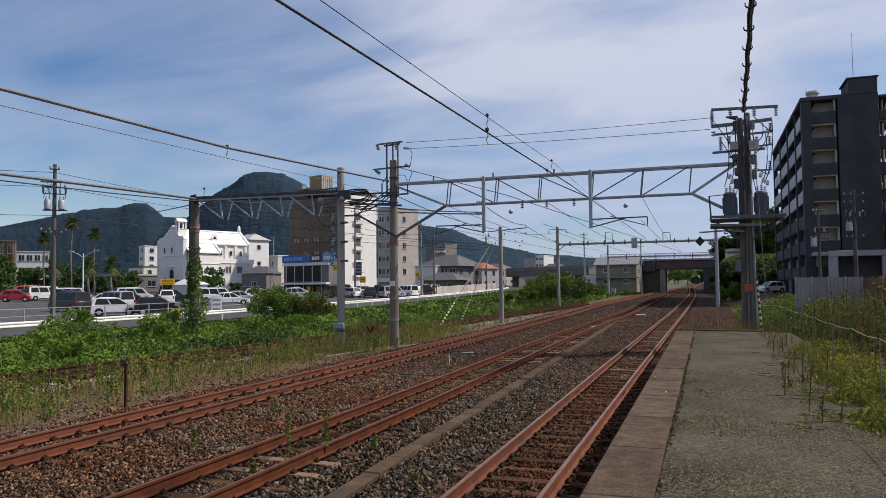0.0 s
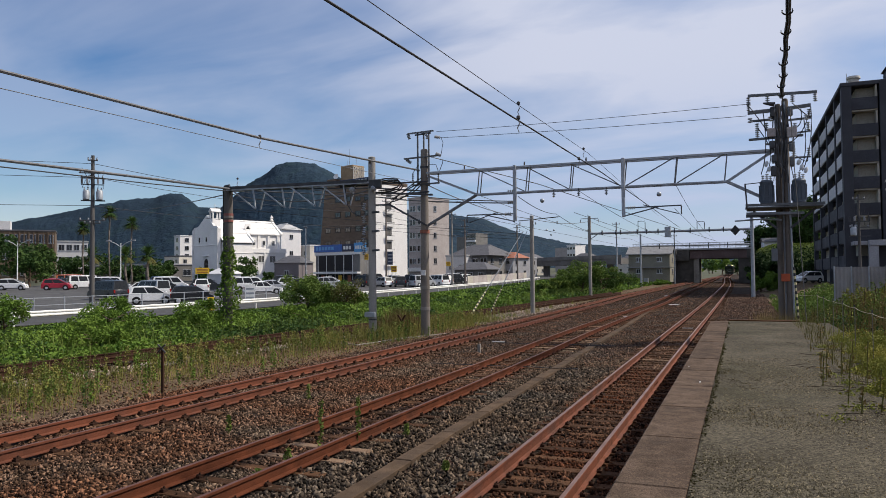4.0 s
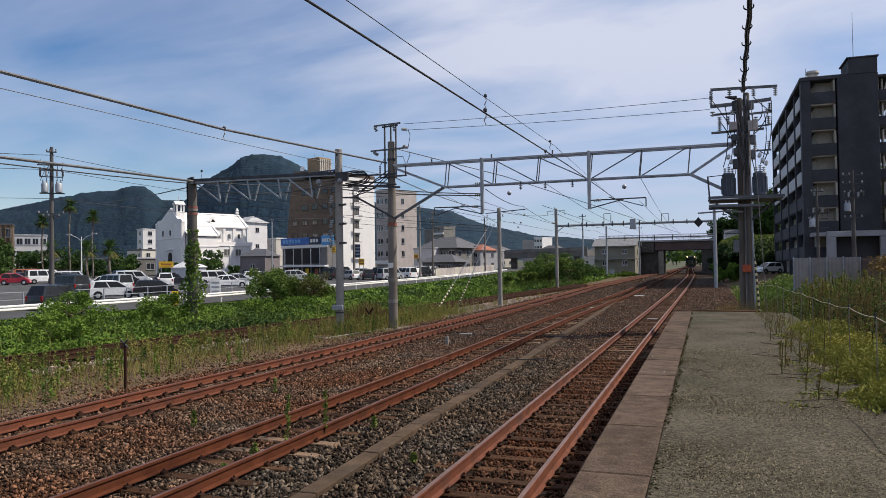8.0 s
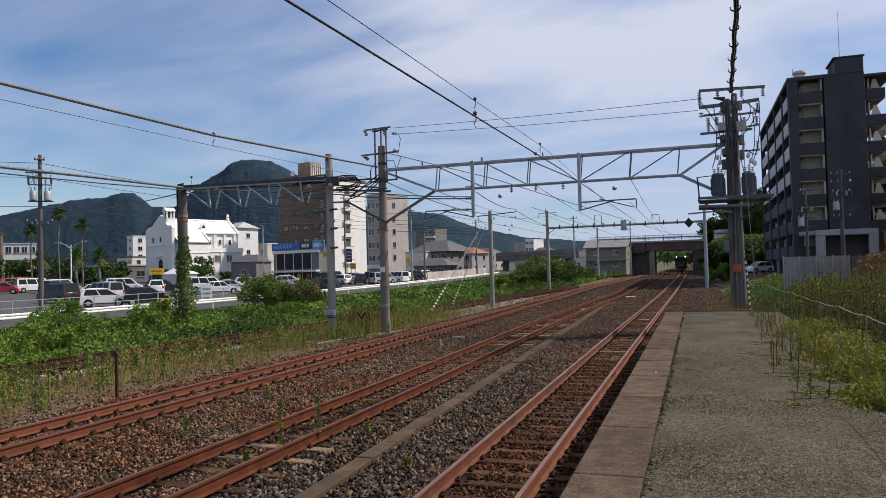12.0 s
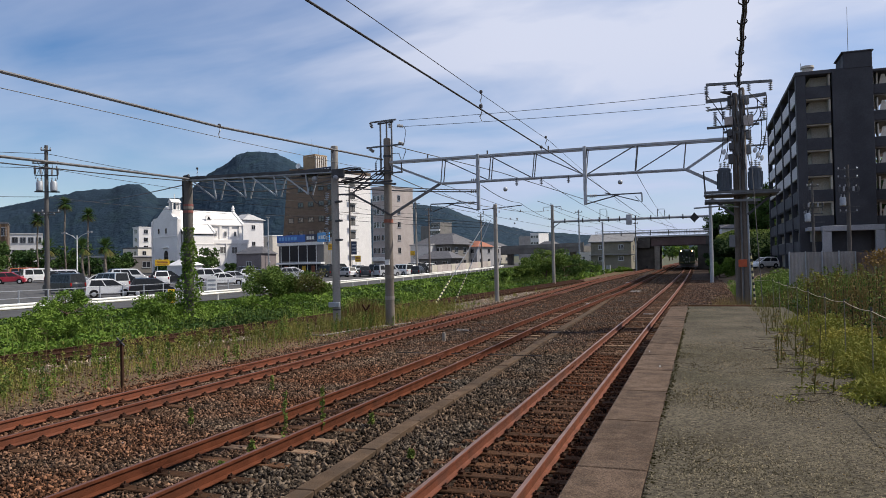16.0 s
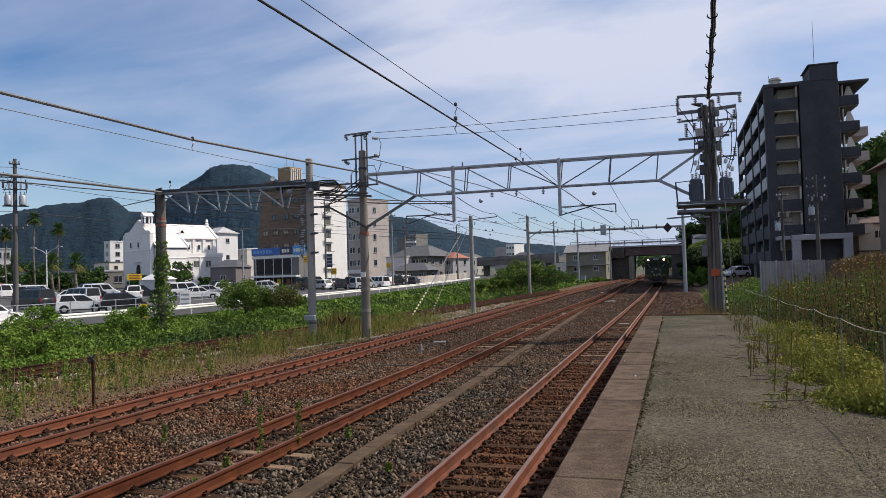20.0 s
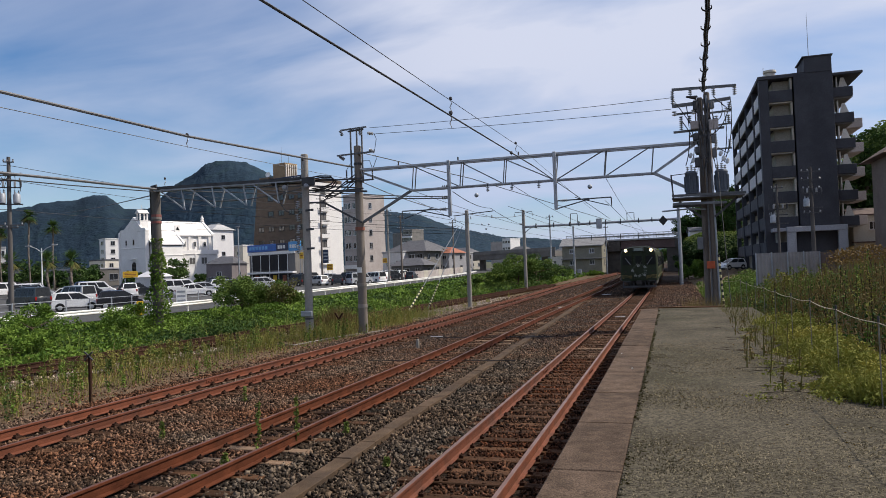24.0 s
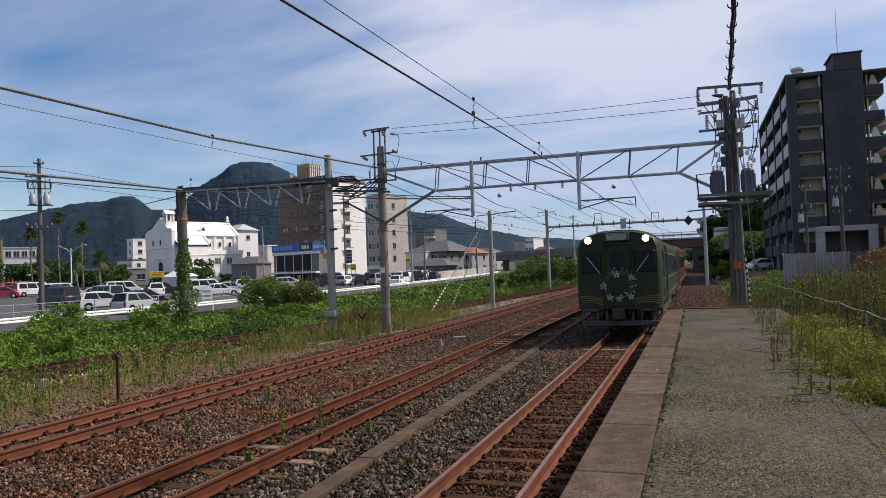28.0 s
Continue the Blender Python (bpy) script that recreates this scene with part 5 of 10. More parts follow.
    s3 = part("sign_panel", MB().box(-2.5, 0.9, -5.3, -5.0, 7.4, 9.3, 0.03), SIGN_SKY, th, "sky-blue sign panel")
    for sgn, u0, n, w in ((s1, -14.3, 6, 0.85), (s2, -5.6, 3, 0.7), (s3, -2.1, 4, 0.6)):
        for k in range(n):
            part("sign_bar", MB().box(u0 + k * w * 1.15, u0 + k * w * 1.15 + w * 0.8, -5.36, -5.3, 8.0, 8.7), WHITEP if sgn != s1 else SIGN_SKY, sgn)


hotel()


def church():
    th = thing("white_hall", "white church-like wedding hall with a bell turret", "church", at=pose(-102.8, 124.9, 3.71, 0, 0, -22.2) @ Matrix.Diagonal((0.704, 0.948, 0.763, 1.0)))
    zb, ez, rz = -3.4, 10.6, 14.6
    part("nave_wall", MB().prism([(-13.8, zb), (-13.8, 11.8), (-13.0, 12.5), (-10.6, 12.7), (-5.2, 15.8), (-1.0, 12.7), (1.2, 12.5), (2.0, 11.8), (2.0, zb)], "y", 0, 0.6), HOTELW, th, "stepped white gable front")
    part("nave_wall", MB().box(-10.8, -0.2, 0.6, 17.0, zb, ez, 0.04), HOTELW, th)
    part("roof", MB().prism([(-11.2, ez - 0.1), (-5.5, rz), (0.3, ez - 0.1), (0.3, ez + 0.2), (-5.5, rz + 0.35), (-11.2, ez + 0.2)], "y", 0.6, 17.4), HOTELW, th, "white sheet roof")
    part("nave_wall", MB().prism([(-10.8, ez), (-5.5, rz), (-0.2, ez)], "y", 16.5, 17.0), HOTELW, th)
    part("gable_coping", MB().prism([(-5.5, rz + 0.6), (0.4, ez + 0.5), (0.4, ez + 0.1), (-5.5, rz + 0.2)], "y", 16.9, 17.5), HOTELW, th)
    tu = part("bell_turret", MB().box(-4.0, -2.0, 0.2, 2.2, 12.6, 14.8, 0.04), HOTELW, th)
    for x in (-4.0, -2.35):
        for y in (0.2, 1.85):
            part("turret_post", MB().box(x, x + 0.35, y, y + 0.35, 14.8, 16.7, 0.02), HOTELW, tu)
    part("turret_roof", MB().prism([(-4.2, 16.7), (-3.0, 17.7), (-1.8, 16.7)], "y", 0.0, 2.4), HOTELW, tu)
    part("cross", MB().box(-3.05, -2.95, 1.15, 1.25, 17.6, 19.0).box(-3.3, -2.7, 1.15, 1.25, 18.4, 18.5), WHITEP, tu)
    part("finial", MB().lathe((-5.5, 17.2, rz + 0.3), [(0.4, 0), (0.5, 0.5), (0.25, 0.9), (0.45, 1.1), (0.1, 2.0)], 10), HOTELW, th, smooth=True)
    arch = [(-6.3, zb)] + [(-5.2 - 1.1 * math.cos(k * math.pi / 10), 2.4 + 1.1 * math.sin(k * math.pi / 10)) for k in range(11)] + [(-4.1, zb)]
    part("door", MB().prism(arch, "y", -0.10, 0.0), GLASS, th, "tall dark arched door")
    part("door_hood", MB().box(-6.9, -3.5, -0.5, 0.0, 4.2, 4.45, 0.03), HOTELW, th)
    for x in (-9.6, -5.2):
        w = part("front_window", MB().box(x - 0.35, x + 0.35, -0.06, 0.0, 8.2, 9.6, 0.02), GLASS, th)
        part("window_sill", MB().box(x - 0.5, x + 0.5, -0.18, 0.0, 8.0, 8.18, 0.02), HOTELW, w)
    for x in (-13.8, 1.55):
        part("corner_pilaster", MB().box(x, x + 0.45, -0.22, 0.0, zb, 11.8, 0.03), HOTELW, th)
    part("string_course", MB().box(-13.35, 1.55, -0.14, 0.0, 7.2, 7.45, 0.03), HOTELW, th)
    for za, zc, xa, ya, yb in ((8.0, 8.25, 3.55, 1.0, 8.0), (5.2, 5.42, 3.2, 8.0, 17.2), (ez - 0.35, ez - 0.1, 0.1, 8.0, 17.0)):
        part("string_course", MB().box(xa - 0.4, xa, ya, yb, za, zc, 0.03), HOTELW, th)
    part("wing_string_course", MB().box(3.35, 3.55, 1.0, 8.0, 4.9, 5.1, 0.03), HOTELW, th)
    for y in (8.3, 11.3, 14.3, 16.7):
        part("arcade_pilaster", MB().box(3.0, 3.2, y - 0.2, y + 0.2, zb, 5.2, 0.03), HOTELW, th)
    # lower wing on the sunny side
    part("wing_wall", MB().box(-0.2, 3.4, 1.0, 8.0, zb, 8.0, 0.04), HOTELW, th)
    part("wing_roof", MB().prism([(-0.1, 10.55), (3.8, 7.85), (3.8, 8.1), (-0.1, 10.85)], "y", 0.6, 8.1), HOTELW, th)
    part("wing_gable", MB().prism([(-0.2, 8.0), (3.3, 8.0), (-0.2, 10.5)], "y", 7.7, 8.0), HOTELW, th)
    part("wing_coping", MB().prism([(-0.1, 10.85), (3.9, 8.1), (3.9, 8.45), (-0.1, 11.2)], "y", 7.9, 8.3), HOTELW, th)
    # thin dark strip puts the eave's shade on the wing wall
    part("wing_roof_shadow_gap", MB().box(3.42, 3.46, 1.2, 7.8, 7.6, 7.8), STEEL_D, th, "dark strip drawn as the shade under the wing roof")
    part("arcade", MB().box(-0.2, 3.0, 8.0, 17.0, zb, 5.4, 0.04), HOTELW, th)
    part("balustrade", MB().box(2.8, 3.1, 8.0, 17.2, 5.4, 6.4, 0.03), HOTELW, th)
    for y in (8.6, 11.2, 13.8, 16.4):
        part("pilaster", MB().box(-0.2, 0.15, y - 0.35, y + 0.35, 5.4, ez, 0.03), HOTELW, th)
    windows_on(th, face_right(0.0), [(y, 8.2) for y in (9.9, 12.5, 15.1)], 0.62, 1.3, STEEL)
    windows_on(th, face_right(3.0), [(y, 3.4) for y in (10.5, 13.5)], 1.7, 1.9, WHITEP, CURTAIN)
    windows_on(th, face_right(3.4), [(2.6, 6.4), (6.2, 3.4)], 0.9, 1.3, STEEL)
    dm = part("dormer", MB().prism([(-1.4, 12.2), (-1.4, 13.0), (-0.9, 13.6), (-0.9, 11.6)], "y", 8.0, 9.4), HOTELW, th)
    part("dormer_glass", MB().prism([(8.2, 12.2), (8.7, 13.1), (9.2, 12.2)], "x", -0.95, -0.86), GLASS, dm)


church()


def plain_building(name, label, cat, x, y, w, d, h, wall, roof, yaw=-17.5, cols=3, rows=2, gable=False, zb=None, wsize=(1.2, 1.2), overhang=0.5, sides=True, ridge=0.0):
    """A town building: walls, roof, framed windows on the two faces that show."""
    zb = ground_z(x, y) if zb is None else zb
    th = thing(name, label, cat, "town buildings", at=pose(x, y, zb, 0, 0, yaw))
    part("wall", MB().box(-w, 0, 0, d, -1.0, h, 0.04), wall, th)
    if ridge:
        o = overhang
        part("roof", MB().prism([(-o, h - 0.1), (d / 2, h + ridge), (d + o, h - 0.1), (d + o, h + 0.08), (d / 2, h + ridge + 0.2), (-o, h + 0.08)], "x", -w - o, o), roof, th)
        part("gable_wall", MB().prism([(0.02, h - 0.05), (d / 2, h + ridge - 0.02), (d - 0.02, h - 0.05)], "x", -w + 0.02, -0.02), wall, th)
        part("mid_ledge", MB().box(-w - 0.2, 0.9, -0.9, 0.0, h * 0.42, h * 0.42 + 0.15, 0.02), roof, th)
    elif gable:
        k = h + min(w, d) * 0.28
        o = overhang
        part("roof", MB().add([(-w - o, -o, h - 0.05), (o, -o, h - 0.05), (o, d + o, h - 0.05), (-w - o, d + o, h - 0.05), (-w * 0.75, d / 2, k), (-w * 0.25, d / 2, k)],
                              [(0, 1, 5, 4), (2, 3, 4, 5), (1, 2, 5), (3, 0, 4), (3, 2, 1, 0)]), roof, th)
    else:
        part("roof", MB().box(-w - 0.15, 0.15, -0.15, d + 0.15, h, h + 0.35, 0.04), roof, th)
    st = h / rows
    windows_on(th, face_front(0), [(-w + (c + 0.5) * w / cols, (r + 0.55) * st) for r in range(rows) for c in range(cols)], *wsize, ALU)
    if sides:
        n = max(1, int(d / 4))
        windows_on(th, face_right(0), [((c + 0.5) * d / n, (r + 0.55) * st) for r in range(rows) for c in range(n)], *wsize, ALU)
    return th

# ---- town buildings round the car park ----
LINE_WALL = mat("house_olive_grey_wall", (0.29, 0.275, 0.225), (0.23, 0.22, 0.18), rough=0.85, scale=0.5, fine=9, bump=0.05)
MAUVE = mat("mauve_grey_wall", (0.22, 0.195, 0.20), (0.17, 0.15, 0.155), rough=0.85, scale=0.5, fine=9, bump=0.05)
SLATE = mat("roof_slate_pale", (0.25, 0.25, 0.255), (0.19, 0.19, 0.195), rough=0.7, scale=2, fine=20, bump=0.2)
PINKWALL = mat("pinkish_render", (0.34, 0.27, 0.24), (0.27, 0.215, 0.19), rough=0.85, scale=0.5, fine=9, bump=0.05)
ROOF_BR = mat("roof_brown_tile", (0.12, 0.078, 0.066), (0.085, 0.056, 0.048), rough=0.75, scale=2, fine=20, bump=0.3)
plain_building("arcade_building", "long white building with rows of windows", "building", -166.8, 150, 22, 10, 10.0, WHITE, ROOF_L, yaw=48, cols=12, rows=3, wsize=(1.4, 1.6), sides=False)
office = plain_building("office_building", "low dark brown building with a ribbed facade", "building", -153, 128, 30, 10, 11.7, BROWNW, ROOF_G, yaw=48, cols=16, rows=3, wsize=(1.3, 2.0), sides=False)
part("roof_room", MB().box(-15.0, -9.5, 2, 6, 12.0, 14.2, 0.05), WHITE, office, "white stair room on the roof")
for k_ in range(30):
    part("facade_fin", MB().box(-29.6 + k_, -29.4 + k_, -0.35, 0.0, 7.6, 11.6), BROWNW, office)
plain_building("apartment_block", "small white apartment block with balconies", "building", -170.6, 190, 3.4, 5, 13.2, WHITE, WHITE, cols=1, rows=5, wsize=(1.5, 1.4))
plain_building("shop_house", "cream house with small windows", "building", -153, 170, 8, 8, 6.2, CREAM, ROOF_G, cols=3, rows=2)
plain_building("grey_house", "mauve-grey gabled house beside the car park", "house", -69.6, 106, 4.4, 7.0, 4.0, MAUVE, ROOF_G, yaw=12, cols=1, rows=1, gable=True, wsize=(0.9, 0.9), overhang=0.3)
plain_building("red_house", "low building with a red wall", "building", -121.4, 185, 5, 8, 9.0, RED_ROOF, RED_ROOF, cols=2, rows=2)
plain_building("white_house", "white box-shaped house near the hall", "building", -117.4, 184.6, 3.9, 7, 9.3, CREAM, WHITE, cols=1, rows=2)
plain_building("white_house", "white gabled building behind the hall", "building", -117.3, 170, 6.5, 7, 13.6, WHITE, ROOF_L, cols=2, rows=3, gable=True)
plain_building("shed", "small white gabled hut in the car park", "hut", -64.8, 80, 3.2, 3.2, 2.4, WHITE, WHITE, cols=1, rows=1, gable=True, wsize=(0.5, 0.5), overhang=0.2)
plain_building("house", "two-storey house with dark grey tiled hipped roof", "house", -53.8, 159.5, 8.5, 9, 5.9, HOUSEG, ROOF_G, yaw=-8, cols=4, rows=2, gable=True, overhang=1.0, wsize=(1.5, 1.3))
plain_building("house", "low house with grey tiled roof", "house", -51.3, 151, 7.9, 6, 2.7, HOUSEG, ROOF_G, yaw=-8, cols=3, rows=1, gable=True, overhang=0.8)
plain_building("red_roof_house", "house with terracotta tiled roof", "house", -57.6, 192, 6.0, 8, 5.6, GREYPANEL, RED_ROOF, cols=2, rows=2, gable=True)
plain_building("shop_house", "pale grey two-storey shop with dark windows by the road", "building", -60.8, 213, 7.5, 8, 5.6, GREYPANEL, ROOF_L, cols=3, rows=2, wsize=(1.7, 1.4))
plain_building("shop", "white low shop beside the hotel", "shop", -58.5, 158, 6, 8, 5.6, WHITE, ROOF_L, cols=2, rows=1)
plain_building("house", "house with dark tiled roof beside the road", "house", -62.0, 185, 12, 9, 6.8, BEIGE, ROOF_G, cols=3, rows=2, gable=True, overhang=0.8)
far = plain_building("apartment_block", "far grey apartment block with white balconies", "building", -149.0, 420, 7, 12, 23, HOUSEG, TAUPE, cols=3, rows=6, wsize=(1.7, 2.0), sides=False)
part("wing", MB().box(-15.5, -7.0, 0.5, 12, -1, 21.5, 0.05), HOUSEG, far, "dark grey blank wing")
for k_ in range(5):
    part("balcony", MB().box(-7.0, 0.2, -1.2, 0.0, 3.4 + k_ * 3.67, 4.5 + k_ * 3.67, 0.04), WHITE, far)
far = plain_building("apartment_block", "far white block with a grey wing", "building", -88.3, 420, 5.4, 12, 15.2, WHITE, WHITE, cols=3, rows=4, wsize=(1.4, 1.4), sides=False)
part("wing", MB().box(-14.0, -5.4, 1.0, 12, -1, 14.0, 0.05), TAUPE, far, "grey blank wing")
plain_building("line_house", "grey two-storey house with pale sheet roof beside the line", "house", -12.9, 150, 8.0, 7, 4.6, LINE_WALL, SLATE, yaw=-3, cols=2, rows=2, zb=1.6, ridge=1.5, wsize=(1.0, 0.9))
plain_building("house", "white house on the slope beyond the bridge", "house", 8.9, 171, 4.2, 6, 2.3, WHITE, ROOF_G, yaw=4, cols=2, rows=1, zb=6.6, ridge=0.8, overhang=0.3, wsize=(0.9, 0.7))
plain_building("house", "low beige house with a reddish tiled roof behind the apartments", "house", 26.2, 101, 4.4, 6, 5.9, BEIGE, ROOF_BR, yaw=0, cols=1, rows=2, zb=1.4, ridge=0.8, overhang=0.4, wsize=(0.9, 1.0))
plain_building("house", "tall pinkish house with a brown tiled roof beside the apartments", "house", 30.4, 81.5, 9.0, 8, 10.9, PINKWALL, ROOF_BR, yaw=0, cols=3, rows=3, gable=True, zb=1.5, overhang=1.1)
for i_, (x_, y_, w_, h_) in enumerate(((-82, 215, 10, 6), (-95, 225, 9, 7), (-70, 260, 12, 7), (-52, 280, 10, 6), (-118, 210, 12, 8), (-140, 215, 10, 7), (-40, 330, 12, 7), (-62, 330, 10, 8))):
    plain_building("house", ("house with dark tiled roof in the town", "pale house with sheet roof in the town", "cream house in the town")[i_ % 3], "house", x_, y_, w_, 8, h_ - 1, (CREAM, GREYPANEL, BEIGE)[i_ % 3], ROOF_G, cols=3, rows=2, gable=True, sides=i_ % 2 == 0)

plain_building("store_building", "long low store with a dark flat roof behind the palms", "building", -118, 124, 34, 10, 3.6, HOUSEG, GREYPANEL, cols=9, rows=1, wsize=(2.0, 1.4))


def bridge():
    y = 158.0
    th = thing("road_bridge", "steel girder road bridge over the railway", "bridge", at=(0, y, 0))
    BR = mat("girder_paint", (0.13, 0.085, 0.08), (0.10, 0.065, 0.062), rough=0.7, scale=0.6, fine=8, bump=0.1)
    part("girder", MB().box(-9.6, 2.0, 0.0, 0.5, 5.35, 7.1, 0.04), BR, th, "brown steel girder")
    part("girder", MB().box(-9.6, 2.0, 8.5, 9.0, 5.35, 7.1, 0.04), BR, th)
    part("flange", MB().box(-9.6, 2.0, -0.12, 0.0, 5.35, 5.47, 0.02).box(-9.6, 2.0, -0.12, 0.0, 6.98, 7.08, 0.02), BR, th)
    part("deck", MB().box(-21, 2.6, -0.4, 9.4, 7.1, 7.45, 0.04), ROOF_L, th, "pale concrete deck edge")
    for k in range(12):
        part("stiffener", MB().box(-9.4 + k, -9.3 + k, -0.1, 0.0, 5.48, 6.97), BR, th)
    part("railing", MB().box(-21, 2.6, -0.3, -0.22, 8.52, 8.62).box(-21, 2.6, -0.3, -0.22, 8.12, 8.18).box(-21, 2.6, -0.3, -0.22, 7.78, 7.84), STEEL, th)
    for k in range(24):
        part("railing_post", MB().box(-20.9 + k, -20.84 + k, -0.32, -0.2, 7.45, 8.6), STEEL, th)
    bars = MB()
    for k in range(92):
        bars.box(-20.7 + k * 0.25, -20.67 + k * 0.25, -0.28, -0.25, 7.6, 8.52)
    part("railing_bars", bars, STEEL, th)
    part("abutment", MB().box(-20, -8.9, 0.6, 9.2, -1.4, 7.1, 0.05), CONC_D, th, "dark mottled concrete abutment")
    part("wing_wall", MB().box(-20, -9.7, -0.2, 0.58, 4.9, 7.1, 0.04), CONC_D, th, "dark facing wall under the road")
    part("pier", MB().box(-8.9, -7.8, 0.1, 8.9, -1.0, 5.35, 0.05), CONC, th)
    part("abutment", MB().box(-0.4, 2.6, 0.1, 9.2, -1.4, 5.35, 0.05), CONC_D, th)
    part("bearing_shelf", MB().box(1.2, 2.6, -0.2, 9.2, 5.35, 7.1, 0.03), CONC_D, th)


bridge()


def viaduct():
    th = thing("viaduct", "grey concrete road viaduct beyond the bushes", "viaduct", at=(0, 0, 0))
    a, b = Vector((-84, 240, 5.5)), Vector((-30, 215, 5.9))
    part("deck", MB().beam(a, b, 7.0, 1.6), HOUSEG, th)
    part("parapet", MB().beam(a + Vector((-1.4, -3.3, 1.3)), b + Vector((-1.4, -3.3, 1.3)), 0.3, 1.1), HOUSEG, th)
    for k in range(5):
        p = a.lerp(b, 0.1 + k * 0.2)
        part("pier", MB().box(p.x - 0.8, p.x + 0.8, p.y - 1.2, p.y + 1.2, 0, p.z - 0.7, 0.05), HOUSEG, th)


viaduct()


# ---- parked cars ----
def paint(name, c, rough=0.3):
    return mat("car_" + name, c, tuple(v * 0.93 for v in c), rough=rough, scale=1, fine=20, bump=0, rnd=0.03, spec=0.5)


PAINTS = {"white": paint("white", (0.84, 0.84, 0.84)), "silver": paint("silver", (0.42, 0.44, 0.47)), "black": paint("black", (0.014, 0.014, 0.017)), "red": paint("red", (0.42, 0.022, 0.045)),
          "dark": paint("dark_grey", (0.022, 0.026, 0.032)), "blue": paint("blue", (0.03, 0.06, 0.14)), "grey": paint("grey", (0.20, 0.21, 0.23)), "orange": paint("orange", (0.55, 0.14, 0.05))}
TAIL = mat("tail_lamp", (0.30, 0.015, 0.012), rough=0.25, bump=0)
CLEAR = mat("head_lamp", (0.55, 0.57, 0.60), rough=0.15, bump=0)
# length, width, height; belt height; glasshouse (rear foot, rear top, front top, front foot) as shares of the length; bonnet height
KINDS = {"hatchback": (3.7, 1.5, 1.55, 0.92, (0.02, 0.10, 0.58, 0.88), 0.88), "minivan": (4.6, 1.72, 1.85, 1.0, (0.01, 0.04, 0.70, 0.88), 0.98),
         "sedan": (4.5, 1.72, 1.47, 0.88, (0.08, 0.26, 0.56, 0.76), 0.84), "suv": (4.5, 1.78, 1.65, 1.0, (0.03, 0.12, 0.58, 0.76), 0.98), "van": (4.4, 1.68, 1.95, 1.05, (0.0, 0.02, 0.82, 0.96), 1.0)}


CARGLASS = mat("car_glass", (0.024, 0.027, 0.031), (0.017, 0.019, 0.022), rough=0.3, bump=0, spec=0.2)


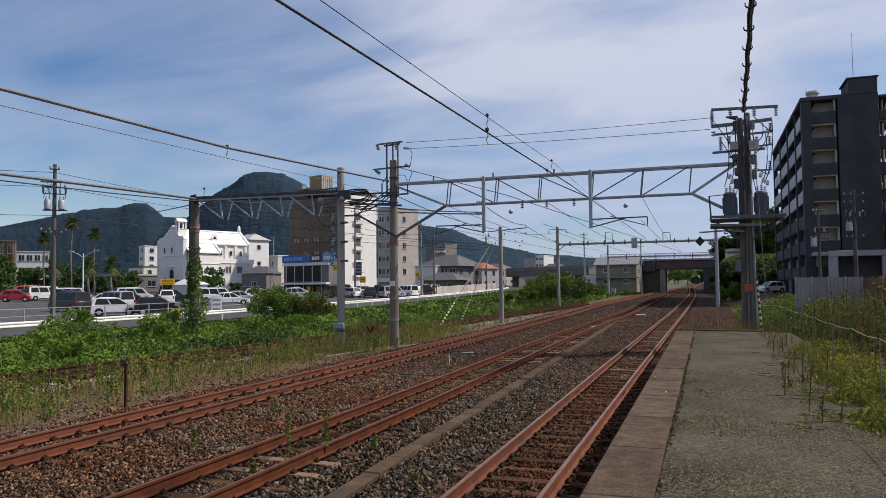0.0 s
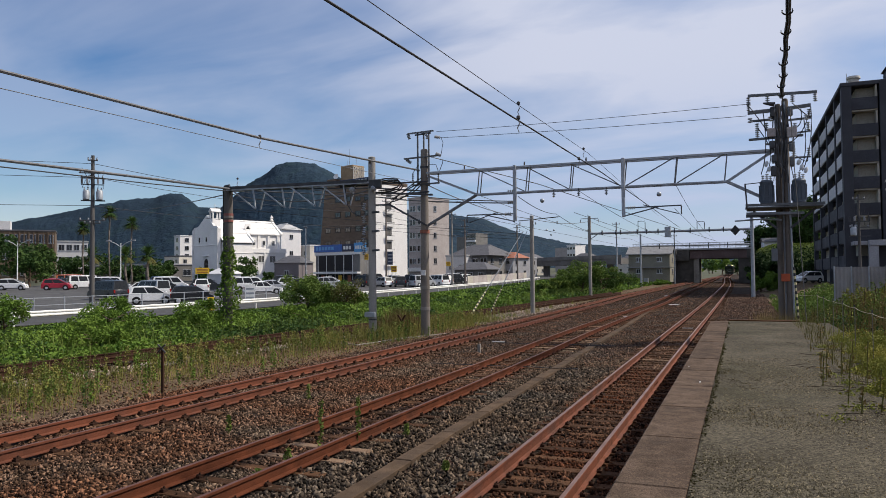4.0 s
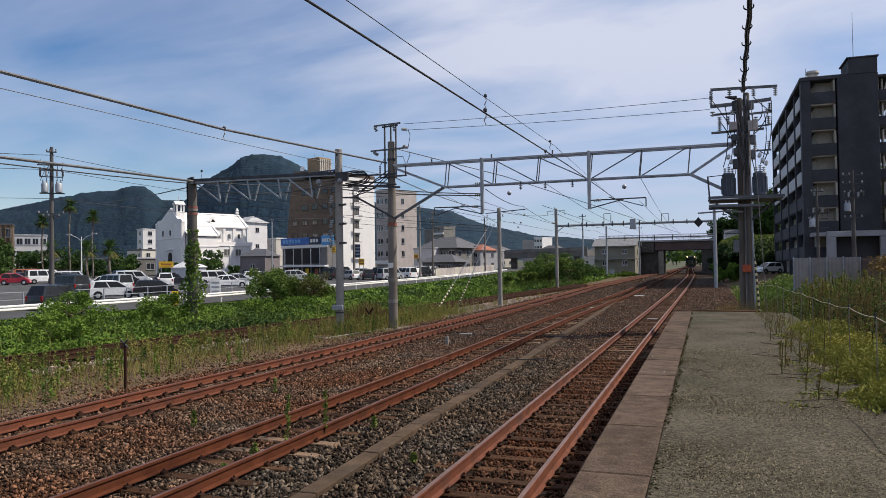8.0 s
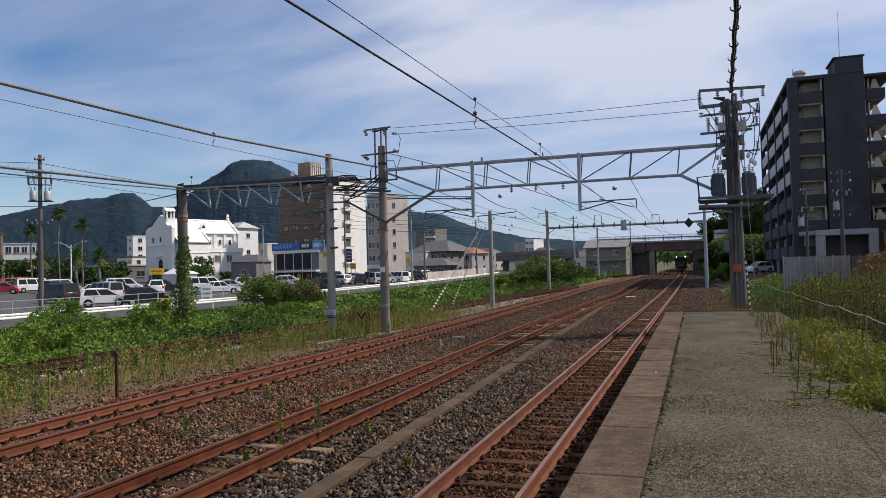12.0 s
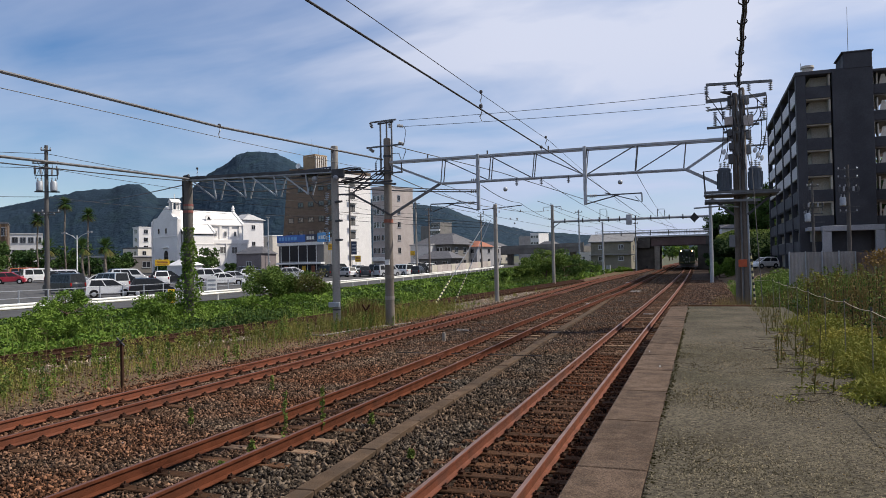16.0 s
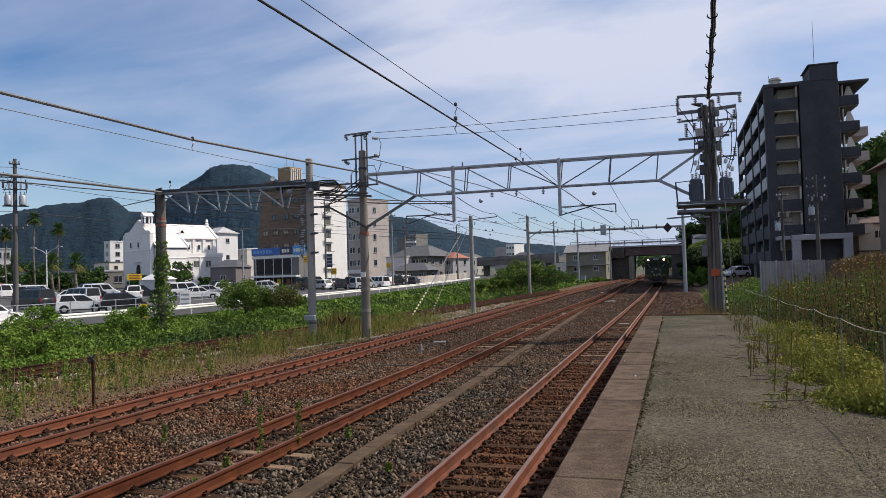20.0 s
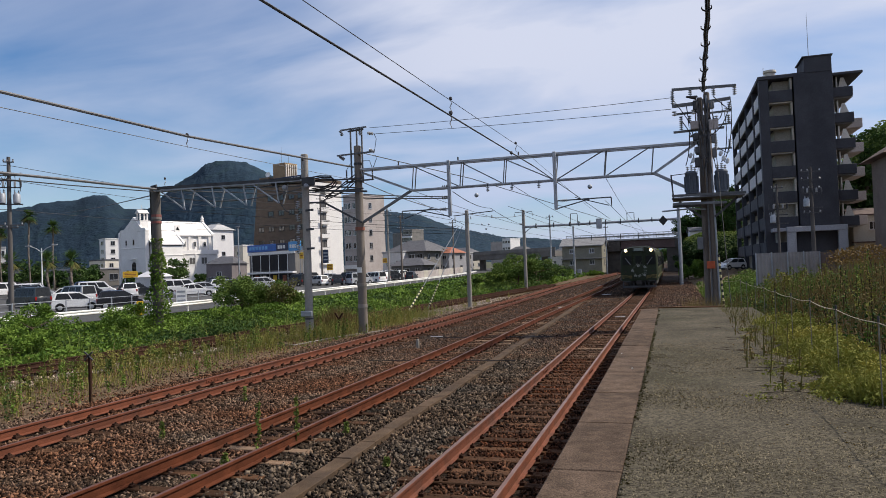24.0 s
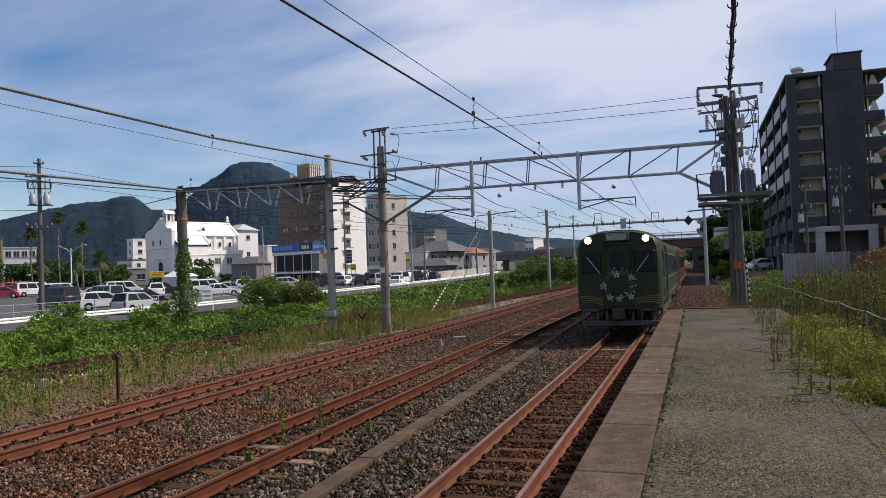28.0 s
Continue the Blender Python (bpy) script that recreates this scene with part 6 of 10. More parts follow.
def car(kind, colour, x, y, yaw, label):
    L, W, Hh, belt, (a, b, c, d), hood = KINDS[kind]
    th = thing(kind, label, "car", "parked cars", at=pose(x, y, ground_z(x, y) + 0.07, 0, 0, yaw))
    P = PAINTS[colour]
    h = W / 2
    prof = [(0.0, 0.42), (0.03, 0.24), (L - 0.10, 0.22), (L - 0.02, 0.34), (L, 0.52), (L - 0.05, hood * 0.76), (L - 0.16, hood * 0.86), (L - 0.42, hood * 0.94), ((d * L + L - 0.42) / 2, hood * 0.99), (d * L, hood + 0.03), (d * L - 0.05, belt), (a * L + 0.02, belt), (0.04, belt - 0.04), (0.0, belt - 0.2)]
    mb = MB()
    n = len(prof)
    vs = []
    for s, k in ((-h, 0.97), (-h + 0.09, 1.0), (h - 0.09, 1.0), (h, 0.97)):
        vs += [((px - L / 2) * k, s, 0.3 + (pz - 0.3) * (1.0 if k == 1 else 0.985)) for px, pz in prof]
    fs = [tuple(range(n)), tuple(range(3 * n, 4 * n))[::-1]] + [(i * n + j, i * n + (j + 1) % n, (i + 1) * n + (j + 1) % n, (i + 1) * n + j) for i in range(3) for j in range(n)]
    part("body", mb.add(vs, fs), P, th, smooth=True)
    g = [((a * L - L / 2), h * 0.96, belt - 0.01), ((b * L - L / 2), h * 0.78, Hh), ((c * L - L / 2), h * 0.78, Hh), ((d * L - L / 2), h * 0.94, belt - 0.01)]
    vs = [(px, -w, z) for px, w, z in g] + [(px, w, z) for px, w, z in g]
    mb = MB().add(vs, [(0, 1, 2, 3), (7, 6, 5, 4), (0, 4, 5, 1), (1, 5, 6, 2), (2, 6, 7, 3), (3, 7, 4, 0)])
    part("cabin", mb, P, th)
    # crowned roof panel, rounded towards its edges
    xa, xb, w = g[1][0], g[2][0], g[1][1]
    rv = [(xa + (xb - xa) * u, w * s * (1 - 0.10 * (abs(u - 0.5) * 2) ** 4), Hh - 0.01 + 0.075 * (1 - (abs(u - 0.5) * 2) ** 2.5) * (1 - abs(s) ** 2.5)) for u in [i / 6 for i in range(7)] for s in [j / 3 - 1 for j in range(7)]]
    part("roof_panel", MB().add(rv, [(i * 7 + j, (i + 1) * 7 + j, (i + 1) * 7 + j + 1, i * 7 + j + 1) for i in range(6) for j in range(6)]), P, th, smooth=True)

    def pane(q, name="side_window"):
        nrm = (q[1] - q[0]).cross(q[2] - q[1]).normalized()
        cen = sum(q, Vector()) / 4
        if nrm.dot(cen - Vector((0, 0, Hh * 0.6))) < 0:
            nrm = -nrm
        part(name, MB().add([p + nrm * 0.006 for p in q] + [p - nrm * 0.03 for p in q], [(0, 1, 2, 3), (7, 6, 5, 4), (0, 4, 5, 1), (1, 5, 6, 2), (2, 6, 7, 3), (3, 7, 4, 0)]), CARGLASS, th)
    for s in (-1, 1):
        A, B, C, D = [Vector((px, s * w, z)) for px, w, z in g]
        at = lambda u, v: A.lerp(D, u).lerp(B.lerp(C, u), v)
        for u0, u1 in ((0.06, 0.30), (0.33, 0.62), (0.65, 0.94)) if L > 4 else ((0.07, 0.47), (0.50, 0.93)):
            pane([at(u0, 0.12), at(u1, 0.12), at(u1, 0.88), at(u0, 0.88)])
    for i, j, nm in ((0, 1, "rear_window"), (3, 2, "windscreen")):
        q = [Vector((g[i][0], -g[i][1], g[i][2])), Vector((g[i][0], g[i][1], g[i][2])), Vector((g[j][0], g[j][1], g[j][2])), Vector((g[j][0], -g[j][1], g[j][2]))]
        cen = sum(q, Vector()) / 4
        pane([cen + (p - cen) * 0.86 for p in q], nm)
    for wx in (-L * 0.32, L * 0.32):
        for s in (-1, 1):
            wh = part("wheel", MB().cyl((wx, s * (h - 0.17), 0.30), (wx, s * (h + 0.012), 0.30), 0.30, n=18), TYRE, th, smooth=True)
            part("wheel_arch", MB().cyl((wx, s * (h - 0.2), 0.33), (wx, s * (h + 0.004), 0.33), 0.365, n=18), BLACK, th, smooth=True)
            part("rim", MB().lathe((wx, s * (h + 0.012), 0.30), [(0.19, 0), (0.17, 0.012), (0.05, 0.02)], 12, axis=(0, s, 0)), ALU, wh)
    for s in (-1, 1):
        part("headlight", MB().box(L / 2 - 0.14, L / 2 + 0.002, s * h * 0.70 - 0.15, s * h * 0.70 + 0.15, hood * 0.62, hood * 0.78, 0.02), CLEAR, th)
        part("tail_light", MB().box(-L / 2 - 0.005, -L / 2 + 0.10, s * h * 0.84 - 0.09, s * h * 0.84 + 0.09, belt - 0.35, belt - 0.02, 0.02), TAIL, th)
        part("mirror", MB().box(d * L - L / 2 - 0.22, d * L - L / 2 - 0.08, s * (h + 0.08) - 0.09, s * (h + 0.08) + 0.09, belt, belt + 0.15, 0.03), P, th)
    part("bumper", MB().box(L / 2 - 0.06, L / 2 + 0.03, -h * 0.9, h * 0.9, 0.26, 0.46, 0.03), P, th)
    for s in (-1, 1):
        part("side_sill", MB().box(-L * 0.22, L * 0.22, s * h - 0.02, s * h + 0.012, 0.22, 0.34, 0.008), STEEL_D, th)
    part("rear_bumper", MB().box(-L / 2 - 0.04, -L / 2 + 0.08, -h * 0.9, h * 0.9, 0.26, 0.48, 0.04), P, th)
    part("number_plate", MB().box(L / 2 + 0.03, L / 2 + 0.04, -0.165, 0.165, 0.38, 0.55), WHITEP, th)
    return th


for kind_, col_, x_, y_, yaw_, lab_ in (
        ("hatchback", "white", -48.0, 49.9, 44, "small white hatchback parked by the fence"),
        ("hatchback", "black", -45.2, 51.9, 44, "small dark hatchback parked beside the white one"),
        ("minivan", "dark", -58.0, 54.6, 168, "dark people carrier in the car park"),
        ("minivan", "silver", -56.5, 58.8, 165, "silver people carrier in the car park"),
        ("hatchback", "red", -88.0, 74.0, 38, "red compact car in the car park"),
        ("hatchback", "white", -93.5, 71.5, 38, "white boxy car in the car park"),
        ("van", "white", -88.5, 79.0, 62, "white van in the car park"),
        ("van", "orange", -99.0, 86.0, 40, "orange and white van"),
        ("sedan", "black", -66.5, 71.7, 40, "black saloon in the car park"),
        ("suv", "white", -62.5, 73.5, 130, "white sport car with dark windows"),
        ("minivan", "white", -72.0, 78.5, 40, "white people carrier in a middle row"),
        ("suv", "dark", -64.5, 77.0, 40, "dark grey estate car"),
        ("minivan", "white", -60.0, 80.0, 44, "long white people carrier behind the ivy post"),
        ("sedan", "white", -53.4, 73.6, 44, "white saloon with sloping roof"),
        ("sedan", "silver", -56.5, 80.0, 44, "silver saloon in a middle row"),
        ("suv", "black", -54.0, 84.0, 44, "black car half hidden by the bush"),
        ("sedan", "grey", -78.0, 84.0, 44, "grey saloon far in the car park"),
        ("hatchback", "white", -82.0, 88.0, 44, "white compact far in the car park"),
        ("suv", "blue", -86.0, 92.0, 44, "dark blue car far in the car park"),
        ("minivan", "silver", -74.0, 92.0, 44, "silver van far in the car park"),
        ("sedan", "dark", -96.0, 82.0, 44, "dark saloon near the palms"),
        ("suv", "white", -69.0, 90.0, 44, "white estate car in a far row"),
        ("minivan", "black", -63.5, 122.0, 65, "black people carrier in front of the hotel"),
        ("hatchback", "silver", -60.0, 124.0, 65, "silver compact in front of the hotel"),
        ("minivan", "black", -53.5, 117.0, 150, "large black van beside the road"),
        ("sedan", "silver", -52.0, 125.0, 65, "silver saloon by the road"),
        ("sedan", "white", -50.0, 121.5, 65, "white saloon by the road"),
        ("minivan", "white", -51.5, 132.0, 65, "white people carrier by the road"),
        ("minivan", "dark", -50.0, 128.5, 65, "dark people carrier by the road"),
        ("suv", "white", -51.5, 139.0, 65, "white car at the end of the row"),
        ("sedan", "white", -64.0, 66.0, 40, "white saloon beside the dark carrier"),
        ("hatchback", "silver", -69.0, 66.5, 40, "silver compact in the second row"),
        ("suv", "black", -73.5, 70.0, 40, "black estate car in the second row"),
        ("minivan", "white", -78.0, 74.0, 40, "white people carrier in the second row"),
        ("sedan", "dark", -82.5, 77.5, 40, "dark saloon in the third row"),
        ("suv", "white", -59.0, 88.0, 44, "white estate car behind the bush"),
        ("minivan", "dark", -63.5, 94.0, 44, "dark carrier in a far row"),
        ("sedan", "white", -67.5, 98.0, 44, "white saloon in a far row"),
        ("suv", "silver", -57.0, 95.0, 44, "silver estate car near the shop"),
        ("hatchback", "white", -61.0, 102.0, 44, "white compact near the shop"),
        ("minivan", "silver", -47.5, 108.0, 65, "silver carrier beside the road"),
        ("sedan", "black", -56.5, 110.0, 65, "black saloon in front of the shop"),
        ("suv", "black", -86.5, 63.0, 150, "black car at the edge of the car park"),
        ("minivan", "black", -56.0, 103.5, 150, "black carrier in the row beside the road"),
        ("hatchback", "white", -53.4, 105.5, 150, "white compact in the row beside the road"),
        ("suv", "dark", -51.0, 107.0, 118, "dark green car in the row beside the road"),
        ("sedan", "white", -48.8, 109.4, 150, "white saloon in the row beside the road"),
        ("minivan", "white", -47.2, 113.6, 150, "white carrier in the row beside the road"),
        ("suv", "silver", -48.4, 118.5, 150, "silver car in the row beside the road"),
        ("hatchback", "white", 8.7, 113.0, 215, "white compact car under the apartment block")):
    car(kind_, col_, x_, y_, yaw_, lab_)


road_car_dark = car("hatchback", "dark", -40, -38, 90, "dark green car driving along the road")
road_car_white = car("sedan", "white", -40, -146, 90, "white saloon driving along the road")
road_car_silver = car("hatchback", "silver", -40, -222, 90, "silver compact car driving along the road")


# ---- roadside: guard rail, fence, poles, lamps, signs ----
def guard_rail():
    th = thing("guard_rail", "white steel guard rail along the road", "guard rail")
    y = 18.0
    while y < 170:
        y2 = y + 4.0
        a, b = [Vector((road_x(v) + 0.3, v, ground_z(road_x(v), v))) for v in (y, y2)]
        vs = [p + Vector((o, 0, 0.66 + h)) for p in (a, b) for o, h in ((0.06, 0.16), (0.11, 0.11), (0.11, 0.06), (0.06, 0.0), (0.11, -0.06), (0.11, -0.11), (0.06, -0.16), (0.03, -0.16), (0.03, 0.16))]
        part("beam", MB().add(vs, [(k, (k + 1) % 9, 9 + (k + 1) % 9, 9 + k) for k in range(9)] + [tuple(range(9)), tuple(range(9, 18))[::-1]]), WHITEP, th)
        part("post", MB().cyl(a + Vector((0, 0, -0.3)), a + Vector((0, 0, 0.82)), 0.06, n=8), WHITEP, th)
        y = y2


guard_rail()



def garden_wall():
    th = thing("garden_wall", "low beige block wall along the road", "wall")
    for k in range(18):
        y = 126.0 + k * 4.2
        a, b = [Vector((road_x(v) - 7.2, v, ground_z(road_x(v) - 7.2, v) + 0.75)) for v in (y, y + 4.1)]
        part("wall_panel", MB().beam(a, b, 0.15, 1.6), TAUPE if k % 4 else BEIGE, th)


garden_wall()


def park_fence():
    th = thing("pipe_fence", "low grey pipe fence along the car park", "fence")
    y = 30.0
    while y < 78:
        a, b = [Vector((road_x(v) - 9.3, v, ground_z(road_x(v) - 9.3, v) + 0.05)) for v in (y, y + 2.4)]
        part("post", MB().cyl(a, a + Vector((0, 0, 1.15)), 0.05, n=8), STEEL, th)
        for h in (1.1, 0.6):
            part("bar", MB().beam(a + Vector((0, 0, h)), b + Vector((0, 0, h)), 0.05), STEEL, th)
        y += 2.4


park_fence()


def utility_pole(label, x, y, h, arms, drums=0, r=0.16, material=POLE_C, yaw=0):
    z = ground_z(x, y)
    th = thing("utility_pole", label, "utility pole", "utility poles", at=pose(x, y, z, 0, 0, yaw))
    part("shaft", MB().lathe((0, 0, -0.4), [(r, 0), (r * 0.62, h + 0.4)], 12), material, th, smooth=True)
    for k, (hz_, w) in enumerate(arms):
        arm = part("cross_arm", MB().beam((-w / 2, -0.12, hz_), (w / 2, -0.12, hz_), 0.08), STEEL_D, th)
        for u in (-0.45, -0.15, 0.42):
            part("insulator", MB().lathe((u * w, -0.12, hz_ + 0.04), [(0.05, 0), (0.07, 0.08), (0.03, 0.13), (0.06, 0.18)], 8), INSUL, arm, smooth=True)
    for k in range(drums):
        sx = -0.45 if k == 0 else 0.5
        tr = part("transformer", MB().lathe((sx, -0.1, h - 3.5), [(0.20, 0), (0.25, 0.05), (0.25, 0.65), (0.18, 0.75)], 14), STEEL, th, "pale drum transformer", smooth=True)
        for dx in (-0.13, 0.13):
            part("bushing", MB().lathe((sx + dx, -0.1, h - 2.76), [(0.05, 0), (0.07, 0.1), (0.03, 0.16), (0.06, 0.24)], 8), INSUL, tr, smooth=True)
    if drums:
        part("hanger_beam", MB().beam((-0.8, -0.1, h - 3.55), (0.9, -0.1, h - 3.55), 0.09), STEEL_D, th)
        part("hanger_beam", MB().beam((-0.8, -0.1, h - 2.3), (0.8, -0.1, h - 2.3), 0.07), STEEL_D, th)
        for k in range(5):
            sx = -0.75 + 0.38 * k
            part("cut_out_switch", MB().box(sx - 0.07, sx + 0.07, -0.22, -0.1, h - 2.25, h - 1.85, 0.02), INSUL if k % 2 else STEEL_D, th)
            part("lead_cable", MB().tube([(sx, -0.15, h - 1.0 - 0.1 * k), (sx * 0.7 + 0.15, -0.2, h - 1.7), (sx, -0.15, h - 2.6)], 0.022, 5), WIRE, th)
    return th


POLE_DK = mat("pole_weathered_dark", (0.12, 0.115, 0.11), (0.085, 0.08, 0.078), rough=0.9, scale=2, fine=50, bump=0.2, stretch=(1, 1, 0.3))
utility_pole("concrete utility pole with two pale transformers beside the road", -46.7, 42.4, 12.0, ((11.6, 0.7), (10.6, 1.9), (10.2, 1.7), (6.9, 1.9), (6.7, 1.2)), 2, 0.20, POLE_DK, 42)
utility_pole("slim utility pole with crossarms beside the hotel", -60.0, 120.0, 16.0, ((15.2, 1.4), (14.4, 1.4), (13.4, 1.2), (12.6, 1.0)), 0, 0.2, POLE_BR, 30)
utility_pole("slim dark utility pole beside the hotel", -62.0, 119.0, 11.5, ((11.0, 1.0),), 0, 0.15, STEEL_D, 30)
utility_pole("utility pole by the houses", -45.5, 116.0, 12.6, ((12.2, 1.4), (11.4, 1.4), (8.4, 1.2)), 0, 0.2, POLE_C, 30)
utility_pole("utility pole with clustered brackets by the houses", -46.5, 125.0, 12.0, ((11.6, 1.2), (10.6, 1.4), (9.6, 1.2)), 0, 0.2, POLE_BR, 30)
utility_pole("utility pole by the road bend", -41.0, 140.0, 11.5, ((11.0, 1.4), (10.2, 1.2)), 0, 0.18, POLE_BR, 20)
utility_pole("street pole with a sign bracket near the hotel", -69.5, 108.0, 10.2, ((10.0, 0.6),), 0, 0.14, STEEL, 20)
utility_pole("grey utility pole in front of the apartments", 12.0, 70.0, 9.6, ((9.2, 1.7), (8.5, 1.7), (7.7, 1.5), (5.6, 1.5)), 1, 0.2, POLE_DK, 10)
utility_pole("slim pole with small transformer by the apartments", 9.4, 71.0, 8.4, ((8.0, 1.0), (5.6, 1.6)), 1, 0.14, POLE_DK, 10)
utility_pole("far line post beyond the second gantry", -18.5, 120.0, 10.8, ((10.4, 1.2),), 0, 0.16, STEEL, 0)
utility_pole("far slim line post", -11.8, 148.0, 10.8, ((9.4, 1.0),), 0, 0.14, STEEL, 0)
utility_pole("far slim aerial mast", -21.5, 112.0, 11.5, ((9.0, 0.8),), 0, 0.09, STEEL_D, 0)


def park_lamp(x, y, h):
    th = thing("street_lamp", "white twin-armed street lamp in the car park", "street lamp", "car park lamps", at=(x, y, ground_z(x, y)))
    part("pole", MB().lathe((0, 0, -0.3), [(0.10, 0), (0.06, h)], 10), WHITEP, th, smooth=True)
    for s in (-1, 1):
        part("arm", MB().tube([(0, 0, h - 0.9), (s * 0.9, 0, h - 0.35), (s * 2.0, 0, h)], 0.04, 6), WHITEP, th, smooth=True)
        part("lamp_head", MB().box(s * 2.3 - 0.45, s * 2.3 + 0.45, -0.15, 0.15, h - 0.05, h + 0.12, 0.04), INSUL, th)


park_lamp(-82.6, 80, 7.0)
park_lamp(-101, 78, 7.2)


def palm(x, y, h, label):
    z = ground_z(x, y)
    th = thing("palm_tree", label, "palm tree", "palms", at=(x, y, z))
    pts = [(0.12 * math.sin(k * 0.9), 0.1 * math.cos(k), k * h / 8) for k in range(9)]
    part("trunk", MB().tube(pts, 0.15 if h > 8 else 0.22, 8), POLE_BR, th, smooth=True)
    rg = random.Random(int(h * 100))
    top = Vector(pts[-1])
    for k in range(84):
        a, e = rg.uniform(0, 2 * math.pi), rg.uniform(-0.7, 1.45)
        l = rg.uniform(1.2, 1.7) * (1.0 if h > 8 else 1.35)
        d = Vector((math.cos(a) * math.cos(e), math.sin(a) * math.cos(e), math.sin(e)))
        tip = top + d * l + Vector((0, 0, -0.12 * l))
        side = d.cross(Vector((0, 0, 1))).normalized()
        mb = MB()
        for j in range(7):
            q = tip + side * (j - 3) * 0.19 + d * (0.55 - 0.1 * abs(j - 3)) - Vector((0, 0, 0.06 * abs(j - 3) + 0.15))
            r0 = top + d * l * 0.45 + side * (j - 3) * 0.03
            mb.add([r0 - side * 0.05, q, r0 + side * 0.05], [(0, 1, 2)])
        mb.beam(top, top + d * l * 0.5, 0.04)
        part("frond", mb, LEAF_O if e < -0.45 else LEAF_T, th)


for x_, h_ in ((-118.0, 10.8), (-111.3, 13.6), (-105.8, 11.4)):
    palm(x_, 105, h_, "tall fan palm behind the car park")
for x_ in (-125, -108.0, -100, -95):
    palm(x_, 98, 5.2, "short bushy palm behind the car park")


def sign_board(x, y, w, h, z, material, label, yaw=0, posts=True):
    th = thing("sign", label, "sign", at=pose(x, y, ground_z(x, y), 0, 0, yaw))
    part("board", MB().box(-w / 2, w / 2, -0.04, 0.04, z, z + h, 0.01), material, th)
    if posts:
        for s in (-1, 1):
            part("post", MB().cyl((s * w * 0.35, 0.06, -0.2), (s * w * 0.35, 0.06, z + h * 0.8), 0.04, n=8), STEEL, th)
    for k in range(3):
        part("lettering_bar", MB().box(-w * 0.38, w * 0.38, -0.052, -0.042, z + h * (0.2 + 0.25 * k), z + h * (0.3 + 0.25 * k)), mat("sign_ink", (0.25, 0.05, 0.03), rough=0.5, bump=0) if material == YELLOW else STEEL, th)


sign_board(-63.7, 75, 1.7, 0.75, 2.4, YELLOW, "yellow sign board on posts in the car park", 40)
sign_board(-57.5, 118, 1.0, 1.1, 2.3, YELLOW, "square yellow sign beside the hotel", 25)
sign_board(-62.5, 117, 0.7, 1.1, 4.5, YELLOW, "small yellow sign on a pole", 25)
sign_board(-47.8, 120, 0.8, 0.8, 3.4, YELLOW, "yellow shop sign by the houses", 25)
sign_board(-41.7, 55.5, 0.9, 1.6, 0.1, WHITEP, "white sign panel by the fence", 40)
sign_board(-59.0, 119.5, 1.0, 2.4, 3.6, mat("round_sign_blue", (0.05, 0.07, 0.12), bump=0), "blue road sign on a pole", 25)

sign_board(-31.6, 38.0, 0.42, 0.85, 0.45, YELLOW, "small yellow marker sign among the roadside weeds", 42)


# ---- small things beside the tracks ----
def x_post(x, y, h):
    th = thing("marker_post", "rusty iron marker post with a cross on top", "marker post", at=(x, y, ground_z(x, y)))
    part("shaft", MB().box(-0.035, 0.035, -0.03, 0.03, -0.2, h, 0.008), RUST_OLD, th)
    for s in (-1, 1):
        part("cross_bar", MB().beam((-0.12, -0.04, h + 0.02 - s * 0.1), (0.12, -0.04, h + 0.02 + s * 0.1), 0.03), STEEL_D, th)


x_post(-13.7, 14.64, 1.1)


def dwarf_post(x, y):
    th = thing("marker_post", "short dark forked iron post", "marker post", at=(x, y, ground_z(x, y)))
    part("shaft", MB().cyl((0, 0, -0.2), (0, 0, 0.72), 0.05, n=8), RUST_OLD, th)
    for s in (-1, 1):
        part("prong", MB().beam((0, 0, 0.68), (s * 0.2, 0, 0.98), 0.07), RUST_OLD, th)


dwarf_post(-15.39, 32.4)


def pipe_line():
    th = thing("white_pipe", "white plastic conduit lying on the ground by the posts", "pipe")
    pts = [(-17.5, 27.8), (-14.8, 26.9), (-14.35, 30.5), (-13.3, 33.6)]
    for a, b in zip(pts[:-1], pts[1:]):
        part("tube", MB().cyl((*a, ground_z(*a) + 0.04), (*b, ground_z(*b) + 0.04), 0.032, n=8), CONC, th, smooth=True)


pipe_line()


def ground_stakes():
    for x, y in ((-8.8, 25.0),):
        st = thing("stake", "short pale concrete stake between the tracks", "stake", "stakes", at=(x, y, -0.2))
        part("shaft", MB().box(-0.05, 0.05, -0.05, 0.05, -0.1, 0.28, 0.01), CONC, st)
    cb = thing("relay_box", "small grey cabinet beside the track", "cabinet", at=(-16.4, 141, ground_z(-16.4, 141)))
    part("body", MB().box(-0.4, 0.4, -0.3, 0.3, 0, 1.3, 0.03), STEEL, cb)
    part("lid", MB().box(-0.45, 0.45, -0.35, 0.35, 1.3, 1.4, 0.02), STEEL, cb)


ground_stakes()


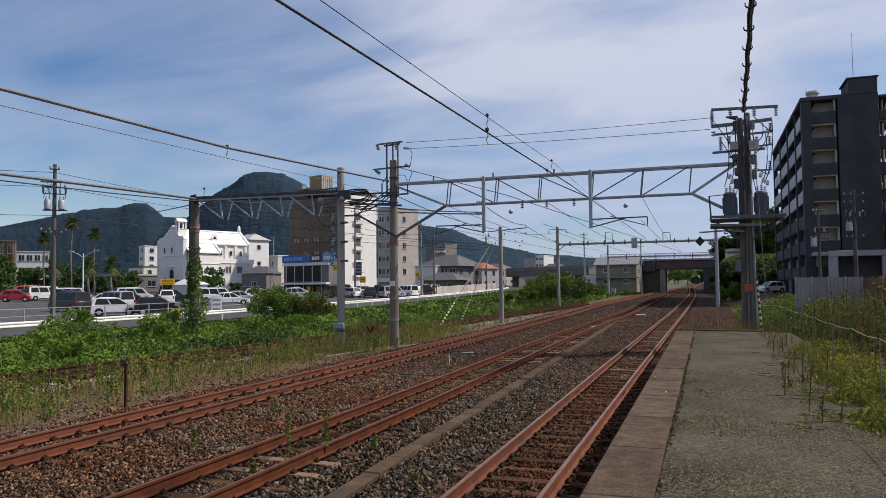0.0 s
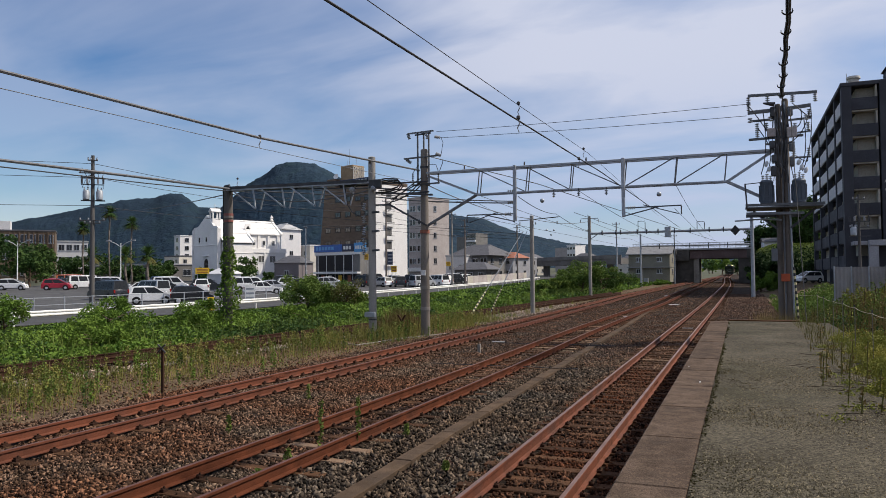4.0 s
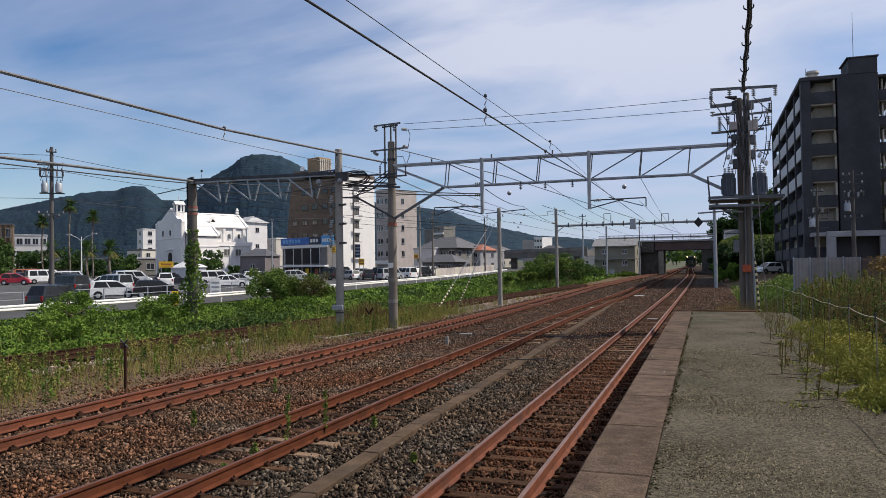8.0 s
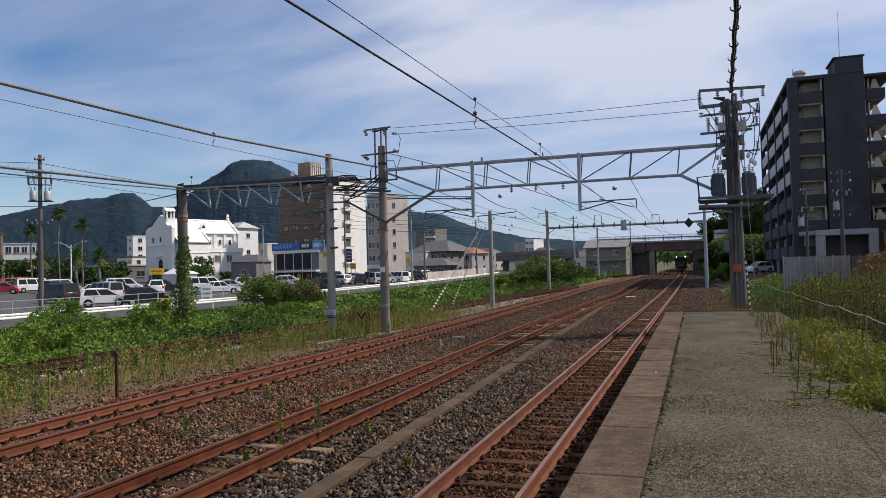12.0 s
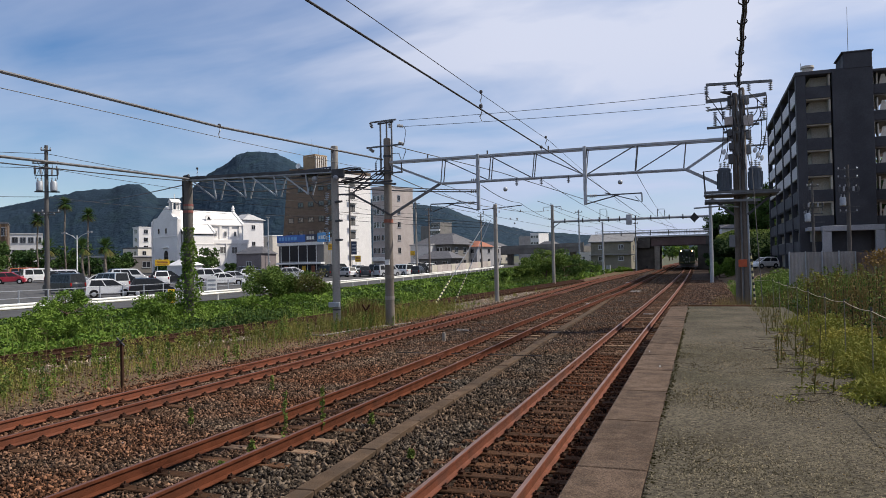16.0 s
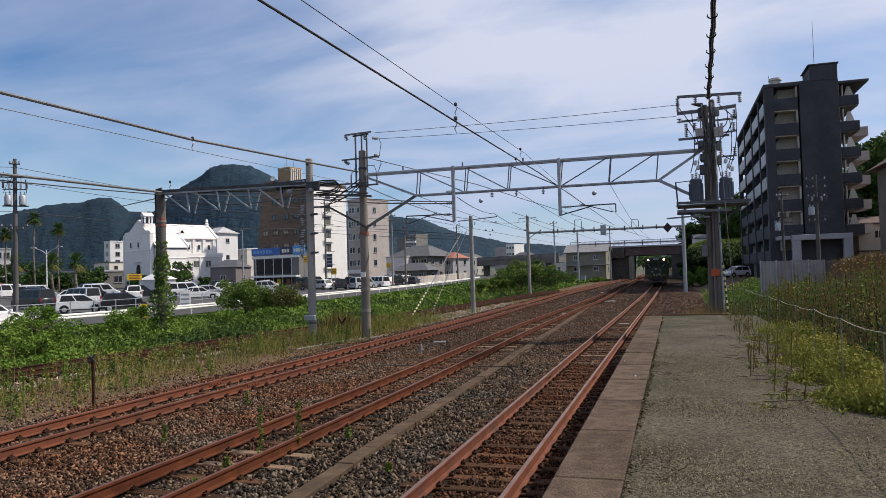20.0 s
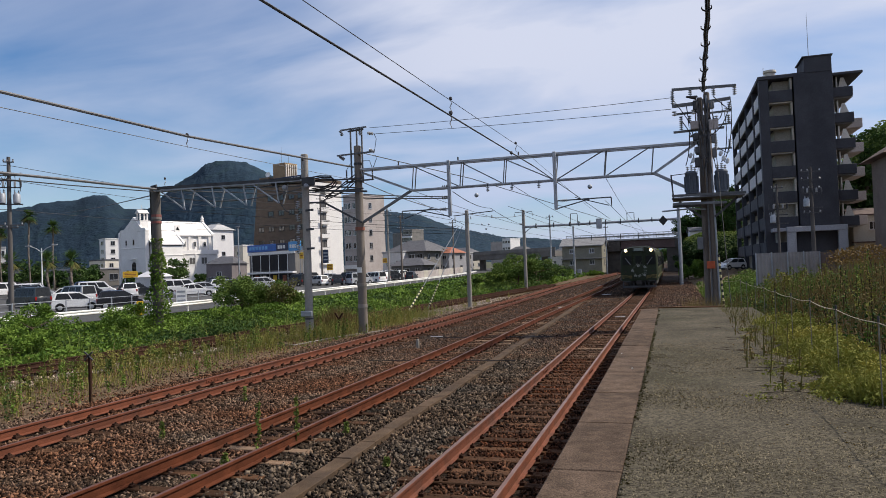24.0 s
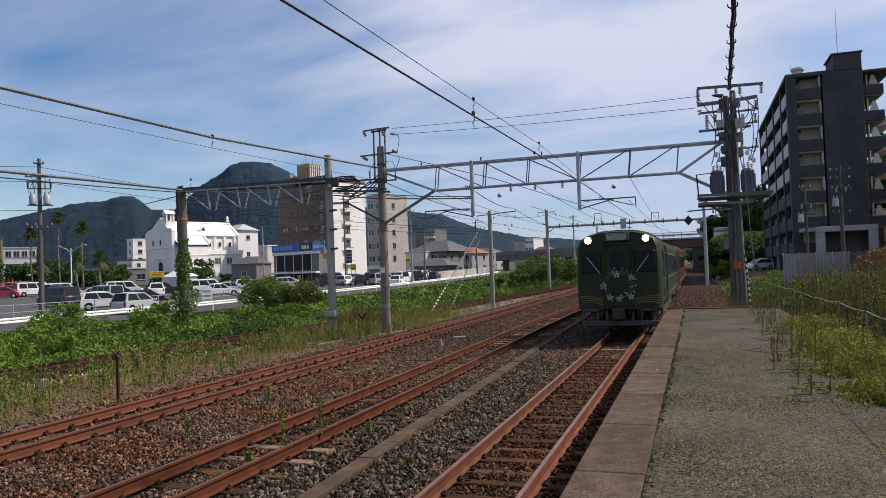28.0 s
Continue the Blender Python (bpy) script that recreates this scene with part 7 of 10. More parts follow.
# fittings on the posts at the left
def post_fittings():
    top = 9.43 - ground_z(-14, 32)
    for s in (-0.32, 0.0, 0.26):
        part("mast_bar", MB().box(s - 0.032, s + 0.032, -0.08, 0.0, top - 2.6, top, 0.01), STEEL_M, p_brown)
    for z, a, b, m in ((top - 0.05, -0.80, 0.55, STEEL_M), (top - 0.14, -0.4, 0.4, STEEL_D), (top - 1.25, -1.0, 0.78, STEEL_M), (top - 2.55, -0.55, 0.85, STEEL_M), (top - 2.95, -1.35, 0.3, STEEL_D)):
        part("cross_arm", MB().beam((a, -0.15, z), (b, -0.15, z + 0.05), 0.07), m, p_brown)
    for x, z, ax in ((-0.78, top - 0.05, (0.3, 0, -0.8)), (-0.85, top - 1.3, (1, 0, -0.7)), (0.62, top - 0.3, (1, 0, -0.2)), (0.68, top - 1.1, (1, 0, -0.5)), (0.2, top - 0.1, (0.2, 0, -1))):
        insulator(p_brown, (x, -0.18, z), axis=ax, n=4, r=0.085, gap=0.075, material=INSUL)
    for x in (-0.52, 0.80):
        insulator(p_brown, (x, -0.18, top - 2.55), n=6, r=0.045, gap=0.10, material=INSUL_D)
    for a, b in (((0.95, top - 0.35), (0.95, top - 1.2)), ((-0.5, top - 1.95), (-0.2, top - 1.6)), ((0.8, top - 1.95), (0.35, top - 1.6)), ((1.0, top - 1.4), (0.85, top - 2.0))):
        q = [(a[0], -0.2, a[1]), ((a[0] + b[0]) / 2 + 0.12, -0.22, (a[1] + b[1]) / 2 + 0.15), (b[0], -0.2, b[1])]
        part("jumper_cable", MB().tube(q, 0.016, 5), WIRE, p_brown)
    part("mast_clamp", MB().lathe((0, 0, top - 1.75), [(0.2, 0), (0.2, 0.1)], 14), STEEL_D, p_brown)
    for h, m in ((4.9, mat("faded_orange", (0.30, 0.105, 0.065), (0.24, 0.085, 0.055), rough=0.7, bump=0)), (2.25, CONC), (1.25, POLE_C)):
        part("band", MB().lathe((0, 0, h), [(0.23, 0), (0.23, 0.16)], 16), m, p_brown)
    part("number_plate", MB().box(-0.12, 0.12, -0.26, -0.23, 2.9, 3.15), WHITEP, p_brown)
    # cables looping from the white post to the brown one
    for k in range(3):
        d = Vector((0.04 * k, 0.06 * k, -0.07 * k))
        q = [Vector(p) + d for p in ((-18.2, 31.1, 7.06), (-16.6, 31.15, 7.08), (-15.6, 31.25, 7.2), (-15.1, 31.35, 7.16), (-14.92, 31.4, 6.98), (-15.1, 31.4, 6.78), (-15.5, 31.3, 6.66), (-16.0, 31.2, 6.62))]
        tagged(part("jumper_cable", MB().tube(q, 0.036, 6), WIRE, smooth=True), "thick black cable looping off the siding gantry", "cable", "jumper cables")
    for k in range(4):
        a, b = Vector((-14.0, 31.75, 7.2 - 0.11 * k)), Vector((-15.55 + 0.06 * k, 31.4, 5.98 + 0.10 * k))
        q = [a.lerp(b, t / 8) + Vector((0, 0, (-0.22 if k % 2 else 0.05) * 4 * (t / 8) * (1 - t / 8))) for t in range(9)]
        tagged(part("jumper_cable", MB().tube(q, 0.026, 6), WIRE, smooth=True), "black cable slanting between the posts", "cable", "jumper cables")
    z0 = ground_z(-16.25, 31)

    def local(p):
        return Vector(p) - Vector((-16.25, 31, z0))

    for p, q, w in (((-16.3, 31.3, 6.56), (-13.4, 31.7, 6.36), 0.09), ((-16.4, 31.2, 5.95), (-15.5, 31.4, 5.96), 0.07), ((-15.55, 31.4, 5.97), (-13.75, 31.8, 4.92), 0.09), ((-18.0, 31.1, 6.95), (-13.6, 31.7, 7.0), 0.07)):
        part("bracket", MB().beam(local(p), local(q), w), STEEL_D, p_white)
    part("back_plate", MB().box(-0.05, 0.62, -0.26, -0.16, 6.72 - z0, 7.12 - z0, 0.02), STEEL_D, p_white)
    for dx in (-1.0, 0.14):
        part("bell_insulator", MB().lathe(local((-16.25 + dx, 30.85, 6.70)), [(0.05, 0), (0.13, 0.03), (0.15, 0.10), (0.06, 0.2)], 12, axis=(0.6, -0.8, 0)), INSUL, p_white, smooth=True)
    part("feeder_drop", MB().tube([local(p) for p in ((-17.7, 31.0, 6.8), (-17.6, 30.9, 6.1), (-17.2, 30.8, 5.6), (-16.8, 30.8, 5.4))], 0.025, 6), WIRE, p_white, smooth=True)
    for h in (5.9, 5.0, 4.1):
        part("bracket", MB().beam((0.1, -0.2, h), (0.48, -0.22, h + 0.02), 0.09), STEEL_D, p_white)
    for k, z in enumerate((6.5, 5.9, 5.35, 4.85, 4.4)):
        insulator(p_white, (-0.36 + 0.06 * (k % 2), -0.2, z - 0.5), axis=(0.2 * (-1) ** k, 0, 1), n=4, r=0.10, gap=0.10, material=INSUL)
        part("lead_cable", MB().tube([(-0.2, -0.2, z), (-0.48, -0.22, z - 0.1), (-0.36, -0.2, z - 0.5)], 0.018, 5), WIRE, p_white)
    bx = part("strapped_box", MB().box(-0.28, 0.28, -0.32, -0.16, 0.95, 1.2, 0.02), STEEL, p_white)
    part("strap", MB().lathe((0, 0, 0.8), [(0.2, 0), (0.2, 0.06)], 14), STEEL_D, bx)
    plate = mat("red_plate", (0.26, 0.085, 0.07), (0.21, 0.07, 0.06), rough=0.6, bump=0)
    for h, m in ((5.75, plate), (5.95, CONC), (6.08, plate)):
        part("band", MB().lathe((0, 0, h), [(0.252, 0), (0.25, 0.12)], 14), m, p_ivy, "red and white warning plate")
    for k in range(2):
        g0 = Vector((-14.75 + 0.3 * k, 51.9, 5.7))
        g1 = Vector(((-16.74, 45.5, -0.36), (-16.6, 49.7, -0.16))[k])
        gy = tagged(thing("guy_wire", "guy wire with a yellow and black guard", "guy wire", "guys", at=(0, 0, 0)))
        part("wire", MB().tube([g0, g1], 0.028, 5), STEEL, gy)
        for j in range(17):
            q0, q1 = g1.lerp(g0, 0.03 + j * 0.016), g1.lerp(g0, 0.03 + (j + 1) * 0.016)
            part("guard_band", MB().cyl(q0, q1, 0.06, n=8), mat("guard_pale_yellow", (0.80, 0.74, 0.42), bump=0) if j % 2 else BLACK, gy)
    part("bracket", MB().beam((-1.0, 0, 6.8), (2.0, 0, 7.0), 0.06), STEEL_D, p_52)
    for x in (-0.9, 0.3, 1.9):
        insulator(p_52, (x, 0, 6.5), n=3, r=0.07)


post_fittings()

# marker balls and hangers on the overhead wires
for p_ in ((-14.5, 19.8, 7.12), (-24, 30.9, 7.6), (-14.5, 27.5, 7.35), (-5.5, 19, 6.78), (-6.5, 22.5, 8.02), (-6.5, 33.0, 8.2), (-5.6, 27.5, 6.9)):
    h_ = thing("wire_hanger", "small dark hanger clipped on the overhead wire", "wire hanger", "hangers", at=p_)
    part("clip", MB().lathe((0, 0, -0.02), [(0.025, 0), (0.055, 0.03), (0.055, 0.09), (0.025, 0.12)], 10), INSUL_D, h_, smooth=True)
    part("dropper", MB().tube([(0, 0, 0), (0.03, 0, -0.12), (-0.03, 0, -0.24), (0.02, 0, -0.36)], 0.018, 5), INSUL, h_)
for p_, r_ in (((-11.52, 45, 7.19), 0.14), ((-4.41, 45, 7.25), 0.14), ((-19.98, 80, 7.44), 0.11), ((-19.2, 80, 7.4), 0.11), ((-19.5, 80, 6.9), 0.11)):
    b_ = thing("marker_ball", "grey marker ball on a wire", "marker ball", "marker balls", at=p_)
    part("ball", MB().lathe((0, 0, -r_), [(r_ * math.sin(math.pi * k / 8) + 0.003, r_ * (1 - math.cos(math.pi * k / 8))) for k in range(9)], 14), STEEL, b_, smooth=True)

# contact and messenger wires, feeders beyond the gantry, town lines
for x_, z_ in ((-2.56, 5.1), (-6.53, 5.1), (-10.95, 5.1)):
    wire("contact wire over the track", [(x_ + 0.2, 30, z_), (x_ - 0.2, 82, z_ + 0.3), (x_, 132, z_ + 0.6), (x_, 230, z_ + 1.2)], 0.010)
    wire("messenger wire over the track", [(x_ + 0.2, 31, z_ + 1.0), (x_ - 0.2, 82, z_ + 1.2), (x_, 132, z_ + 1.5), (x_, 230, z_ + 2.1)], 0.011, sag=0.4)
wire("feeder from the brown post to the next post", [(-13.9, 32, 8.3), (-10.0, 38, 7.4), (-7.0, 60, 6.9), (-3.0, 110, 6.9)], 0.020)
wire("feeder cable above the line posts", [(-13.95, 32, 6.95), (-14.1, 52, 6.6), (-15.6, 82, 8.4), (-16.5, 132, 9.0)], 0.022, WIRE_L, 0.3)
wire("cable between the gantry and the far post", [(-9.3, 32, 6.1), (-12.3, 52, 6.9), (-15.4, 82, 7.2)], 0.018, sag=0.2)
wire("long thin town wire", [(-110, 105, 15.5), (-24.6, 31, 6.9), (-16.2, 31, 6.7)], 0.03, WIRE_L, 0.5)
for z_ in (11.3, 10.2, 8.0):
    wire("street wire between utility poles", [(-90, -10, z_ + 1.5), (-46.7, 42.4, z_ + 0.2), (-60, 119, z_ + 3.8)], 0.02, sag=0.8)
for z_ in (14.6, 13.4):
    wire("street wire between utility poles", [(-60, 120, z_), (-45.5, 116, z_ - 2.2), (-41, 140, z_ - 3.0), (-50, 220, z_ - 3)], 0.022, sag=0.5)

wire("thick grey cable past the posts", [(-24.4, 31.2, 7.15), (-21.5, 33, 6.98), (-16.86, 33, 6.53), (-14.38, 33, 6.22), (-9.73, 33, 5.92)], 0.032, STEEL_M, 0.03)
wire("thick grey cable past the posts", [(-24.4, 31.3, 7.3), (-21.47, 33, 7.2), (-14.4, 33, 6.42), (-9.72, 33, 6.0)], 0.026, STEEL_M, 0.05)
wire("thin span wire past the posts", [(-24.4, 31.2, 6.1), (-21.5, 33, 5.8), (-14.41, 33, 4.95), (-9.51, 33, 4.45)], 0.012)
wire("thin span wire past the posts", [(-24.4, 31.2, 5.6), (-21.5, 33, 5.35), (-14.41, 33, 4.6), (-9.51, 33, 4.2)], 0.010)
wire("long thin town wire", [(-60.0, 70, 10.0), (-21.5, 60, 9.0), (-14.0, 52, 5.6)], 0.014)
wire("long thin town wire", [(-60.0, 72, 8.4), (-30, 66, 7.2), (-14.0, 52, 5.2)], 0.012)
for x_, z_ in ((-9.73, 5.92), (-9.72, 6.45)):
    s_ = thing("strain_insulator", "dark strain insulator string at the gantry", "insulator", "strain insulators", at=(x_, 32.8, z_))
    for k_ in range(4):
        part("shed", MB().lathe((-0.1 * k_, 0, 0), [(0.02, -0.03), (0.075, -0.01), (0.075, 0.015), (0.02, 0.03)], 10, axis=(1, 0, 0)), INSUL_D, s_, smooth=True)


def spiral_feeder():
    """The insulated feeder that leaves the big pole over the platform, with its spiral hangers."""
    th = thing("feeder_cable", "dark feeder cable with spiral hangers above the platform", "cable")
    a, b = Vector((1.60, 31.8, 9.5)), Vector((1.0, 12.0, 9.95))
    pts = [a.lerp(b, k / 24) + Vector((0.02 * math.sin(k * 1.7), 0, -1.1 * (k / 24) * (1 - k / 24))) for k in range(25)]
    part("cable", MB().tube(pts, 0.045, 6), WIRE, th, smooth=True)
    part("cable", MB().tube([p + Vector((0.06, 0, -0.06)) for p in pts], 0.03, 6), WIRE_L, th, smooth=True)
    for k in range(1, 24, 2):
        c = pts[k]
        ring = [c + Vector((0.13 * math.cos(u), 0, 0.10 * math.sin(u) - 0.02)) for u in [math.pi * (0.9 + 1.25 * j / 8) for j in range(9)]]
        part("hanger", MB().tube(ring, 0.022, 5), WIRE, th)


spiral_feeder()


# ---- right side: rope fence, sheet fence ----
STAKE = mat("stake_weathered", (0.20, 0.185, 0.15), (0.14, 0.125, 0.10), rough=0.8, bump=0)
ROPE = mat("rope_pale", (0.50, 0.44, 0.33), (0.40, 0.35, 0.26), rough=0.9, scale=20, fine=120, bump=0.2)


def rope_fence():
    th = thing("rope_fence", "slim grey stakes with a pale sagging rope", "fence")
    ys = [5.0 + 2.0 * k for k in range(11)]
    tops = []
    for k, y in enumerate(ys):
        x = 2.12 + 0.012 * (k % 3)
        tops.append(Vector((x, y, 1.845 + 0.02 * math.sin(k * 2.1))))
        part("stake", MB().cyl((x, y, 0.7), (x, y, 1.88), 0.0075, n=8), STAKE, th)
        part("cap", MB().cyl((x, y, 1.83), (x, y, 1.90), 0.013, n=8), STEEL_D, th)
    pts = []
    for a, b in zip(tops[:-1], tops[1:]):
        pts += [a.lerp(b, k / 5) - Vector((0, 0, 0.03 * 4 * k / 5 * (1 - k / 5))) for k in range(5)]
    part("rope", MB().tube(pts + [tops[-1], Vector((1.75, 26.6, 1.80))], 0.0055, 5), ROPE, th)


rope_fence()


def sheet_fence():
    th = thing("sheet_fence", "grey corrugated sheet fence on posts", "fence", at=(0, 0, 0))
    def run(p, q, n, mt):
        p, q = Vector(p), Vector(q)
        d = (q - p) / n
        for k in range(n):
            a, b = p + d * (k + 0.03), p + d * (k + 0.97)
            mb = MB()
            m = 8
            nr = Vector((d.y, -d.x, 0)).normalized()
            vs = []
            for j in range(m + 1):
                c = a.lerp(b, j / m) + nr * (0.02 if j % 2 else -0.02)
                vs += [c + Vector((0, 0, -1.0)), c + Vector((0, 0, 2.15))]
            mb.add(vs, [(2 * j, 2 * j + 2, 2 * j + 3, 2 * j + 1) for j in range(m)])
            part("sheet", mb, mt, th)
            part("post", MB().cyl(p + d * k + nr * 0.05 + Vector((0, 0, -1)), p + d * k + nr * 0.05 + Vector((0, 0, 2.2)), 0.035, n=8), STEEL, th)
    run((4.7, 45, 0.65), (8.0, 45, 0.65), 4, FENCE_P)
    run((8.0, 45, 0.6), (16.0, 42, 0.6), 9, mat("fence_sheet_brown", (0.16, 0.115, 0.10), (0.11, 0.08, 0.07), rough=0.8, scale=2, fine=30, c=(0.07, 0.05, 0.05)))


sheet_fence()
plain_building("house", "house with brown tiled roof on the slope", "house", 44.0, 128, 6.0, 7, 5.0, CREAM, RED_ROOF, yaw=10, cols=2, rows=2, gable=True, zb=16.0, overhang=0.9)
# ---- plants ----
gz = np.vectorize(ground_z)


def blades(bx, by, bz, h, w, lean=0.25):
    """Grass blades: two-segment strips standing at the given feet."""
    n = len(bx)
    a = RNG.uniform(0, 2 * np.pi, n)
    ux, uy = np.cos(a) * w, np.sin(a) * w
    lx, ly = RNG.normal(0, lean, n) * h, RNG.normal(0, lean, n) * h
    p0 = np.stack([bx - ux, by - uy, bz], 1)
    p1 = np.stack([bx + ux, by + uy, bz], 1)
    m0 = np.stack([bx - ux * 0.8 + lx * 0.35, by - uy * 0.8 + ly * 0.35, bz + h * 0.6], 1)
    m1 = np.stack([bx + ux * 0.8 + lx * 0.35, by + uy * 0.8 + ly * 0.35, bz + h * 0.6], 1)
    t0 = np.stack([bx + lx - ux * 0.1, by + ly - uy * 0.1, bz + h], 1)
    t1 = np.stack([bx + lx + ux * 0.1, by + ly + uy * 0.1, bz + h], 1)
    v = np.stack([p0, p1, m1, m0, t1, t0], 1).reshape(-1, 3)
    k = np.arange(n)[:, None] * 6
    f = np.concatenate([k + [0, 1, 2, 3], k + [3, 2, 4, 5]], 0)
    return v, f


def hump(x, y, s, seed):
    return np.array([noise.noise((a * s, b * s, seed)) for a, b in zip(x, y)])


def green_bank():
    """The overgrown strip between the siding and the road."""
    out = {0: [], 1: []}
    for y0, y1, n, size in ((14, 34, 40000, 0.078), (34, 58, 42000, 0.096), (58, 110, 26000, 0.17), (110, 170, 9000, 0.28)):
        y = RNG.uniform(y0, y1, n)
        left = np.array([road_x(v) + 0.9 for v in y])
        right = np.array([min(line_d(v) if v < 92 else line_c(v) - 1.6, -14.5) - 0.9 for v in y])
        u = RNG.uniform(0, 1, n)
        x = left + (right - left) * u
        top = 0.68 + 0.75 * hump(x, y, 0.33, 3) + 0.55 * hump(x, y, 1.1, 9)
        top *= np.clip(0.12 + u * 1.35, 0.12, 1) * (1 - 0.45 * np.clip(u * 2 - 1, 0, 1))
        top = np.clip(top, 0.12, 1.7)
        z = gz(x, y) + top * (1 - RNG.uniform(0, 1, n) ** 2 * 0.9)
        dark = hump(x, y, 0.22, 20) + RNG.normal(0, 0.15, n) < -0.06
        c = np.stack([x, y, z], 1)
        for k, sel in ((0, ~dark), (1, dark)):
            out[k].append(leaf_cloud(c[sel], size, 0.4, 0.3))
    stuff("bank_weeds", "dense bright green weeds and vines on the bank", "weeds", join(out[0]), LEAF)
    stuff("bank_weeds", "darker green creeping leaves among the weeds", "weeds", join(out[1]), LEAF_T)
    n = 1500
    y = RNG.uniform(14, 95, n)
    x = np.array([line_d(v) for v in y]) - RNG.uniform(0.8, 5.0, n)
    stuff("bank_grass", "tall grass at the foot of the bank", "grass", blades(x, y, gz(x, y), RNG.uniform(0.5, 1.15, n), 0.012 + y * 0.0002), GRASS)


green_bank()


GRASS_OL = leaf_mat("grass_olive", (0.130, 0.140, 0.034), (0.235, 0.215, 0.060))

WEED_BR = leaf_mat("grass_brown", (0.098, 0.078, 0.030), (0.175, 0.130, 0.050))


def verge_grass():
    """Thin tall grass and weeds between the main track and the siding."""
    n = 22000
    y = 9 + 61 * RNG.uniform(0, 1, n) ** 1.3
    x = np.array([line_c(v) - 2.6 for v in y]) - RNG.uniform(0, 1, n) ** 0.7 * np.array([max(line_c(v) - 2.6 - line_d(v) - 1.9, 0.3) for v in y])
    keep = hump(x, y, 0.55, 31) + RNG.uniform(-0.3, 0.3, n) > np.where(y > 43, 0.45, -0.06)
    x, y = x[keep], y[keep]
    stuff("verge_grass", "thin olive grass between the tracks and the siding", "grass", blades(x, y, gz(x, y) - 0.02, RNG.uniform(0.1, 1.0, len(x)) ** 2.0 * 0.54, 0.005 + y * 0.0001, 0.22), GRASS_OL)
    m = 450
    y = RNG.uniform(9, 60, m)
    x = np.array([line_d(v) for v in y]) + RNG.normal(0.9, 1.0, m)
    stuff("siding_grass", "dry straw-coloured grass along the siding", "grass", blades(x, y, gz(x, y) - 0.02, RNG.uniform(0.2, 0.85, m), 0.006 + y * 0.0002, 0.28), GRASS_DRY)
    m = 7000
    y = RNG.uniform(26, 44, m)
    x = -15.6 + RNG.normal(0, 1.0, m)
    keep = hump(x, y, 0.45, 35) + RNG.uniform(-0.25, 0.25, m) > -0.05
    x, y = x[keep], y[keep]
    stuff("dry_grass", "soft olive-brown grass round the posts", "grass", blades(x, y, gz(x, y), RNG.uniform(0.3, 1.0, len(x)) ** 1.5 * 0.85, 0.006, 0.30), GRASS_OL)
    # a brown feathery stand between the two posts
    m = 1500
    x, y = -16.3 + RNG.normal(0, 0.45, m), 34.0 + RNG.normal(0, 0.6, m)
    stuff("dry_grass", "brown feathery grass stand beside the grey post", "grass", blades(x, y, gz(x, y), RNG.uniform(0.5, 1.35, m), 0.007, 0.12), WEED_BR)
    # feathery plumes of slim weeds standing in loose groups
    cl, ce, st = [], [], MB()
    for k in range(1150):
        yy = 11 + 35 * rgv.random() ** 1.2
        u = rgv.random() ** 0.5
        xx = line_c(yy) - 2.5 - u * max(line_c(yy) - 2.0 - line_d(yy) - 1.6, 0.6)
        if noise.noise((xx * 0.5, yy * 0.5, 31)) + rgv.uniform(-0.3, 0.3) < -0.02:
            continue
        h, zz = rgv.uniform(0.28, 0.80), ground_z(xx, yy)
        st.tube([(xx, yy, zz - 0.05), (xx + 0.02, yy, zz + h)], 0.004, 4)
        m = 34
        t = RNG.uniform(0.35, 1.0, m)
        a = RNG.uniform(0, 2 * np.pi, m)
        r = 0.075 * np.sin(np.pi * np.clip(1.05 - t * 0.75, 0, 1)) * RNG.uniform(0.3, 1, m)
        (cl if k % 3 else ce).append(np.stack([xx + r * np.cos(a), yy + r * np.sin(a), zz + t * h], 1))
    tagged(part("weed_stems", st, LEAF_O), "thin stems of the verge weeds", "weeds", kind="stuff")
    stuff("verge_weeds", "slim feathery yellow-green weeds on the verge", "weeds", leaf_cloud(np.concatenate(cl), 0.036, 0.4, 0.0), GRASS_OL)
    stuff("verge_weeds", "slim green weeds on the verge", "weeds", leaf_cloud(np.concatenate(ce), 0.036, 0.4, 0.0), GRASS)

    m = 14000
    y = 10 + 40 * RNG.uniform(0, 1, m) ** 1.3
    x = np.array([line_c(v) - 2.7 for v in y]) - RNG.uniform(0, 1, m) * np.array([max(line_c(v) - 2.7 - line_d(v) - 1.2, 0.3) for v in y])
    lump = hump(x, y, 0.9, 33) + 0.6 * hump(x, y, 3.0, 34)
    keep = lump + RNG.uniform(-0.1, 0.1, m) > 0.22
    z = gz(x, y) + RNG.uniform(0, 1, m) ** 1.5 * (0.05 + 0.36 * np.clip(lump, 0, 0.6))
    stuff("verge_tufts", "low leafy green tufts on the bare verge", "weeds", leaf_cloud(np.stack([x, y, z], 1)[keep], 0.03, 0.4, 0.2), GRASS)

    # tall dry grass below the platform end
    m = 900
    x, y = RNG.uniform(0.4, 2.4, m), RNG.uniform(27.5, 30.5, m)
    stuff("dry_grass", "brown dry grass below the platform end", "grass", blades(x, y, np.full(m, -0.25), RNG.uniform(0.8, 1.55, m), 0.007, 0.14), WEED_BR)


rgv = random.Random(23)
verge_grass()


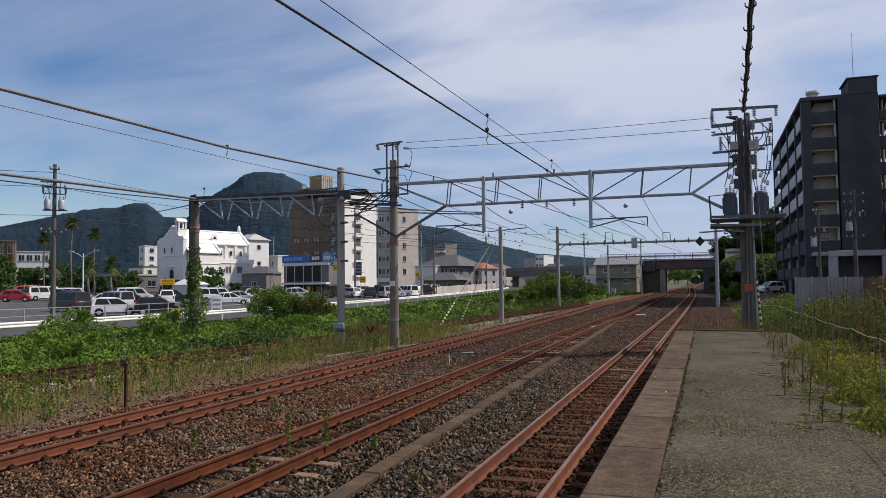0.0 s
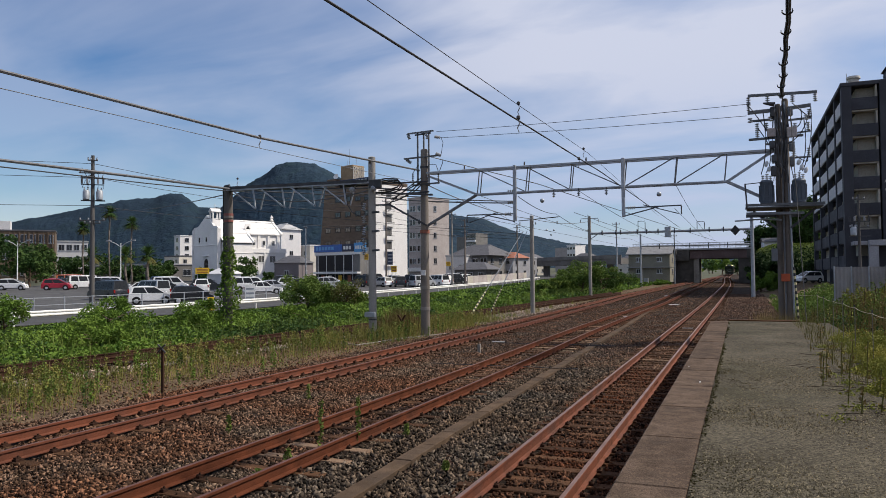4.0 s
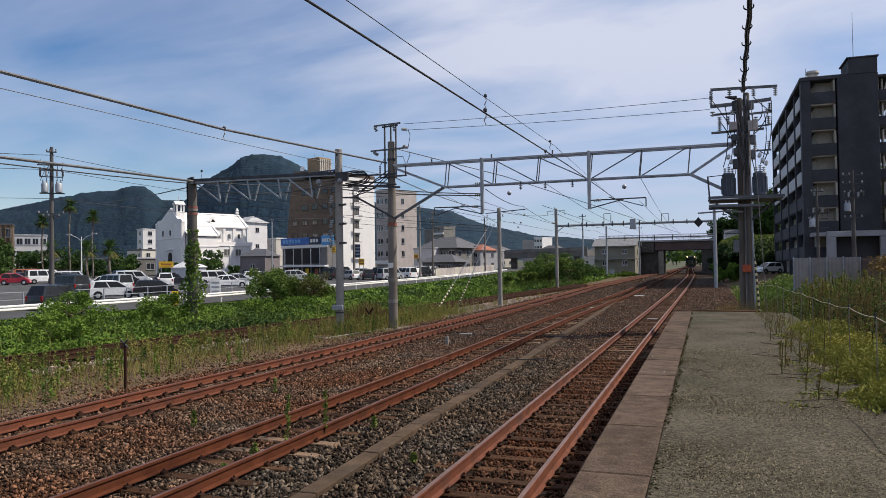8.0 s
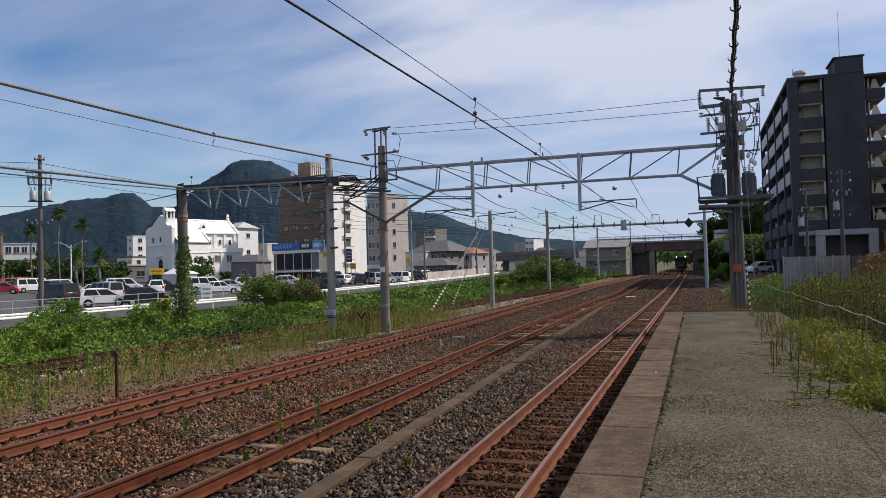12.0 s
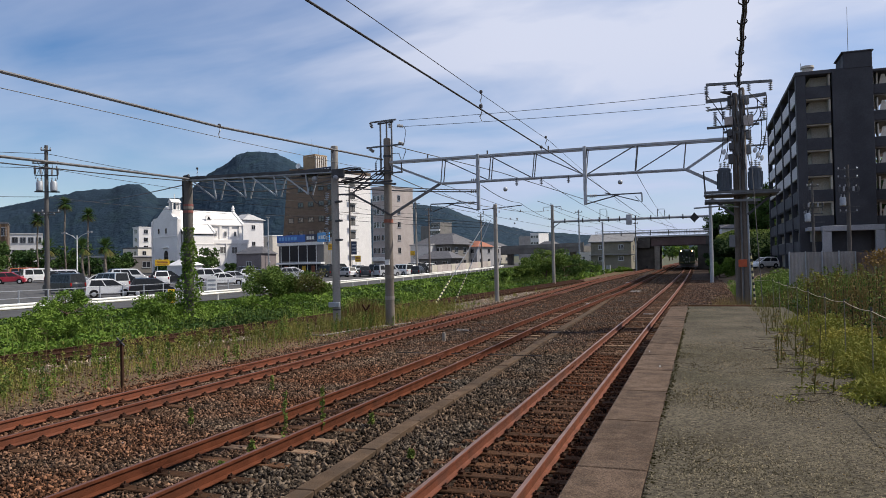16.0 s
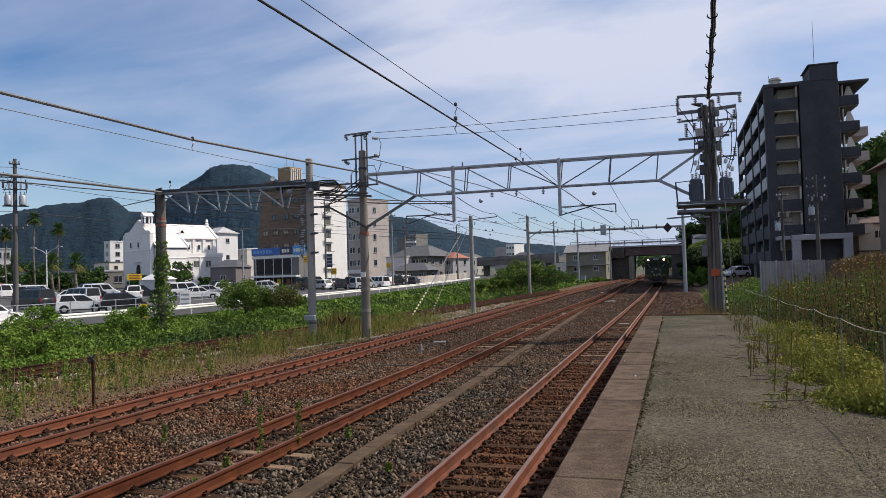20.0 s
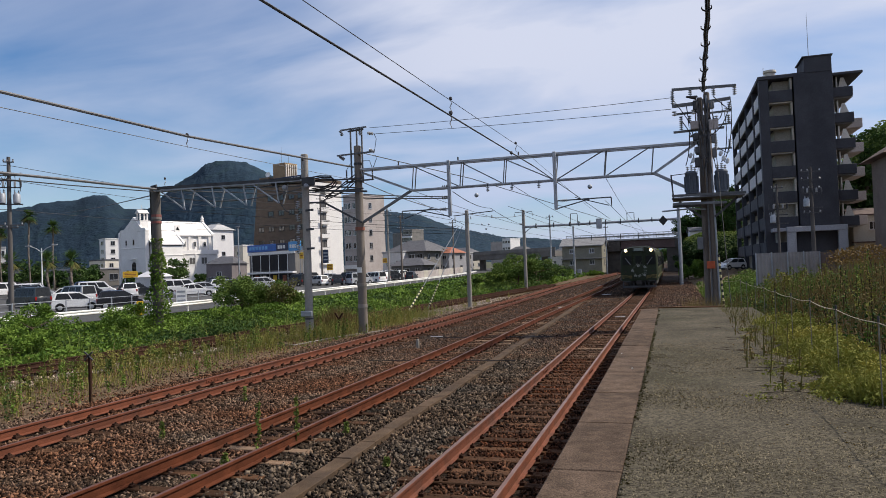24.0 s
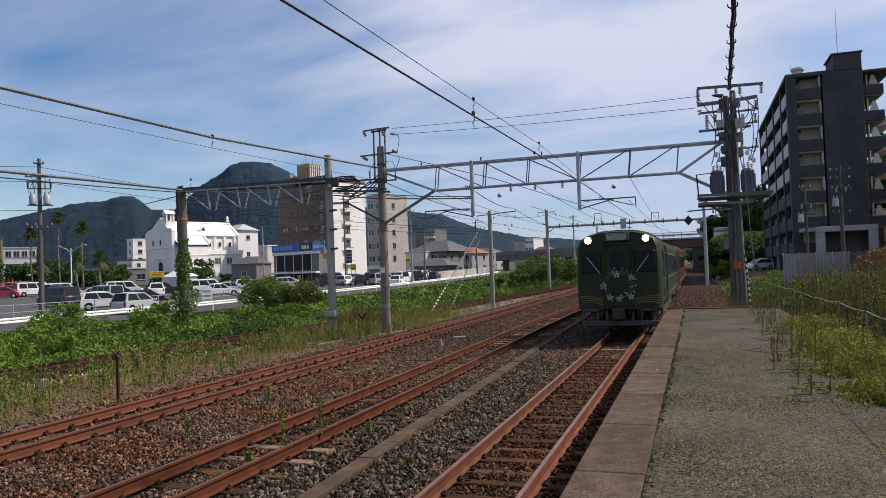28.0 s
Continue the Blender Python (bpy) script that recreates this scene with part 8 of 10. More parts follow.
def stem_weed(x, y, z, h, label, material=LEAF, n=80, w=0.055):
    """A single upright weed: stem and narrow leaves."""
    th = thing("weed", label, "weed", "upright weeds", at=(x, y, z))
    part("stem", MB().tube([(0, 0, -0.05), (0.01, 0, h * 0.5), (0.03, 0.01, h)], 0.009, 5), LEAF_O, th)
    t = RNG.uniform(0.1, 1.0, n)
    a = RNG.uniform(0, 2 * np.pi, n)
    r = w * (1.1 - t * 0.6) * RNG.uniform(0.4, 1, n)
    c = np.stack([r * np.cos(a) + 0.02 * t, r * np.sin(a), t * h], 1)
    v, f = leaf_cloud(c, 0.034, 0.4, 0.2)
    part("foliage", raw_mesh("foliage", v, f, material), material, th)


for x_, y_, h_ in ((-6.21, 10.03, 0.82), (-5.98, 10.82, 0.80), (-6.14, 8.3, 0.2), (-5.45, 11.6, 0.22), (-9.1, 14.2, 0.35), (-8.6, 10.8, 0.3), (-4.0, 9.8, 0.12), (-6.4, 9.4, 0.2)):
    stem_weed(x_, y_, -0.2, h_, "upright green weed growing between the rails", GRASS)
rg_ = random.Random(11)
for k_ in range(78):
    y_ = rg_.uniform(11, 40)
    x_ = line_c(y_) - 2.3 - rg_.uniform(0.1, 4.2)
    stem_weed(x_, y_, ground_z(x_, y_), rg_.uniform(0.35, 0.95), "upright green weed beside the track", LEAF if k_ % 3 else LEAF_T, 60, 0.07)


def ivy():
    """Ivy climbing the dark post."""
    n = 2600
    t = RNG.uniform(0, 1, n) ** 1.7
    a = RNG.uniform(0, 2 * np.pi, n)
    r = (0.25 + 0.75 * (1 - t) ** 1.5 * RNG.uniform(0.2, 1, n)) * (1 + 0.25 * np.sin(t * 19))
    c = np.stack([r * np.cos(a), r * np.sin(a), t * 5.0], 1)
    v, f = leaf_cloud(c, 0.085, 0.4, 0.1)
    tagged(part("ivy", raw_mesh("ivy", v, f, LEAF), LEAF, p_ivy, "climbing ivy"))


ivy()


def tree(name, label, x, y, h, w, material=LEAF_T, n=2600, size=0.2, trunk=0.35, seed=0, z=None, group="trees"):
    """A tapered trunk with limbs and a crown of leaf clumps."""
    rg = random.Random(seed * 7 + int(h * 10))
    z = ground_z(x, y) if z is None else z
    th = thing(name, label, "tree" if trunk > 0.1 else "bush", group, at=(x, y, z))
    base = h * trunk
    mb = MB()
    pts = [(0.0, 0.0, -0.3), (0.05 * h * rg.uniform(-1, 1), 0.03 * h, base), (0.04 * h, 0.0, h * 0.72)]
    mb.cyl(pts[0], pts[1], 0.035 * h + 0.02, 0.024 * h + 0.015, 8).cyl(pts[1], pts[2], 0.024 * h + 0.015, 0.006 * h + 0.005, 7)
    tips = []
    for k in range(9):
        a = 2 * math.pi * k / 9 + rg.uniform(-0.3, 0.3)
        p = Vector(pts[1]).lerp(Vector(pts[2]), rg.uniform(0.0, 0.8))
        q = p + Vector((math.cos(a) * w * rg.uniform(0.25, 0.42), math.sin(a) * w * rg.uniform(0.25, 0.42), h * rg.uniform(0.08, 0.25)))
        mb.cyl(p, q, 0.012 * h + 0.008, 0.004 * h + 0.003, 6)
        tips.append(q)
    part("trunk", mb, BARK, th)
    cs = [Vector((rg.gauss(0, 0.23) * w, rg.gauss(0, 0.23) * w, base + (h - base) * min(max(rg.betavariate(2.2, 1.8), 0.02), 0.97))) for _ in range(16)] + tips
    cl = []
    per = max(n // len(cs), 12)
    for c in cs:
        r = rg.uniform(0.13, 0.24) * min(w, h - base + 0.3)
        d = RNG.normal(size=(per, 3))
        d /= np.linalg.norm(d, axis=1, keepdims=True)
        cl.append(np.array(c) + d * r * RNG.uniform(0.55, 1.1, (per, 1)) * (1, 1, 0.75))
    c = np.concatenate(cl)
    c[:, 2] = np.maximum(c[:, 2], 0.05)
    v, f = leaf_cloud(c, size, 0.4, 0.2)
    part("crown", raw_mesh("crown", v, f, material), material, th)
    return th


for x_, y_, h_, w_, s_ in ((-30.6, 47.5, 2.7, 4.4, 1), (-28.2, 49.0, 2.3, 4.2, 2), (-32.0, 50.0, 2.2, 3.0, 3)):
    tree("bush", "dark green bush beside the road fence", x_, y_, h_, w_, LEAF_B, 4200, 0.09, 0.05, s_, group="bushes")
for x_, y_, h_, w_, s_ in ((-27.2, 31.5, 1.7, 2.6, 4), (-30.8, 29.0, 1.7, 2.6, 6), (-31.4, 23.5, 2.0, 1.9, 19), (-23.0, 35.0, 1.3, 2.6, 12), (-26.5, 25.0, 1.7, 3.2, 15), (-24.0, 22.0, 1.4, 3.0, 16), (-25.5, 29.0, 1.3, 2.6, 18), (-24.0, 40.0, 1.2, 2.8, 19)):
    tree("bush", "leafy green bush covered in vines", x_, y_, h_, w_, LEAF, 4200, 0.062, 0.03, s_, group="bushes")
for x_, y_, h_, w_, s_ in ((-17.6, 88, 4.0, 6.0, 7), (-21.4, 96, 2.3, 4.0, 8), (-17.6, 99, 4.0, 6.0, 9), (-17.4, 106, 3.2, 5.0, 11), (-20.0, 82, 2.0, 4.0, 14)):
    tree("bush", "tall rounded green bush beside the line", x_, y_, h_, w_, LEAF_B if s_ % 3 else LEAF_T, 6800, 0.115, 0.06, s_, group="bushes")
for x_, y_, h_, w_, s_ in ((-19.0, 141, 1.6, 4.5, 22), (-22.5, 138, 3.0, 5.5, 23), (-14.0, 144, 0.9, 4.0, 24)):
    tree("bush", "green bush in front of the trackside house", x_, y_, h_, w_, LEAF_T if s_ % 2 else LEAF, 1800, 0.2, 0.06, s_, group="bushes")
tree("bush", "dry brown shrub tangled among the green bushes", -27.4, 48.0, 2.6, 2.4, LEAF_O, 1300, 0.075, 0.05, 61, group="bushes")
# car park greenery
for k_ in range(13):
    x_ = -152 + k_ * 5.6 + rg_.uniform(-2, 2)
    y_ = 108 + rg_.uniform(-5, 12) + (0.1 * k_)
    tree("tree", "dark green street tree behind the car park", x_, y_, rg_.uniform(5.0, 7.5) * (1.0 if x_ < -113 else 0.68 if x_ < -99 else 0.45), rg_.uniform(4.5, 7.5) * (1.0 if x_ < -113 else 0.8 if x_ < -99 else 0.5), LEAF_D if k_ % 3 else LEAF_T, 1100, 0.30, 0.12, 30 + k_, group="street trees")
tree("tree", "large dark tree at the edge of the car park", -112, 78, 7.5, 10, LEAF_D, 2200, 0.3, 0.2, 51, group="street trees")
tree("tree", "large dark tree at the edge of the car park", -118, 90, 8.6, 10, LEAF_D, 2200, 0.3, 0.15, 54, group="street trees")
tree("tree", "large dark tree at the edge of the car park", -106, 84, 6.6, 7, LEAF_T, 1800, 0.28, 0.15, 55, group="street trees")
tree("tree", "green tree by the car park hut", -70.5, 92, 3.6, 4.0, LEAF_T, 900, 0.22, 0.25, 52, group="street trees")
tree("tree", "slim tree in front of the white hall", -78, 103, 5.0, 3.5, LEAF_T, 900, 0.22, 0.3, 53, group="street trees")
# beyond the bridge and on the slope at the right
for k_ in range(16):
    x_, y_ = rg_.uniform(-26, 12), rg_.uniform(340, 420)
    tree("tree", "tree beyond the bridge along the line", x_, y_, rg_.uniform(5, 9), rg_.uniform(6, 10), LEAF if k_ % 2 else LEAF_T, 700, 0.55, 0.15, 60 + k_, group="line trees")
SLOPE = ((4.8, 192, 11.0, 6.0), (7.5, 195, 11.5, 7.0), (10.0, 191, 12.0, 9.0), (13.0, 193, 12.5, 9.0), (17.0, 190, 12.5, 9.0), (21.5, 194, 12.5, 9.0), (4.6, 206, 11.0, 6.0), (8.0, 204, 12.0, 9.0),
         (14.5, 205, 12.0, 9.0), (10.8, 176, 8.5, 6.5), (14.5, 174, 9.5, 7.5), (19.0, 177, 10.0, 8.0), (25.5, 112, 20.0, 8.0), (29.0, 114, 22.5, 9.0), (33.5, 112, 22.0, 9.0))
for k_, (x_, y_, h_, w_) in enumerate(SLOPE):
    tree("tree", "dark leafy tree on the wooded slope", x_, y_, h_, w_, LEAF_T if k_ % 3 == 1 else LEAF_D, 3000, 0.34, 0.08, 80 + k_, z=ground_z(x_, y_) + (6.4 if 170 < y_ < 180 else max(0.55 * (x_ - 1), 0) - 0.6 if y_ > 185 else 0.0), group="slope trees")
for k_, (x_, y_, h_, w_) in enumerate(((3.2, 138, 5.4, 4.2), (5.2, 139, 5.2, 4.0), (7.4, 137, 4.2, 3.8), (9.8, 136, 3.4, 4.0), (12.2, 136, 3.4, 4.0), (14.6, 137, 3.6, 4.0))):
    tree("bush", "dark bush at the foot of the bank", x_, y_, h_, w_, LEAF_SHADE, 1800, 0.24, 0.04, 110 + k_, group="slope bushes")
for k_, (x_, y_, h_, w_) in enumerate(((2.3, 104, 2.5, 3.0), (4.0, 107, 2.2, 2.6))):
    tree("bush", "green bush below the slope", x_, y_, h_, w_, LEAF, 2400, 0.16, 0.05, 90 + k_, group="slope bushes")


def embankment():
    """The grassed bank that carries the road up to the bridge."""
    vs, fs = [], []
    xs, ys = np.linspace(2.4, 26, 25), np.linspace(134, 186, 27)
    for x in xs:
        for y in ys:
            vs.append((x, y, ground_z(x, y) - 0.1 + 6.6 * smoothstep(y, 138, 157) * smoothstep(x, 1.0, 3.6) + 0.25 * noise.noise((x * 0.5, y * 0.5, 2))))
    n = len(ys)
    fs = [(i * n + j, (i + 1) * n + j, (i + 1) * n + j + 1, i * n + j + 1) for i in range(len(xs) - 1) for j in range(n - 1)]
    me = bpy.data.meshes.new("embankment")
    me.from_pydata(vs, [], fs)
    me.materials.append(mat("bank_turf", (0.07, 0.10, 0.025), (0.05, 0.075, 0.02), rough=0.95, scale=0.6, fine=6, bump=0.5))
    tagged(new("embankment", me), "grassy bank rising to the road bridge", "bank", kind="structure")
    n = 9000
    x, y = RNG.uniform(2.6, 15.5, n), RNG.uniform(135, 160, n)
    h = np.array([6.6 * smoothstep(b, 138, 157) * smoothstep(a, 1.0, 3.6) for a, b in zip(x, y)])
    # dark picks the lower bank, drawn with the shade-darkened leaves
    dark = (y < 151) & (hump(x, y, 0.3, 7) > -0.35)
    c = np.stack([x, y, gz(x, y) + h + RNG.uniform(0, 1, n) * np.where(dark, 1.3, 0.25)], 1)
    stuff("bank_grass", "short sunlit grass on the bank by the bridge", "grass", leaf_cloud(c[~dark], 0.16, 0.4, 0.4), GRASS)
    stuff("bank_hedge", "dark hedge at the foot of the bank", "hedge", leaf_cloud(c[dark], 0.20, 0.4, 0.2), LEAF_SHADE)


embankment()


def east_height(x, y):
    """Height of the wooded slope over the plain."""
    far = min(max(0.55 * (x - 1), 0), 28) * smoothstep(y, 172, 190)
    return max(28 * smoothstep(x, 27, 48) * smoothstep(y, 96, 150), far) * (1 - 0.6 * smoothstep(y, 220, 330))


def right_hill():
    """The wooded slope behind the apartments."""
    vs, fs = [], []
    xs, ys = np.concatenate([np.linspace(2.5, 18, 8), np.linspace(20, 220, 41)]), np.linspace(96, 330, 40)
    for x in xs:
        for y in ys:
            h = east_height(x, y)
            vs.append((x, y, ground_z(x, y) - 0.5 + h + 1.6 * min(h / 4, 1) * noise.noise((x * 0.12, y * 0.12, 4))))
    n = len(ys)
    fs = [(i * n + j, (i + 1) * n + j, (i + 1) * n + j + 1, i * n + j + 1) for i in range(len(xs) - 1) for j in range(n - 1)]
    me = bpy.data.meshes.new("hill_east")
    me.from_pydata(vs, [], fs)
    me.materials.append(FOREST_HAZE)
    tagged(new("hill_east", me), "wooded slope behind the apartment block", "hill", kind="structure")
    n = 26000
    x, y = RNG.uniform(28, 110, n), RNG.uniform(100, 200, n)
    h = np.array([east_height(a, b) for a, b in zip(x, y)])
    z = gz(x, y) + h + RNG.uniform(0, 1, n) * (2.2 + 2.5 * hump(x, y, 0.16, 8))
    stuff("slope_wood", "dense green wood on the slope", "woodland", leaf_cloud(np.stack([x, y, z], 1), 0.55, 0.4, 0.2), LEAF_B)


right_hill()


WEED_OL = leaf_mat("weeds_olive_brown", (0.088, 0.070, 0.026), (0.185, 0.132, 0.052))
WEED_YG = leaf_mat("weeds_yellow_green", (0.095, 0.120, 0.020), (0.215, 0.205, 0.042))
TWIG = mat("dry_twig", (0.050, 0.034, 0.024), (0.030, 0.021, 0.015), rough=0.9, bump=0)


def stand(n, xr, yr, hr, leaves, width, size, sets, seed):
    """Upright stems with small leaves along them; sets: (share, material, label)."""
    rg = random.Random(seed)
    clouds, st = [[] for _ in sets], MB()
    for _ in range(n):
        yy = rg.uniform(*yr)
        xx = rg.uniform(*xr) if rg.random() < 0.5 else xr[0] + (xr[1] - xr[0]) * rg.random() ** 2
        if noise.noise((xx * 0.7, yy * 0.45, seed)) + rg.uniform(-0.35, 0.35) < -0.12:
            continue
        zz = (PZ if xx < 2.6 and yy < 26.7 else ground_z(xx, yy))
        h = rg.uniform(*hr)
        tip = (xx + rg.uniform(-0.12, 0.12), yy + rg.uniform(-0.12, 0.12), zz + h)
        st.tube([(xx, yy, zz - 0.05), (xx * 0.7 + tip[0] * 0.3 + 0.02, yy, zz + h * 0.55), tip], 0.007, 4)
        t = RNG.uniform(0.15, 1.0, leaves)
        a = RNG.uniform(0, 2 * np.pi, leaves)
        r = width * (1.15 - 0.75 * t) * RNG.uniform(0.25, 1, leaves)
        c = np.stack([xx + (tip[0] - xx) * t + r * np.cos(a), yy + (tip[1] - yy) * t + r * np.sin(a), zz + t * h], 1)
        q, k = rg.random(), 0
        while k < len(sets) - 1 and q > sets[k][0]:
            q -= sets[k][0]
            k += 1
        clouds[k].append(c)
    tagged(part("weed_stems", st, TWIG), "thin brown weed stems by the rope fence", "weeds", kind="stuff")
    for (_, material, label), c in zip(sets, clouds):
        if c:
            stuff("tall_weeds", label, "weeds", leaf_cloud(np.concatenate(c), size, 0.4, 0.1), material)


def right_weeds():
    """Weeds behind and in front of the rope fence."""
    # low yellow-green cushion on the platform's edge
    n = 42000
    y = 9.0 + 11.0 * RNG.uniform(0, 1, n) ** 1.25
    inner = 1.54 + 0.02 * (y - 9) + 0.28 * hump(y * 0, y, 0.9, 2) + 0.12 * hump(y * 0, y, 2.6, 22)
    x = inner + RNG.uniform(0, 1, n) ** 0.8 * (2.95 - inner)
    lump = hump(x, y, 1.5, 5) + 0.5 * hump(x, y, 4.0, 6)
    rise = np.clip((x - inner) * 1.5, 0.06, 1.0)
    keep = lump + RNG.uniform(-0.25, 0.45, n) + 0.5 * rise > np.where(y > 14.5, 0.62, 0.22)
    z = 0.90 + RNG.uniform(0, 1, n) ** 0.9 * rise * (0.16 + 0.26 * np.clip(lump + 0.35, 0, 1))
    c = np.stack([x, y, z], 1)
    pick = hump(x, y, 1.1, 9) + RNG.uniform(-0.25, 0.25, n) > 0.02
    stuff("edge_weeds", "yellow-green low weeds over the platform edge", "weeds", leaf_cloud(c[keep & pick], 0.026, 0.4, 0.3), LEAF_Y)
    stuff("edge_weeds", "duller green low weeds over the platform edge", "weeds", leaf_cloud(c[keep & ~pick], 0.026, 0.4, 0.3), WEED_YG)
    n = 1500
    y = 9.2 + 12 * RNG.uniform(0, 1, n) ** 1.8
    x = 1.9 + np.abs(RNG.normal(0, 0.4, n))
    stuff("edge_grass", "yellowing grass along the rope fence", "grass", blades(x, y, np.full(n, 0.88), RNG.uniform(0.1, 0.42, n), 0.005, 0.3), WEED_YG)
    n = 700
    y, x = RNG.uniform(27.1, 33, n), RNG.uniform(0.45, 1.6, n)
    stuff("dry_grass", "low dry grass between the platform end and the pole", "grass", blades(x, y, np.full(n, -0.2), RNG.uniform(0.5, 1.15, n), 0.009, 0.2), GRASS_DRY)
    stuff("dry_grass", "olive grass between the platform end and the pole", "grass", blades(x[:400] + 0.3, y[:400], np.full(400, -0.2), RNG.uniform(0.6, 1.3, 400), 0.009, 0.2), WEED_OL)
    # tall dry stand behind the rope
    n = 9000
    y = RNG.uniform(7, 44, n)
    x = 2.62 + RNG.uniform(0, 1, n) ** 1.2 * 5.6
    stuff("tall_grass", "tall olive-brown grass behind the rope fence", "grass", blades(x, y, gz(x, y), RNG.uniform(0.5, 1.25, n), 0.007, 0.12), WEED_OL)
    n = 6000
    y = RNG.uniform(25, 60, n)
    x = 2.2 + RNG.uniform(0, 1, n) * 5.5
    stuff("tall_grass", "green reeds beyond the platform end", "grass", blades(x, y, gz(x, y), RNG.uniform(0.5, 1.1, n), 0.012, 0.14), LEAF_B)
    stand(360, (2.7, 5.6), (8, 36), (0.85, 1.45), 46, 0.13, 0.036,
          ((0.52, WEED_OL, "tall weeds turning olive brown behind the rope fence"), (0.26, WEED_YG, "tall yellow-green weeds behind the rope fence"), (0.22, LEAF_B, "tall leafy green weeds behind the rope fence")), 41)
    stand(80, (4.6, 7.4), (34, 43), (0.7, 1.7), 90, 0.20, 0.06, ((0.7, WEED_YG, "tall green weeds before the sheet fence"), (0.3, LEAF_B, "leafy green weeds before the sheet fence")), 42)
    n = 900
    y = RNG.uniform(12, 26.5, n)
    x = 1.5 + np.abs(RNG.normal(0, 0.4, n))
    stuff("dry_grass", "sparse dry brown grass by the rope fence", "grass", blades(x, y, np.full(n, 0.88), RNG.uniform(0.04, 0.34, n) , 0.004, 0.35), LEAF_O)
    n = 9000
    y = RNG.uniform(34, 70, n)
    x = 2.2 + RNG.uniform(0, 1, n) * 4.5
    z = gz(x, y) + RNG.uniform(0, 1, n) * (0.8 + 0.7 * hump(x, y, 0.3, 17))
    stuff("verge_weeds", "olive weeds between the pole and the fence", "weeds", leaf_cloud(np.stack([x, y, z], 1), 0.085, 0.4, 0.2), LEAF_B)
    # dark bramble mass low behind the rope
    n = 22000
    y = RNG.uniform(6, 44, n)
    x = 2.66 + RNG.uniform(0, 1, n) * 6.0
    z = gz(x, y) + RNG.uniform(0, 1, n) ** 0.8 * (0.62 + 0.40 * hump(x, y, 0.5, 12)) * (1 + 0.5 * (x < 3.6))
    stuff("brambles", "dark tangled brambles behind the fence", "brambles", leaf_cloud(np.stack([x, y, z], 1), 0.05, 0.4, 0.1), LEAF_D)
    n = 3500
    y, x = RNG.uniform(40, 44, n), RNG.uniform(8, 17, n)
    z = gz(x, y) + 1.5 + RNG.uniform(0, 1, n) * (0.9 + 0.9 * hump(x, y, 0.5, 14))
    stuff("fence_creeper", "orange-brown creeper hanging over the brown fence", "creeper", leaf_cloud(np.stack([x, y, z], 1), 0.08, 0.4, 0.1), LEAF_R)
    # dead stems standing and lying on the paving
    rg = random.Random(71)
    for k in range(26):
        yy = rg.uniform(9.6, 22)
        xx = rg.uniform(1.0, 1.75) + 0.02 * (yy - 10)
        stem_weed(xx, yy, PZ, rg.uniform(0.12, 0.62), "thin dark dry weed standing on the platform", WEED_OL, 3 + k % 6, 0.05)
    for k in range(26):
        yy, xx, a, l = rg.uniform(9, 20), rg.uniform(0.7, 1.9), rg.uniform(-0.5, 0.5), rg.uniform(0.2, 0.7)
        q = [(xx + l * t * math.cos(a), yy + l * t * math.sin(a) + 0.03 * math.sin(7 * t + k), PZ + 0.012 + 0.02 * math.sin(3 * t + k) ** 2) for t in (0, 0.35, 0.7, 1.0)]
        tagged(part("twig", MB().tube(q, 0.0035, 4), TWIG), "thin dead runner lying on the platform", "twig", "twigs")
    for x, y, n in ((0.95, 9.3, 40), (1.3, 11.2, 50), (1.5, 10.2, 60), (1.25, 10.05, 80), (1.42, 12.2, 90), (1.3, 13.0, 60), (1.48, 16.2, 120), (1.62, 18.0, 120)):
        c = np.stack([x + RNG.normal(0, 0.09, n), y + RNG.normal(0, 0.12, n), PZ + RNG.uniform(0.0, 0.07, n)], 1)
        v, f = leaf_cloud(c, 0.02, 0.4, 0.2)
        tagged(part("weed_tuft", raw_mesh("weed_tuft", v, f, WEED_YG), WEED_YG), "small weed tuft in a crack of the platform", "weed", "weed tufts", "stuff")


right_weeds()


